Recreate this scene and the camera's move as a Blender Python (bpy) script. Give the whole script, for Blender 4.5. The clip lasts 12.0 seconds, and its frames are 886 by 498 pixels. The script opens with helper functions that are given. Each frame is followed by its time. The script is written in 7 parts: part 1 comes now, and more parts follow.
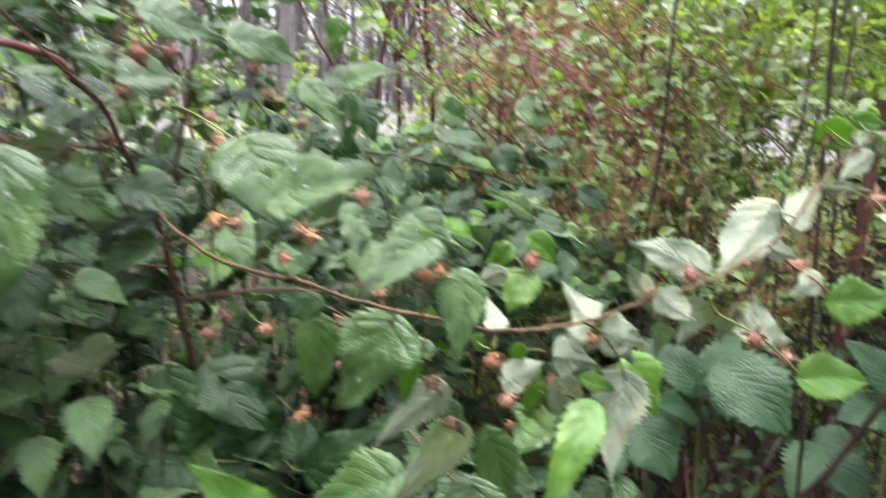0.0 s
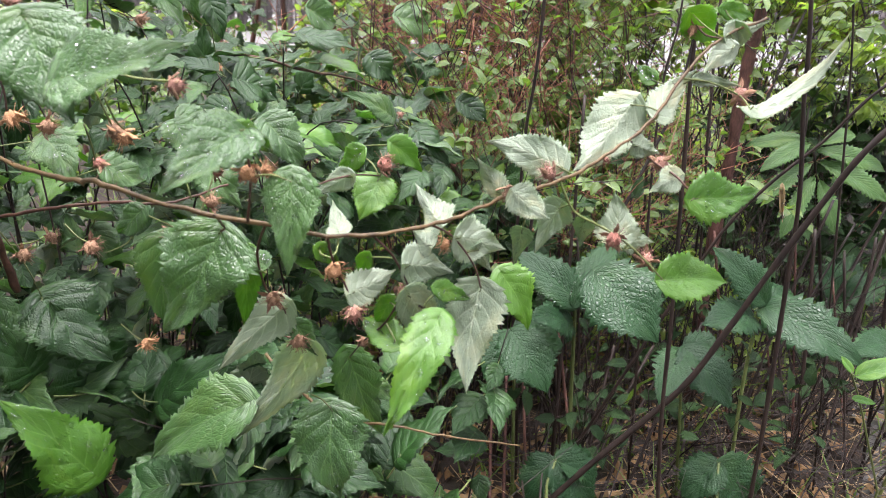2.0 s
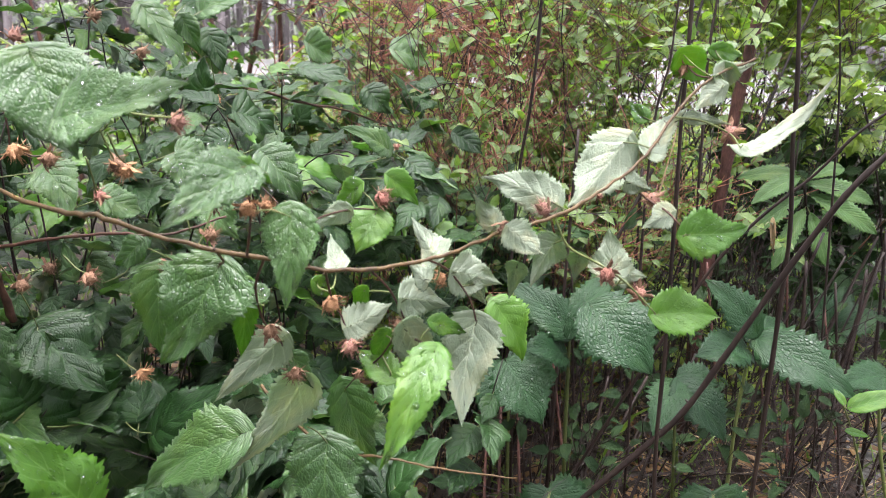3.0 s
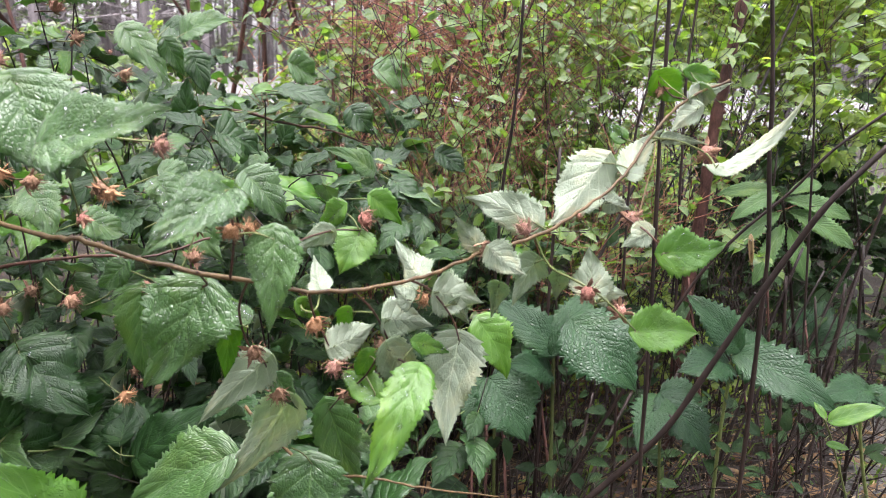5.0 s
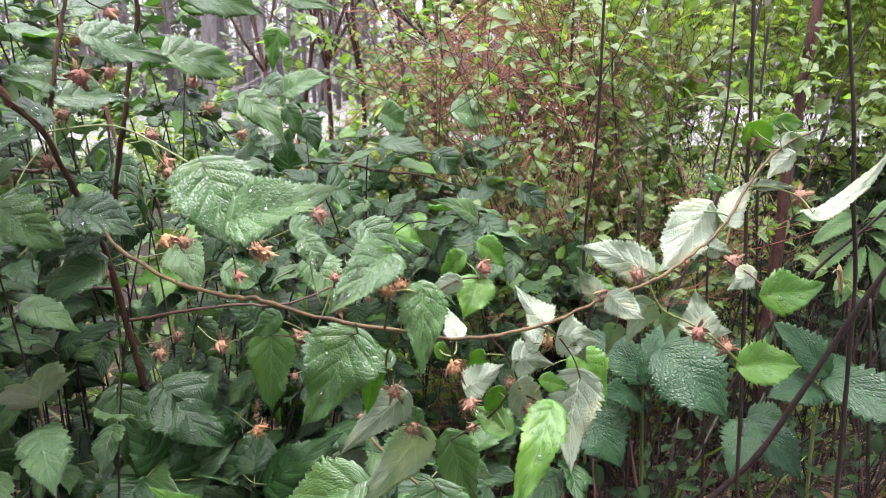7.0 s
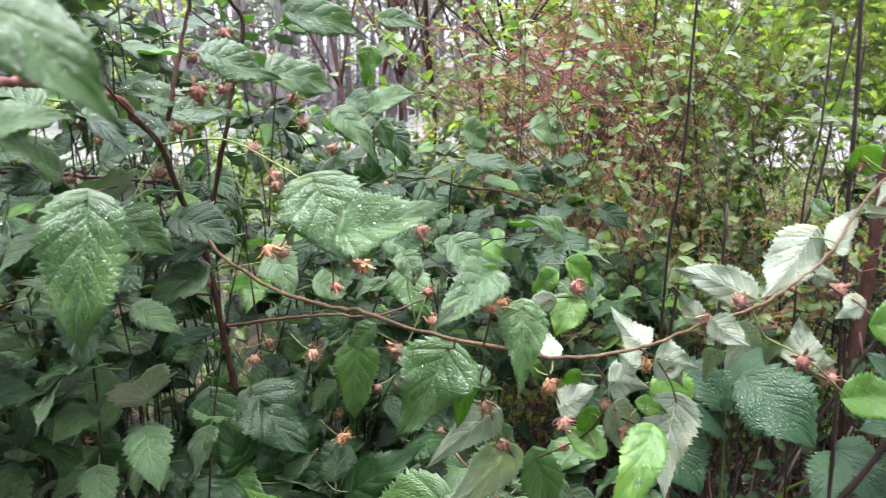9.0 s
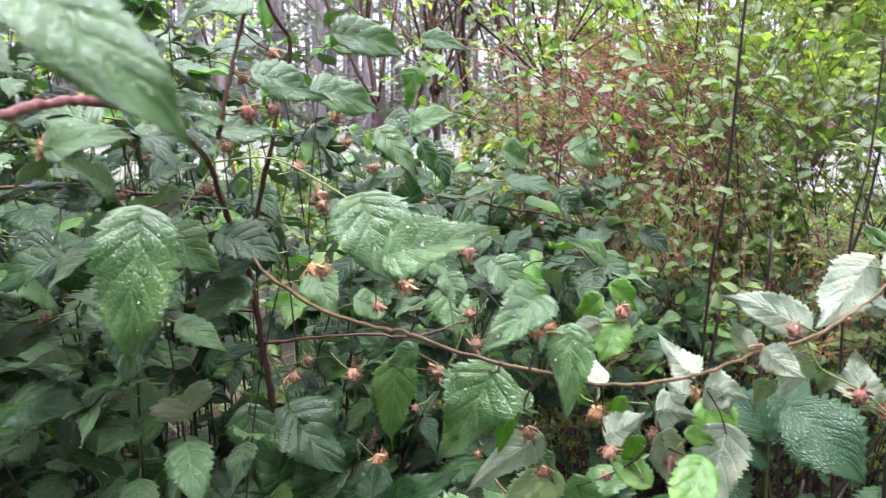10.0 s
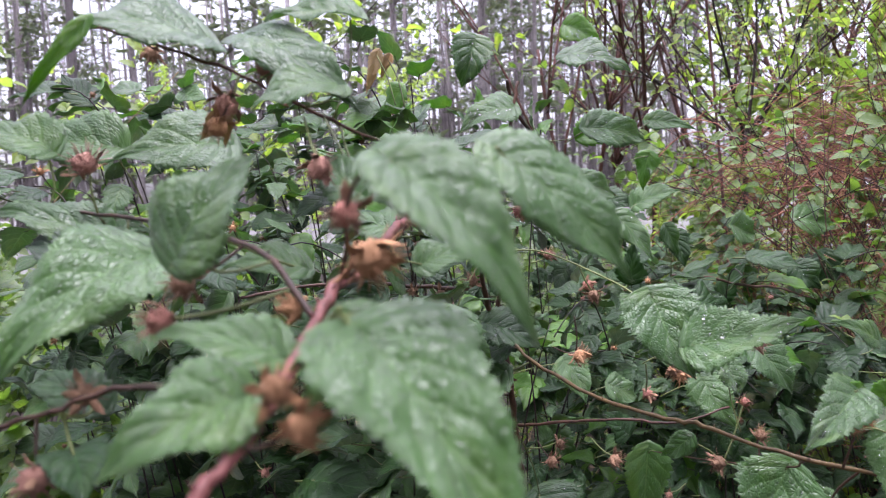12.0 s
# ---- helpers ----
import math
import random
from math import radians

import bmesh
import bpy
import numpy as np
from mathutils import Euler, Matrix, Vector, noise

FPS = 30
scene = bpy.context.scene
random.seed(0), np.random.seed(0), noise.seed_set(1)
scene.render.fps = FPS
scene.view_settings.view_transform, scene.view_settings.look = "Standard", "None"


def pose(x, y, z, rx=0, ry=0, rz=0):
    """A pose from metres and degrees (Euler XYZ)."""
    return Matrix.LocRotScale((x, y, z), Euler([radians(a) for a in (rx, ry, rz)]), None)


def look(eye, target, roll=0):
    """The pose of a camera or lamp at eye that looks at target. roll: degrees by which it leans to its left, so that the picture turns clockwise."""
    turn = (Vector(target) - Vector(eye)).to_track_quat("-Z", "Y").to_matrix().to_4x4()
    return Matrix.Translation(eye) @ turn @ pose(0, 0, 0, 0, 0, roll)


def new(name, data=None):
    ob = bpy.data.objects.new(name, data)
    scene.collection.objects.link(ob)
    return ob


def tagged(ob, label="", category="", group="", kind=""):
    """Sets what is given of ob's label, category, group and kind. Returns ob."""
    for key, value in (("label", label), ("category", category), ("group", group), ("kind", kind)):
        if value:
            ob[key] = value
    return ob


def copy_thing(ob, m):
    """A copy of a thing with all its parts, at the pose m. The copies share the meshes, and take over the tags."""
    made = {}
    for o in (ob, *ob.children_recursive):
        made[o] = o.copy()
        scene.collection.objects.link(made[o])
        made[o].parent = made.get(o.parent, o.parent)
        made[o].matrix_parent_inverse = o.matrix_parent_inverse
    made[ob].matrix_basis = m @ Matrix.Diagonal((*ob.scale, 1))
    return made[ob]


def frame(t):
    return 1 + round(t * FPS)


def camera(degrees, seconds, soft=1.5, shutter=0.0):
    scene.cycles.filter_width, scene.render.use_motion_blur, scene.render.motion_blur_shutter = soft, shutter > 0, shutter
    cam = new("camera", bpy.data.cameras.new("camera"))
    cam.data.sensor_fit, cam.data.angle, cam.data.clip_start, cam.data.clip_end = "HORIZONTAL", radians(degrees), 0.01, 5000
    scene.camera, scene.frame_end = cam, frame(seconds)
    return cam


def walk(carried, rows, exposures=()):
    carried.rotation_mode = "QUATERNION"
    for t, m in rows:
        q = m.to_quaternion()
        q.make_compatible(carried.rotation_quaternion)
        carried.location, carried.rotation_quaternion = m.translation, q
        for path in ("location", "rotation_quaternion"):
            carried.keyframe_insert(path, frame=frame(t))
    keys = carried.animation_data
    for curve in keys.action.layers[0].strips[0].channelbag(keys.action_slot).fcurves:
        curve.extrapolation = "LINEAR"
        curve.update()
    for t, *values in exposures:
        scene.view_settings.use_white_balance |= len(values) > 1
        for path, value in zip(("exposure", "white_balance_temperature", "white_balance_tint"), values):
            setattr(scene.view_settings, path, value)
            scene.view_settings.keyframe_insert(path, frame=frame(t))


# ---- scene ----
cam = camera(63.2, 12.0, 0.35, 0.5)
PATH = [
    (0, (0.017, 0.074, 1.001), (-0.01, 2.026, 0.566), 0.7),
    (0.1, (0.031, 0.090, 0.992), (0.052, 2.031, 0.519), 1.0),
    (0.3, (0.045, 0.108, 0.983), (0.118, 2.037, 0.468), 1.4),
    (0.5, (0.06, 0.125, 0.973), (0.184, 2.043, 0.418), 1.7),
    (1, (0.072, 0.149, 0.958), (0.291, 2.044, 0.357), 2.7),
    (1.5, (0.076, 0.135, 0.961), (0.312, 2.024, 0.349), 2.2),
    (2, (0.07, 0.131, 0.964), (0.316, 2.015, 0.339), 1.8),
    (2.5, (0.067, 0.127, 0.968), (0.325, 2.022, 0.381), 2.1),
    (3, (0.067, 0.125, 0.972), (0.33, 2.03, 0.42), 2.2),
    (5, (0.069, 0.119, 0.977), (0.371, 2.03, 0.471), 2.0),
    (5.5, (0.072, 0.12, 0.978), (0.379, 2.033, 0.484), 1.7),
    (6, (0.064, 0.117, 0.979), (0.372, 2.031, 0.487), 1.7),
    (6.5, (0.016, 0.082, 1.007), (0.228, 2.013, 0.531), 1.1),
    (6.7, (0.002, 0.065, 1.017), (0.178, 2.002, 0.552), -0.1),
    (8.5, (-0.015, 0.054, 1.026), (0.069, 2.007, 0.603), -0.9),
    (9, (-0.041, 0.054, 1.026), (-0.054, 2.011, 0.615), -0.1),
    (9.5, (-0.044, 0.055, 1.025), (-0.112, 2.016, 0.64), -0.0),
    (10, (-0.056, 0.058, 1.028), (-0.153, 2.023, 0.668), 0.5),
    (10.5, (-0.101, 0.052, 1.04), (-0.339, 2.012, 0.722), 0.5),
    (11, (-0.143, 0.054, 1.051), (-0.566, 1.99, 0.786), -0.2),
    (11.5, (-0.155, 0.026, 1.059), (-0.654, 1.953, 0.861), -1.6),
    (12, (-0.16, 0.013, 1.058), (-0.712, 1.928, 0.894), -2.8),
]
walk(cam, [(t, look(eye, target, roll)) for t, eye, target, roll in PATH], [(0, 2.43, 6300, 19), (5, 2.43, 6300, 21), (9.5, 2.49, 6000, 22), (10.5, 2.45, 5950, 23), (11, 2.08, 5950, 27), (12, 1.82, 5950, 28)])

# a phone's small aperture
cam.data.dof.use_dof = True
cam.data.dof.focus_distance = 1.0
cam.data.dof.aperture_fstop = 10.0

# ---- light: an overcast sky, soft from all round ----
world = bpy.data.worlds.new("overcast_sky")
scene.world = world
world.use_nodes = True
wn = world.node_tree
sky = wn.nodes.new("ShaderNodeTexSky")
sky.sky_type, sky.sun_disc = "NISHITA", False
sky.sun_elevation, sky.sun_rotation = radians(75), radians(180)
sky.air_density, sky.dust_density, sky.ozone_density = 1.0, 4.0, 1.0
grey = wn.nodes.new("ShaderNodeHueSaturation")
grey.inputs["Saturation"].default_value = 0.25
wn.links.new(sky.outputs["Color"], grey.inputs["Color"])
back = wn.nodes["Background"]
back.inputs["Strength"].default_value = 0.15
wn.links.new(grey.outputs["Color"], back.inputs["Color"])
sun = new("sun", bpy.data.lights.new("sun", "SUN"))
sun.data.energy, sun.data.angle, sun.data.color = 1.8, radians(65), (1.0, 0.98, 0.95)
sun.matrix_world = look((0.3, 3.0, 12), (0, 1.0, 1.0))

# ---- materials ----
def shader(name):
    m = bpy.data.materials.new(name)
    m.use_nodes = True
    return m, m.node_tree, m.node_tree.nodes["Principled BSDF"]


def node(tree, kind, **values):
    n = tree.nodes.new(kind)
    for key, value in values.items():
        n.inputs[key].default_value = value
    return n


def calc(tree, op, a, b=0.5):
    n = tree.nodes.new("ShaderNodeMath")
    n.operation = op
    for i, v in enumerate((a, b)):
        if isinstance(v, (int, float)):
            n.inputs[i].default_value = v
        else:
            tree.links.new(v, n.inputs[i])
    return n.outputs[0]


def ramp(tree, fac, stops):
    n = tree.nodes.new("ShaderNodeValToRGB")
    while len(n.color_ramp.elements) < len(stops):
        n.color_ramp.elements.new(0.5)
    for e, (p, c) in zip(n.color_ramp.elements, stops):
        e.position, e.color = p, (*c, 1)
    tree.links.new(fac, n.inputs["Fac"])
    return n.outputs["Color"]


def blend(tree, fac, a, b, mode="MIX"):
    n = tree.nodes.new("ShaderNodeMix")
    n.data_type, n.blend_type = "RGBA", mode
    for i, v in ((0, fac), (6, a), (7, b)):
        if isinstance(v, (int, float)):
            n.inputs[i].default_value = v
        elif isinstance(v, tuple):
            n.inputs[i].default_value = (*v, 1)
        else:
            tree.links.new(v, n.inputs[i])
    return n.outputs[2]


def random_of(tree, island=False):
    if island:
        return tree.nodes.new("ShaderNodeNewGeometry").outputs["Random Per Island"]
    return tree.nodes.new("ShaderNodeObjectInfo").outputs["Random"]


def leaf_material(name, dark, light, vein, rough, veins=5.6, slant=0.55, island=False, through_light=0.35, relief=0.42, specks=0.0, wet=0.6, veined=0.3, downy=0.0, wobble=0.09, cells=26.0, puff=0.5, pillow=0.5, gleam=0.25, film=0.10, drops=19.0):
    """A leaf's skin: side veins that run from the midrib to the edge, fine net between them, hue that varies from leaf to leaf."""
    m, t, p = shader(name)
    uv = t.nodes.new("ShaderNodeUVMap")
    hue = random_of(t, island)
    shift = t.nodes.new("ShaderNodeVectorMath")
    shift.operation = "ADD"
    far = t.nodes.new("ShaderNodeCombineXYZ")
    for i, k in enumerate((37.0, 91.0, 13.0)):
        t.links.new(calc(t, "MULTIPLY", hue, k), far.inputs[i])
    t.links.new(uv.outputs["UV"], shift.inputs[0])
    t.links.new(far.outputs[0], shift.inputs[1])
    place = shift.outputs[0]

    def patches(scale, detail, rough=0.6):
        n = node(t, "ShaderNodeTexNoise", Scale=scale, Detail=detail, Roughness=rough)
        t.links.new(place, n.inputs["Vector"])
        return n.outputs["Fac"]

    sep = t.nodes.new("ShaderNodeSeparateXYZ")
    t.links.new(uv.outputs["UV"], sep.inputs[0])
    across = calc(t, "ABSOLUTE", calc(t, "SUBTRACT", sep.outputs["X"], 0.5))
    wave = calc(t, "MULTIPLY", calc(t, "SUBTRACT", patches(2.6, 2.0), 0.5), wobble)
    bow = calc(t, "MULTIPLY", calc(t, "POWER", across, 0.8), slant)
    along = calc(t, "ADD", calc(t, "SUBTRACT", calc(t, "POWER", sep.outputs["Y"], 0.85), bow), wave)
    along = calc(t, "ADD", along, calc(t, "MULTIPLY", calc(t, "GREATER_THAN", sep.outputs["X"], 0.5), 0.35 / veins))
    saw = calc(t, "ABSOLUTE", calc(t, "SUBTRACT", calc(t, "FRACT", calc(t, "MULTIPLY", calc(t, "ADD", along, 4.0), veins)), 0.5))
    side_vein = calc(t, "MULTIPLY", calc(t, "MAXIMUM", calc(t, "SUBTRACT", 1.0, calc(t, "MULTIPLY", saw, 11.0)), 0.0), calc(t, "SUBTRACT", 0.9, across))
    midrib = calc(t, "MAXIMUM", calc(t, "SUBTRACT", 1.0, calc(t, "MULTIPLY", across, 40.0)), 0.0)
    line = calc(t, "MAXIMUM", side_vein, midrib)
    net = node(t, "ShaderNodeTexVoronoi", Scale=cells)
    net.feature, net.voronoi_dimensions = "DISTANCE_TO_EDGE", "2D"
    t.links.new(place, net.inputs["Vector"])
    mottled = patches(4.0, 6.0, 0.7)
    base = blend(t, hue, dark, light)
    base = blend(t, calc(t, "MULTIPLY", mottled, 0.8), base, tuple(c * 0.55 for c in dark))
    yellow = calc(t, "MULTIPLY", calc(t, "MAXIMUM", calc(t, "SUBTRACT", patches(1.7, 3.0), 0.52), 0.0), 1.8)
    base = blend(t, yellow, base, (min(light[0] * 1.6, 0.8), min(light[1] * 1.2, 0.8), light[2] * 0.9))
    base = blend(t, calc(t, "MULTIPLY", line, veined), base, vein)
    if specks:
        spot = patches(16.0, 2.0)
        base = blend(t, calc(t, "MULTIPLY", calc(t, "GREATER_THAN", spot, 0.74), specks), base, (0.42, 0.44, 0.36))
    t.links.new(base, p.inputs["Base Color"])
    wetness = patches(5.0, 4.0)
    gloss = node(t, "ShaderNodeMapRange")
    t.links.new(wetness, gloss.inputs["Value"])
    gloss.inputs["From Min"].default_value, gloss.inputs["From Max"].default_value = 0.35, 0.65
    gloss.inputs["To Min"].default_value, gloss.inputs["To Max"].default_value = rough - 0.14 * wet, rough + 0.16
    t.links.new(gloss.outputs["Result"], p.inputs["Roughness"])
    p.inputs["Specular IOR Level"].default_value = gleam
    p.inputs["Sheen Weight"].default_value = downy
    p.inputs["Sheen Roughness"].default_value = 0.45
    quilt = calc(t, "MULTIPLY", calc(t, "MINIMUM", calc(t, "MULTIPLY", saw, 2.4), 0.7), pillow)
    cell = calc(t, "MINIMUM", calc(t, "MULTIPLY", net.outputs["Distance"], 3.0), 0.6)
    height = calc(t, "ADD", calc(t, "ADD", calc(t, "MULTIPLY", quilt, 0.8), calc(t, "MULTIPLY", line, -0.3)), calc(t, "MULTIPLY", cell, puff))
    height = calc(t, "ADD", height, calc(t, "MULTIPLY", patches(7.0, 2.0), 0.9))
    bump = node(t, "ShaderNodeBump", Strength=relief, Distance=0.0030)
    t.links.new(height, bump.inputs["Height"])
    beads = node(t, "ShaderNodeTexVoronoi", Scale=drops)
    beads.voronoi_dimensions = "2D"
    t.links.new(place, beads.inputs["Vector"])
    pick = t.nodes.new("ShaderNodeSeparateColor")
    t.links.new(beads.outputs["Color"], pick.inputs[0])
    radius = calc(t, "MULTIPLY", calc(t, "MAXIMUM", calc(t, "SUBTRACT", pick.outputs[0], 0.35), 0.0), 0.72)
    dome = calc(t, "MAXIMUM", calc(t, "SUBTRACT", calc(t, "MULTIPLY", radius, radius), calc(t, "MULTIPLY", beads.outputs["Distance"], beads.outputs["Distance"])), 0.0)
    wet_bump = node(t, "ShaderNodeBump", Strength=0.75, Distance=0.0030)
    t.links.new(calc(t, "POWER", dome, 0.5), wet_bump.inputs["Height"])
    t.links.new(bump.outputs["Normal"], wet_bump.inputs["Normal"])
    t.links.new(wet_bump.outputs["Normal"], p.inputs["Coat Normal"])
    t.links.new(wet_bump.outputs["Normal"], p.inputs["Normal"])
    bead = calc(t, "GREATER_THAN", dome, 0.002)
    t.links.new(calc(t, "SUBTRACT", film, calc(t, "MULTIPLY", bead, film * 0.8)), p.inputs["Coat Roughness"])
    t.links.new(calc(t, "ADD", wet, calc(t, "MULTIPLY", bead, 1.0 - wet)), p.inputs["Coat Weight"])
    if through_light:
        glow = node(t, "ShaderNodeBsdfTranslucent")
        t.links.new(blend(t, 1.0, base, (1.6, 1.75, 0.7), "MULTIPLY"), glow.inputs["Color"])
        mix = node(t, "ShaderNodeMixShader", Fac=through_light)
        t.links.new(p.outputs[0], mix.inputs[1])
        t.links.new(glow.outputs[0], mix.inputs[2])
        t.links.new(mix.outputs[0], t.nodes["Material Output"].inputs["Surface"])
    return m


def plain_material(name, dark, light, scale, rough=0.8, relief=0.4, depth=0.002, island=False, stretch=None, spread=(0.35, 0.65)):
    """Bark, soil and the like: two colours mixed at two scales, with a rough relief."""
    m, t, p = shader(name)
    tc = t.nodes.new("ShaderNodeTexCoord")
    mp = t.nodes.new("ShaderNodeMapping")
    mp.inputs["Scale"].default_value = stretch or (1, 1, 1)
    t.links.new(tc.outputs["Object"], mp.inputs["Vector"])
    coarse = node(t, "ShaderNodeTexNoise", Scale=scale, Detail=6.0, Roughness=0.65)
    fine = node(t, "ShaderNodeTexNoise", Scale=scale * 7, Detail=4.0, Roughness=0.7)
    for n in (coarse, fine):
        t.links.new(mp.outputs[0], n.inputs["Vector"])
    both = calc(t, "ADD", calc(t, "MULTIPLY", coarse.outputs["Fac"], 0.6), calc(t, "MULTIPLY", fine.outputs["Fac"], 0.4))
    colour = ramp(t, both, [(spread[0], dark), (spread[1], light)])
    shade = calc(t, "ADD", 0.7, calc(t, "MULTIPLY", random_of(t, island), 0.6))
    tint = t.nodes.new("ShaderNodeCombineXYZ")
    for i in range(3):
        t.links.new(shade, tint.inputs[i])
    t.links.new(blend(t, 1.0, colour, tint.outputs[0], "MULTIPLY"), p.inputs["Base Color"])
    p.inputs["Roughness"].default_value = rough
    p.inputs["Specular IOR Level"].default_value = 0.22
    bump = node(t, "ShaderNodeBump", Strength=relief, Distance=depth)
    t.links.new(both, bump.inputs["Height"])
    t.links.new(bump.outputs["Normal"], p.inputs["Normal"])
    return m


LEAF_TOP = leaf_material("bramble_leaf_top", (0.038, 0.112, 0.021), (0.082, 0.188, 0.041), (0.13, 0.25, 0.08), 0.40, specks=0.15, wet=0.68, relief=0.55, pillow=0.9, gleam=0.4, through_light=0.40, film=0.17, wobble=0.04, veined=0.55, puff=0.5, cells=21.0, downy=0.12)
# the darkest bramble green, commonest low in the thicket
LEAF_DARK = leaf_material("bramble_leaf_dark", (0.010, 0.042, 0.009), (0.032, 0.094, 0.020), (0.06, 0.15, 0.045), 0.40, specks=0.2, wet=0.40, relief=0.65, pillow=1.0, gleam=0.3, film=0.12, wobble=0.04, veined=0.48, puff=0.3)
LEAF_YOUNG = leaf_material("bramble_leaf_young", (0.066, 0.190, 0.016), (0.115, 0.265, 0.028), (0.17, 0.33, 0.08), 0.36, through_light=0.5, relief=0.34, wobble=0.04, veined=0.4, gleam=0.4, puff=0.3)
LEAF_UNDER = leaf_material("bramble_leaf_underside", (0.33, 0.405, 0.290), (0.44, 0.515, 0.385), (0.52, 0.57, 0.43), 0.42, relief=0.7, wet=0.35, veined=0.7, pillow=0.9, film=0.2, wobble=0.04, puff=0.35)
HERB_TOP = leaf_material("herb_leaf_top", (0.011, 0.048, 0.014), (0.025, 0.082, 0.023), (0.05, 0.13, 0.05), 0.40, veins=8, slant=0.7, relief=0.46, wet=0.24, wobble=0.06, cells=19.0, puff=0.8, pillow=0.9, veined=0.4, film=0.3, gleam=0.25)
HERB_UNDER = leaf_material("herb_leaf_underside", (0.10, 0.18, 0.08), (0.14, 0.22, 0.10), (0.20, 0.28, 0.14), 0.6, veins=9)
CHESTNUT = leaf_material("ribbed_leaf", (0.075, 0.170, 0.045), (0.120, 0.245, 0.070), (0.19, 0.32, 0.12), 0.38, veins=15, slant=0.45, relief=1.0, veined=0.65, wobble=0.02, drops=40.0, puff=0.2)
BRIGHT = leaf_material("bright_foliage", (0.190, 0.275, 0.058), (0.360, 0.470, 0.140), (0.30, 0.44, 0.10), 0.32, island=True, through_light=0.6, wet=0.9, gleam=0.5)
MIDGREEN = leaf_material("mid_foliage", (0.080, 0.155, 0.030), (0.175, 0.275, 0.060), (0.12, 0.22, 0.06), 0.34, island=True, through_light=0.4, wet=0.8, gleam=0.45)
# foliage for the low bushes: deep shade is put into this colour
SHADED_GREEN = leaf_material("shaded_foliage", (0.010, 0.028, 0.009), (0.027, 0.062, 0.017), (0.05, 0.10, 0.03), 0.55, island=True, through_light=0.12, wet=0.05, gleam=0.12)
# needles of the far trees, lightened so the colour carries distance haze
HAZY_NEEDLES = leaf_material("hazy_pine_needles", (0.105, 0.135, 0.085), (0.18, 0.22, 0.14), (0.09, 0.12, 0.07), 0.6, island=True, through_light=0.2)
DEADLEAF = leaf_material("dead_leaf", (0.14, 0.075, 0.030), (0.32, 0.20, 0.10), (0.30, 0.18, 0.08), 0.6, island=True, through_light=0.2)
DRIED = leaf_material("dried_leaf", (0.27, 0.180, 0.095), (0.46, 0.345, 0.200), (0.36, 0.25, 0.13), 0.6, wet=0.1)
CANE = plain_material("red_brown_cane", (0.012, 0.007, 0.006), (0.090, 0.044, 0.028), 45, 0.5, 0.9, 0.0012)
CANE_RED = plain_material("wet_red_cane", (0.035, 0.013, 0.012), (0.165, 0.062, 0.055), 60, 0.45, 0.8, 0.0010)
CANE_GOLD = plain_material("golden_brown_cane", (0.020, 0.012, 0.006), (0.120, 0.076, 0.030), 45, 0.5, 0.5, 0.0008)
GREEN_STALK = plain_material("green_stalk", (0.06, 0.085, 0.025), (0.14, 0.16, 0.055), 80, 0.5, 0.3, 0.0005)
DARK_STEM = plain_material("wet_dark_stem", (0.005, 0.0035, 0.003), (0.030, 0.019, 0.015), 55, 0.5, 0.9, 0.002, stretch=(1, 1, 0.25))
RED_BARK = plain_material("red_brown_bark", (0.016, 0.007, 0.006), (0.130, 0.060, 0.047), 34, 0.6, 1.0, 0.004, stretch=(1, 1, 0.3))
# grey bark, made paler than it is to stand for haze
HAZY_GREY_BARK = plain_material("hazy_grey_pine_bark", (0.070, 0.062, 0.063), (0.22, 0.195, 0.192), 7, 0.85, 0.8, 0.02, stretch=(1, 1, 0.35))
TWIG = plain_material("dry_red_twig", (0.12, 0.045, 0.032), (0.31, 0.140, 0.085), 25, 0.6, 0.3, 0.001, island=True)
STRAW = plain_material("dry_straw", (0.16, 0.105, 0.052), (0.36, 0.27, 0.15), 30, 0.7, 0.2, 0.001, island=True)
LITTER = plain_material("needle_litter", (0.075, 0.036, 0.020), (0.17, 0.092, 0.048), 30, 0.75, 0.2, 0.001, island=True)
SOIL = plain_material("damp_soil", (0.008, 0.006, 0.004), (0.036, 0.026, 0.020), 9, 0.85, 0.9, 0.02, spread=(0.38, 0.68))
GRAVEL = plain_material("pale_gravel", (0.07, 0.069, 0.065), (0.17, 0.165, 0.158), 3, 0.6, 0.6, 0.02)
GRIT = plain_material("grey_grit", (0.045, 0.043, 0.041), (0.19, 0.185, 0.178), 70, 0.6, 1.0, 0.004)
FRUIT = {
    "pink": plain_material("withered_pink", (0.20, 0.085, 0.066), (0.48, 0.270, 0.200), 240, 0.75, 0.8, 0.001),
    "red": plain_material("withered_red", (0.20, 0.068, 0.052), (0.42, 0.20, 0.15), 240, 0.75, 0.8, 0.001),
    "brown": plain_material("withered_brown", (0.12, 0.062, 0.038), (0.30, 0.18, 0.11), 240, 0.8, 0.8, 0.001),
    "gold": plain_material("withered_gold", (0.22, 0.110, 0.052), (0.50, 0.275, 0.145), 240, 0.8, 0.8, 0.001),
}
drop_m, drop_t, drop_p = shader("water_drop")
clear, shine = node(drop_t, "ShaderNodeBsdfTransparent"), node(drop_t, "ShaderNodeBsdfGlossy", Roughness=0.04)
rim, film_mix = node(drop_t, "ShaderNodeFresnel", IOR=1.33), drop_t.nodes.new("ShaderNodeMixShader")
drop_t.links.new(rim.outputs[0], film_mix.inputs[0])
drop_t.links.new(clear.outputs[0], film_mix.inputs[1])
drop_t.links.new(shine.outputs[0], film_mix.inputs[2])
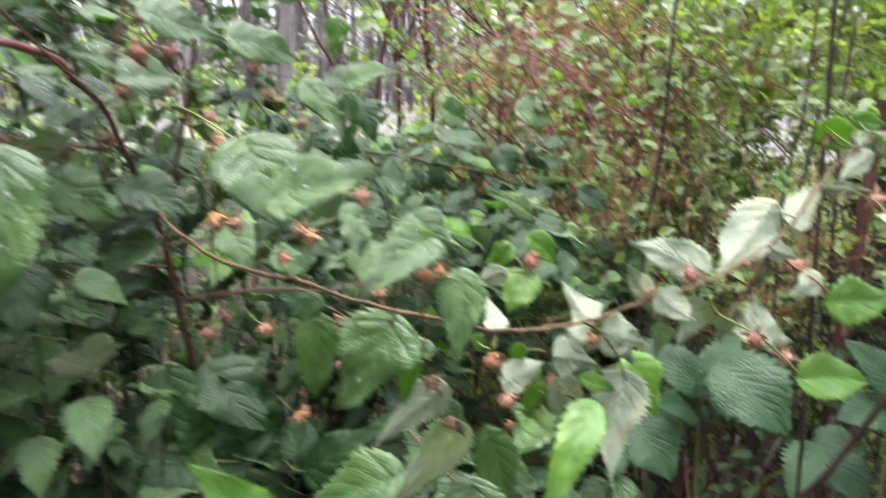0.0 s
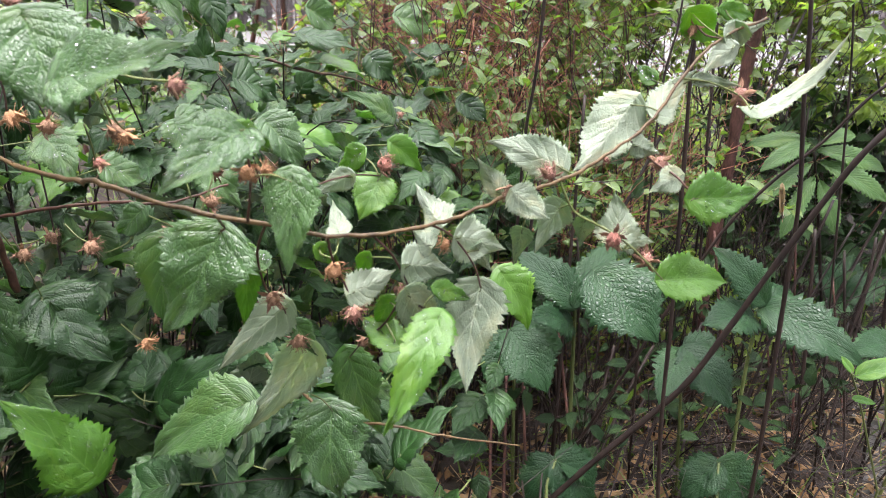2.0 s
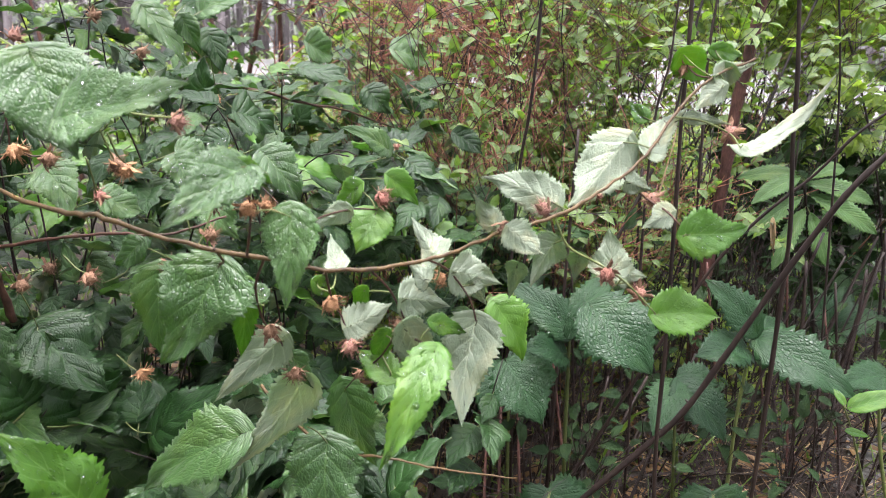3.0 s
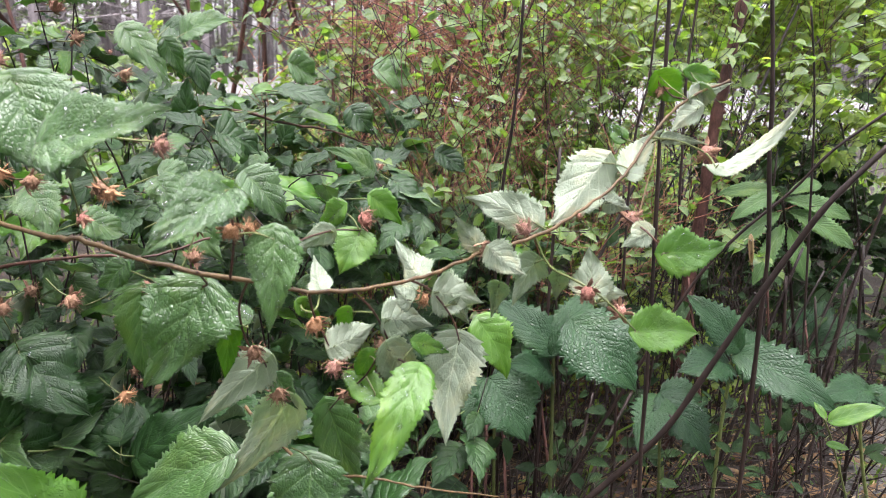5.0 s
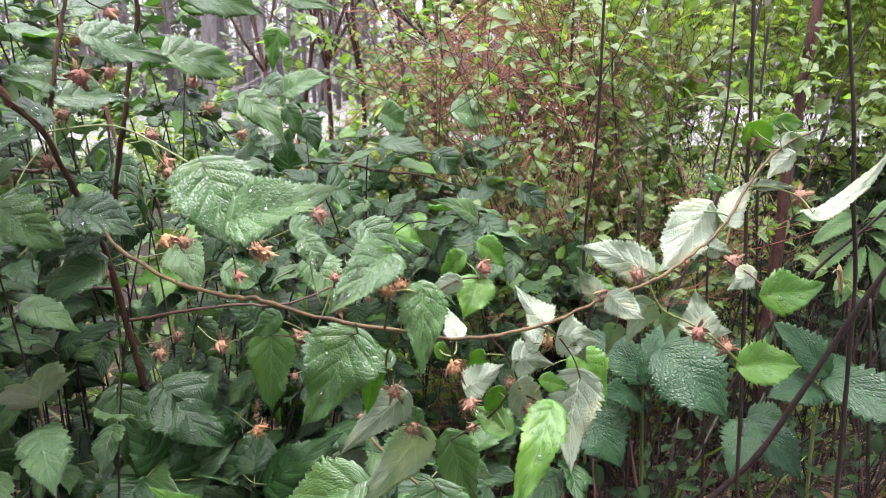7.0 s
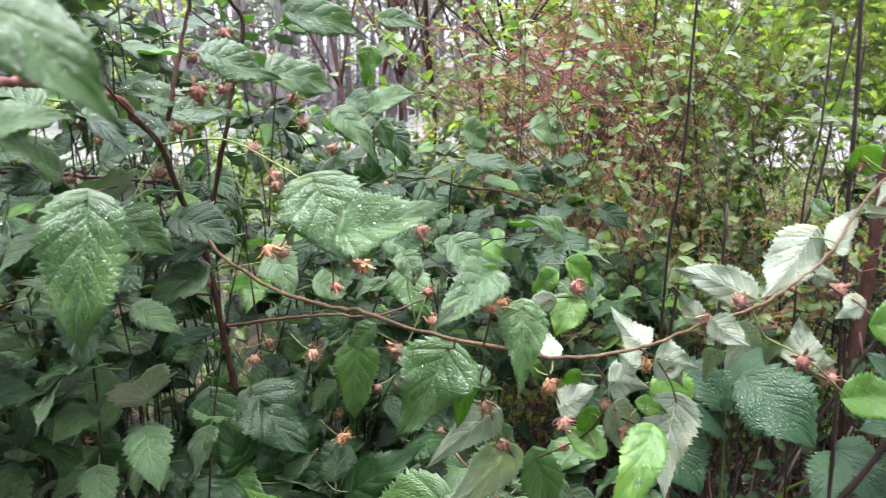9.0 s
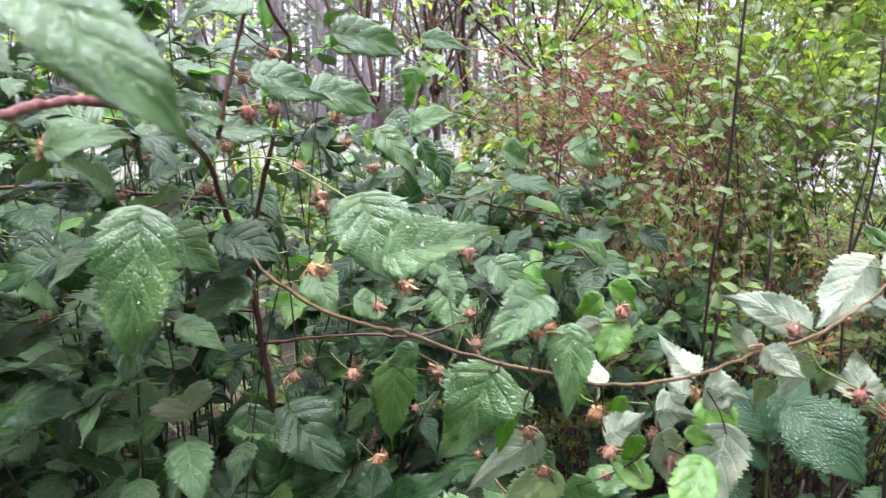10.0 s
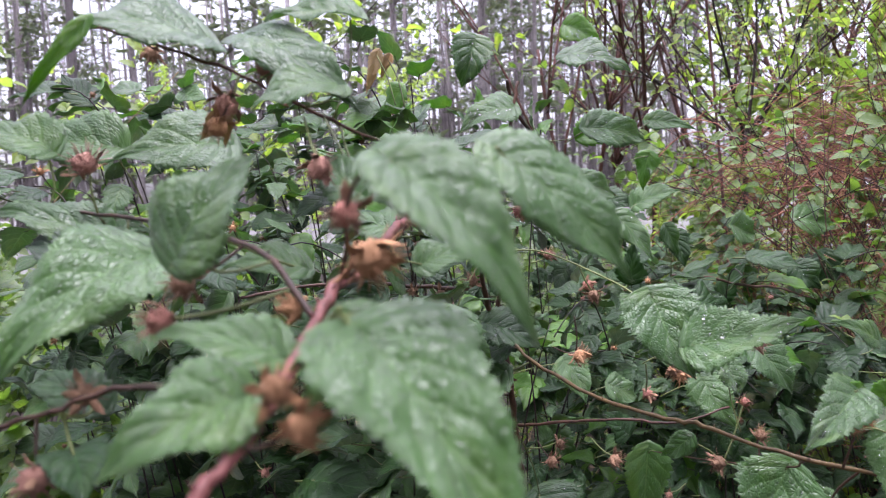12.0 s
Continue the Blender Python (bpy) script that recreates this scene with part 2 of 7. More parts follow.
drop_t.links.new(film_mix.outputs[0], drop_t.nodes["Material Output"].inputs["Surface"])
DROP = drop_m

# ---- builders ----
def smooth_path(points, steps=4):
    """A smooth line through the points."""
    p = [Vector(q) for q in points]
    if len(p) < 3:
        return [p[0].lerp(p[-1], i / steps) for i in range(steps + 1)]
    out = []
    for i in range(len(p) - 1):
        a, b, c, d = p[max(i - 1, 0)], p[i], p[i + 1], p[min(i + 2, len(p) - 1)]
        for k in range(steps):
            s = k / steps
            out.append(0.5 * (2 * b + (c - a) * s + (2 * a - 5 * b + 4 * c - d) * s * s + (3 * b - a - 3 * c + d) * s ** 3))
    out.append(p[-1])
    return out


def tube(verts, faces, line, r0, r1, sides=6, knots=0.0, rng=random):
    """A tapered rod along the line, added to the lists."""
    start, n = len(verts), len(line)
    side = Vector((1, 0, 0))
    for i, q in enumerate(line):
        way = (line[min(i + 1, n - 1)] - line[max(i - 1, 0)]).normalized()
        side = side - way * side.dot(way)
        if side.length < 1e-3:
            side = way.orthogonal()
        side.normalize()
        other = way.cross(side)
        r = r0 + (r1 - r0) * i / max(n - 1, 1)
        if knots:
            r *= 1 + knots * rng.uniform(-1, 1)
        for k in range(sides):
            a = 2 * math.pi * k / sides
            verts.append(q + (side * math.cos(a) + other * math.sin(a)) * r)
    for i in range(n - 1):
        for k in range(sides):
            a, b = start + i * sides + k, start + i * sides + (k + 1) % sides
            faces.append((a, b, b + sides, a + sides))
    faces.append(tuple(start + k for k in reversed(range(sides))))
    faces.append(tuple(start + (n - 1) * sides + k for k in range(sides)))


def mesh_of(name, verts, faces, materials, uvs=None, slots=None, smooth=True):
    me = bpy.data.meshes.new(name)
    me.from_pydata([tuple(v) for v in verts], [], faces)
    for m in materials:
        me.materials.append(m)
    if uvs is not None:
        layer = me.uv_layers.new(name="UVMap")
        index = np.empty(len(me.loops), dtype=np.int32)
        me.loops.foreach_get("vertex_index", index)
        layer.data.foreach_set("uv", np.asarray(uvs, dtype=np.float32)[index].ravel())
    if slots is not None:
        me.polygons.foreach_set("material_index", np.asarray(slots, dtype=np.int32))
    if smooth:
        me.polygons.foreach_set("use_smooth", np.ones(len(me.polygons), dtype=bool))
    me.update()
    return me


def part(name, me, parent, label="", kind=""):
    ob = new(name, me)
    ob.parent = parent
    return tagged(ob, label, kind=kind)


def blade_shape(length, width, rng, rows=26, half=3, droop=0.5, fold=0.25, ripple=0.06, teeth=0.07, heart=0.12, pleats=7.0, pleat=0.012, tip=1.1, round_base=0.42, twist=0.0, curl=0.0, outline=None, sway=0.0, pillows=0.0):
    """Points of one leaf blade, base at the origin, tip on +y, upper side +z: (grid of points, grid of uv)."""
    v = np.linspace(0, 1, rows + 1)[:, None]
    u = np.linspace(-1, 1, 2 * half + 1)[None, :]
    prof = np.clip(v, 1e-4, 1) ** round_base * (1 - v) ** tip
    prof = prof / prof.max()
    if outline is not None:
        prof = np.interp(v, outline[0], outline[1])
        soft = prof.copy()
        soft[1:-1] = (prof[:-2] + 2 * prof[1:-1] + prof[2:]) / 4
        prof = soft
    bite = (-1.0, 0.1, 1.0) if outline is None else (-1.0, -0.2, 0.45, -0.15, 1.1)
    saw = np.array(bite)[np.arange(rows + 1) % len(bite)][:, None] * rng.uniform(0.35, 1.4, (rows + 1, 1))
    jag = 1 + teeth * saw * (np.abs(u) > 0.95)
    jag *= 1 + 0.06 * np.sin(9 * v + rng.uniform(0, 6)) * (np.abs(u) > 0.6)
    x = 0.5 * width * prof * u * jag
    y = length * (v - heart * np.abs(u) ** 1.6 * (1 - v) ** 4 + 0.10 * width / length * (np.abs(u)) * np.sin(np.pi * v) * 0.6)
    lift = np.abs(x) * fold - 0.25 * np.abs(x) ** 2 / width
    ph = rng.uniform(0, 6.28)
    lift = lift + ripple * width * u * np.abs(u) * np.sin(2 * np.pi * 1.7 * v + ph + (u > 0) * 1.3) * np.sin(np.pi * v)
    lift = lift + pleat * length * np.abs(np.sin(np.pi * (pleats * (v - 0.16 * np.abs(u))))) * np.abs(u) ** 0.6 * (1.15 - v) * 2.2
    if pillows:
        side = np.power(v, 0.85) - 0.55 * np.power(np.abs(u) / 2, 0.8) + (u > 0) * 0.35 / 5.6
        gap = np.abs(np.mod((side + 4) * 5.6, 1) - 0.5) * 2
        lift = lift + pillows * length * np.minimum(1.6 * gap, 1.0) * np.abs(u) ** 0.5 * np.clip(1.15 - v, 0, 1) * np.clip(1.25 - np.abs(u), 0, 1)
    x = x + sway * width * (v - 0.25) ** 2 * np.sign(v - 0.25) * 1.2
    lift = lift + 0.007 * length * np.sin(13 * v + 7 * u + ph) * np.sin(9 * u - 11 * v + 2 * ph)
    lift = lift - 0.02 * width * np.exp(-(u / 0.2) ** 2)
    lift = lift + twist * x * (v - 0.4) + curl * width * (np.abs(u) ** 2) * -0.5
    # bend along the length
    s = y / length
    cy = length * np.where(np.abs(droop) > 1e-3, np.sin(droop * s) / droop if abs(droop) > 1e-3 else s, s)
    cz = -length * ((1 - np.cos(droop * s)) / droop if abs(droop) > 1e-3 else 0 * s)
    py = cy + lift * np.sin(droop * s)
    pz = cz + lift * np.cos(droop * s)
    pts = np.stack([x + 0 * py, py, pz], -1)
    uv = np.stack([0.5 + 0.5 * u + 0 * v, v + 0 * u], -1)
    return pts, uv


def bramble_outline(r):
    """Half-widths along a bramble leaf: heart-shaped at the base, broad shoulders, a drawn-out tip."""
    k = r.uniform(-0.05, 0.06)
    lobe = r.uniform(0.0, 0.10)
    at = (0, 0.02, 0.06, 0.13, 0.21 + k, 0.30 + k, 0.36 + k, 0.48 + k, 0.62 + k, 0.76 + k / 2, 0.87, 0.95, 1)
    wide = (0, 0.34, 0.66, 0.90, 1.0, 0.97, 0.90 - lobe, 0.73 - lobe * 0.6, 0.52, 0.31, 0.15, 0.055, 0)
    return at, wide


def blade_mesh(name, pts, uv, top, under, thick=0.00035, stalk=None, stalk_material=None, stalk_r=0.0008):
    """A thin solid from a grid: upper skin, lower skin, and a stalk where one is given."""
    rows, cols = pts.shape[:2]
    gy, gx = np.gradient(pts, axis=0), np.gradient(pts, axis=1)
    nrm = np.cross(gx, gy)
    nrm /= np.maximum(np.linalg.norm(nrm, axis=-1, keepdims=True), 1e-9)
    low = pts - nrm * thick
    verts = [tuple(p) for p in pts.reshape(-1, 3)] + [tuple(p) for p in low.reshape(-1, 3)]
    uvs = [tuple(p) for p in uv.reshape(-1, 2)] * 2
    faces, slots, off = [], [], rows * cols
    for i in range(rows - 1):
        for j in range(cols - 1):
            a = i * cols + j
            faces.append((a, a + 1, a + cols + 1, a + cols))
            slots.append(0)
            faces.append((off + a, off + a + cols, off + a + cols + 1, off + a + 1))
            slots.append(1)
    for i in range(rows - 1):
        for j in (0, cols - 1):
            a = i * cols + j
            q = (a, a + cols, off + a + cols, off + a)
            faces.append(q if j == 0 else q[::-1])
            slots.append(0)
    mats = [top, under]
    if stalk:
        mats.append(stalk_material)
        n = len(faces)
        tube(verts, faces, stalk, stalk_r, stalk_r * 0.9, 5)
        slots += [2] * (len(faces) - n)
        uvs += [(0.5, 0.5)] * (len(verts) - len(uvs))
    return mesh_of(name, verts, faces, mats, uvs, slots)


SKIN = {"": LEAF_TOP, "darker": LEAF_DARK, "young": LEAF_YOUNG, "dried": DRIED}
CANE_LINES = {}
leaf_rng = random.Random(11)


def cane(name, points, r0, r1, label="arching red-brown bramble cane with toothed leaves and withered flowers", category="bramble", kind_name="bramble_cane", bark=None):
    """A thorny cane through the points; leaves and flower heads become its parts."""
    line = [q + Vector((leaf_rng.uniform(-1, 1), 0, leaf_rng.uniform(-1, 1))) * 0.0011 for q in smooth_path(points, 6)]
    base = new(kind_name)
    base.location = line[0]
    tagged(base, label, category, "bramble canes")
    verts, faces = [], []
    rel = [q - line[0] for q in line]
    tube(verts, faces, rel, r0, r1, 8, 0.16, leaf_rng)
    for i in range(2, len(rel) - 1, 2):
        way = (rel[i + 1] - rel[i - 1]).normalized()
        out = way.orthogonal().normalized()
        out.rotate(Matrix.Rotation(leaf_rng.uniform(0, 6.28), 3, way))
        r = r0 + (r1 - r0) * i / len(rel)
        tube(verts, faces, [rel[i] + out * r * 0.6, rel[i] + out * (r + 0.0035) - way * 0.001], r * 0.4, 0.0001, 4)
    part("stem", mesh_of("stem", verts, faces, [bark or CANE]), base)
    CANE_LINES[base.name] = line
    return base


def side_shoot(base, points, r=0.0011):
    """A thin side shoot of a cane, to bear leaves and flowers."""
    line = smooth_path(points, 5)
    verts, faces = [], []
    tube(verts, faces, [q - base.location for q in line], r, r * 0.7, 6, 0.08, leaf_rng)
    part("side_shoot", mesh_of("side_shoot", verts, faces, [CANE if leaf_rng.random() < 0.6 else GREEN_STALK]), base)
    CANE_LINES[base.name] = CANE_LINES[base.name] + line


def nearest(base, p):
    return min(CANE_LINES[base.name], key=lambda q: (q - p).length)


def water_drops(ob, pts, rng):
    """Rain drops that stand on a leaf, as one part of it."""
    rows, cols = pts.shape[:2]
    verts, faces = [], []
    for k in range(rng.randint(24, 48)):
        i, j = rng.randint(4, rows - 8), rng.randint(1, cols - 2)
        c = Vector(pts[i, j]).lerp(Vector(pts[i + 1, j + (1 if j < cols // 2 else -1)]), rng.random())
        n = Vector(np.cross(pts[i, j + 1] - pts[i, j - 1], pts[i + 1, j] - pts[i - 1, j])).normalized()
        a = n.orthogonal().normalized()
        b = n.cross(a)
        r = rng.choice((0.0007, 0.0009, 0.0012, 0.0016, 0.0022, 0.0028))
        s = len(verts)
        for h, q in ((-0.1, 0.95), (0.25, 1.0), (0.5, 0.72)):
            verts += [c + (a * math.cos(x) + b * math.sin(x)) * r * q + n * r * h for x in (2 * math.pi * e / 8 for e in range(8))]
        verts.append(c + n * r * 0.62)
        for ring in range(2):
            for e in range(8):
                p, q = s + 8 * ring + e, s + 8 * ring + (e + 1) % 8
                faces.append((p, q, q + 8, p + 8))
        for e in range(8):
            faces.append((s + 16 + e, s + 16 + (e + 1) % 8, s + 24))
        faces.append(tuple(s + e for e in reversed(range(8))))
    drops = new("dew", mesh_of("dew", verts, faces, [DROP]))
    drops.parent = ob
    tagged(drops, "clear rain drops", kind="stuff")


def leaf(base, b, t, width, up, tone="", droop=None, rows=65, half=5):
    """A toothed bramble leaf from its base b to its tip t, upper side towards up, on a stalk from its cane."""
    b, t, up = Vector(b), Vector(t), Vector(up)
    chord = t - b
    rng = np.random.RandomState(leaf_rng.randrange(1 << 30))
    bend = (leaf_rng.uniform(0.35, 0.85) if up.z > 0 else leaf_rng.uniform(0.25, 0.7)) if droop is None else droop
    pts, uv = blade_shape(1.0, width / chord.length, rng, rows, half, bend, leaf_rng.uniform(0.1, 0.4), leaf_rng.uniform(0.05, 0.12), 0.115 if b.y > 0.5 else 0.075,
                          leaf_rng.uniform(0.09, 0.16), 7.0, 0.0, 1.4, 0.55, leaf_rng.uniform(-0.3, 0.3), 0.0, bramble_outline(leaf_rng), leaf_rng.uniform(-0.35, 0.35), 0.022)
    end = pts[-1, half]
    a = -math.atan2(end[2], end[1])
    k = chord.length / math.hypot(end[1], end[2])
    rot = np.array([[1, 0, 0], [0, math.cos(a), -math.sin(a)], [0, math.sin(a), math.cos(a)]])
    pts = pts @ rot.T * k
    y = chord.normalized()
    z = (up - y * up.dot(y)).normalized()
    m = Matrix((y.cross(z), y, z)).transposed().to_4x4()
    m.translation = b
    inv = m.inverted()
    root = nearest(base, b)
    gap = root - b
    if gap.length > 0.10:
        root = b + gap.normalized() * 0.05 - Vector((0, 0, 0.02))
    mid = b.lerp(root, 0.5) - y * 0.004 - Vector((0, 0, 0.003))
    stalk = [inv @ q for q in smooth_path([root, mid, b + y * 0.004], 3)]
    ob = new("leaf", blade_mesh("leaf", pts, uv, SKIN[tone], DRIED if tone == "dried" else LEAF_UNDER, stalk=stalk, stalk_material=GREEN_STALK))
    ob.parent = base
    ob.matrix_local = Matrix.Translation(-base.location) @ m
    if b.y > 0.5 and up.z > -0.1 and leaf_rng.random() < 0.8:
        water_drops(ob, pts, leaf_rng)
    if tone == "young":
        tagged(ob, "fresh yellow-green toothed leaf")
    elif tone == "dried":
        tagged(ob, "curled dry brown leaf")
    elif tone == "darker":
        tagged(ob, "dark green toothed leaf")
    return ob


def berry_mesh(material):
    bm = bmesh.new()
    bmesh.ops.create_icosphere(bm, subdivisions=3, radius=0.26)
    for v in bm.verts:
        k = 1 + 0.35 * noise.noise(v.co * 13) + 0.18 * noise.noise(v.co * 29)
        v.co = Vector((v.co.x * k, v.co.y * k, v.co.z * k * 0.95 + 0.02))
    me = bpy.data.meshes.new("berry")
    bm.to_mesh(me)
    bm.free()
    me.materials.append(material)
    me.polygons.foreach_set("use_smooth", np.ones(len(me.polygons), dtype=bool))
    return me


def sepal_mesh(material, seed):
    rng = np.random.RandomState(seed)
    pts, uv = blade_shape(0.50, 0.19, rng, 8, 2, (0.9, -1.1, -0.5, 0.4)[seed], 0.5, 0.1, 0.02, 0.0, 3, 0.01, 1.0, 0.6, 0.6)
    pts = pts + np.array([0, 0.10, -0.22])
    return blade_mesh("sepal", pts, uv, material, material, 0.012)


def hair_mesh(material, seed):
    rng = random.Random(seed)
    verts, faces = [], []
    for i in range(48):
        d = Vector((rng.uniform(-1, 1), rng.uniform(-1, 1), rng.uniform(-0.2, 1.2))).normalized()
        tube(verts, faces, [d * 0.22, d * 0.36, d * rng.uniform(0.38, 0.62) + Vector((0, 0, rng.uniform(-0.05, 0.08)))], 0.014, 0.008, 3)
    return mesh_of("stamens", verts, faces, [material])


HEAD = {c: (berry_mesh(m), [sepal_mesh(FRUIT["gold" if c == "gold" else "brown"], s) for s in range(4)], hair_mesh(FRUIT["brown" if c == "red" else c], 5)) for c, m in FRUIT.items()}
head_rng = random.Random(5)


def flower_head(base, p, size, colour):
    """A withered flower: a hairy young fruit in five curled sepals, on a stalk from its cane."""
    p = Vector(p)
    berry, sepals, hairs = HEAD[colour]
    root = nearest(base, p)
    gap = p - root
    out = gap.normalized() if gap.length > 0.004 else Vector((0, 0, -1))
    if gap.length > 0.08:
        root = p - out * 0.035 + Vector((0, 0, 0.012))
    face = (out + Vector((head_rng.uniform(-0.5, 0.5), head_rng.uniform(-0.8, 0.2), head_rng.uniform(-0.7, 0.3)))).normalized()
    ob = new("flower_head", berry)
    ob.parent = base
    turn = face.to_track_quat("Z", "Y").to_matrix().to_4x4()
    ob.matrix_local = Matrix.Translation(p - base.location) @ turn @ Matrix.Scale(size, 4)
    for i in range(5):
        s = new("sepal", sepals[head_rng.randrange(4)])
        s.parent = ob
        s.matrix_local = pose(0, 0, 0, head_rng.uniform(-25, 55), 0, 72 * i + head_rng.uniform(-12, 12))
    h = new("stamen_tuft", hairs)
    h.parent = ob
    verts, faces = [], []
    inv = (Matrix.Translation(p) @ turn @ Matrix.Scale(size, 4)).inverted()
    line = smooth_path([root, root.lerp(p, 0.5) - Vector((0, 0, 0.002)), p - face * size * 0.25], 3)
    tube(verts, faces, [inv @ q for q in line], 0.0009 / size, 0.0009 / size, 5)
    s = new("stalk", mesh_of("stalk", verts, faces, [GREEN_STALK if head_rng.random() < 0.6 else CANE]))
    s.parent = ob
    return ob

# ---- ground ----
def ground_height(x, y):
    far = max(0.0, math.hypot(x, y) - 3.0)
    return 0.03 * noise.noise((x * 1.3, y * 1.3, 0)) + 0.012 * noise.noise((x * 6, y * 6, 3)) + min(far, 12) * 0.02 * noise.noise((x * 0.12, y * 0.12, 7))


def ground_sheet():
    ring = [0.0] + [0.12 * 1.065 ** i for i in range(132)]
    around = 72
    verts, faces = [(0, 1.5, ground_height(0, 1.5))], []
    for r in ring[1:]:
        for k in range(around):
            a = 2 * math.pi * k / around
            x, y = r * math.cos(a), 1.5 + r * math.sin(a)
            verts.append((x, y, ground_height(x, y)))
    for k in range(around):
        faces.append((0, 1 + k, 1 + (k + 1) % around))
    for i in range(len(ring) - 2):
        for k in range(around):
            a, b = 1 + i * around + k, 1 + i * around + (k + 1) % around
            faces.append((a, a + around, b + around, b))
    ob = new("ground", mesh_of("ground", verts, faces, [SOIL]))
    tagged(ob, "damp brown forest soil under needle litter", "ground", kind="structure")


ground_sheet()


def strips(name, count, box, material, length, width, lift, label, category, seed, upright=0.0, bend=0.3):
    """Many thin bent blades or stalks strewn over the ground, as one object."""
    rng = random.Random(seed)
    verts, faces, uvs = [], [], []
    x0, x1, y0, y1 = box
    for i in range(count):
        x, y = rng.gauss((x0 + x1) / 2, (x1 - x0) / 3), rng.gauss(y0 * 0.6 + y1 * 0.4, (y1 - y0) / 3)
        z = ground_height(x, y) + rng.uniform(0.002, lift)
        a = rng.uniform(0, 6.28)
        n = rng.uniform(*length)
        w = rng.uniform(*width)
        tilt = rng.uniform(-0.15, 0.3) if not upright else rng.uniform(0.9, 1.5) * upright
        turn = rng.uniform(-bend, bend)
        p = Vector((x, y, z))
        d = Vector((math.cos(a) * math.cos(tilt), math.sin(a) * math.cos(tilt), math.sin(tilt)))
        side = d.cross(Vector((0, 0, 1)))
        side = side.normalized() if side.length > 0.05 else Vector((1, 0, 0))
        lift_dir = side.cross(d)
        start = len(verts)
        for k in range(4):
            s = k / 3
            q = p + d * n * s + side * turn * n * s * s - (Vector((0, 0, 1)) * n * 0.35 * s * s if upright else Vector((0, 0, 0)))
            ww = w * (1 - 0.75 * s)
            verts += [q - side * ww, q + lift_dir * ww * 0.8, q + side * ww]
            uvs += [(0, s), (0.5, s), (1, s)]
        for k in range(3):
            b = start + 3 * k
            faces += [(b, b + 1, b + 4, b + 3), (b + 1, b + 2, b + 5, b + 4)]
    ob = new(name, mesh_of(name, verts, faces, [material], uvs))
    return tagged(ob, label, category, kind="stuff")


strips("needle_litter", 9500, (-2.4, 2.8, -0.4, 4.2), LITTER, (0.04, 0.12), (0.0006, 0.0012), 0.02, "fallen brown pine needles on damp soil", "needles", 1)
strips("dry_grass", 1500, (-1.6, 2.0, 0.6, 3.6), STRAW, (0.08, 0.3), (0.0008, 0.0022), 0.05, "pale dry grass stalks lying on the ground", "grass", 2, bend=0.25)
strips("fallen_wood", 260, (-1.5, 2.0, 0.6, 3.6), DARK_STEM, (0.1, 0.45), (0.0015, 0.004), 0.05, "dark fallen twigs on the needle litter", "twigs", 3)
strips("green_grass", 1300, (-1.5, 2.2, 1.0, 4.5), MIDGREEN, (0.10, 0.32), (0.0015, 0.003), 0.01, "thin green grass blades growing in the litter", "grass", 4, upright=1.0)
strips("far_grass", 6000, (-9.0, 9.0, 3.2, 16.0), MIDGREEN, (0.15, 0.5), (0.004, 0.011), 0.01, "green forest undergrowth grass", "grass", 6, upright=1.0)


def small_leaves(verts, faces, uvs, p, out, length, width, rng):
    """One simple folded leaf of eight triangles, added to the lists."""
    y = out.normalized()
    up = Vector((rng.uniform(-0.8, 0.8), rng.uniform(-1.3, 0.3), 0.8))
    z = up - y * up.dot(y)
    z = z.normalized() if z.length > 0.05 else y.orthogonal().normalized()
    x = y.cross(z)
    b = len(verts)
    for s, w, dz in ((0.0, 0.12, 0.0), (0.25, 0.95, 0.02), (0.65, 0.8, -0.01), (1.0, 0.04, -0.14)):
        c = p + y * length * s + z * length * dz
        e = z * width * 0.18 * w
        verts += [c - x * width * 0.5 * w + e, c, c + x * width * 0.5 * w + e]
        uvs += [(0.5 - 0.5 * w, s), (0.5, s), (0.5 + 0.5 * w, s)]
    for k in range(3):
        q = b + 3 * k
        faces += [(q, q + 1, q + 4, q + 3), (q + 1, q + 2, q + 5, q + 4)]


def grow(rng, p, way, length, r, depth, twigs, rods, spread=0.6, droop=0.0, wiggle=0.12):
    """A branching limb: rods get (line, r0, r1), twigs get the points that bear leaves."""
    n = 5
    line = [p.copy()]
    w = way.normalized()
    for i in range(n):
        w = (w + Vector((rng.uniform(-1, 1), rng.uniform(-1, 1), rng.uniform(-1, 1))) * wiggle - Vector((0, 0, droop))).normalized()
        line.append(line[-1] + w * length / n)
    rods.append((line, r, r * 0.55))
    if depth == 0:
        twigs.append(line)
        return
    for i in range(rng.randint(2, 4) if depth > 1 else rng.randint(3, 5)):
        k = rng.randint(2, n)
        q = line[k]
        side = Vector((rng.uniform(-1, 1), rng.uniform(-1, 1), rng.uniform(-0.4, 0.9)))
        grow(rng, q, (w + side * spread).normalized(), length * rng.uniform(0.5, 0.75), r * (0.55 - 0.05 * k / n), depth - 1, twigs, rods, spread, droop, wiggle)


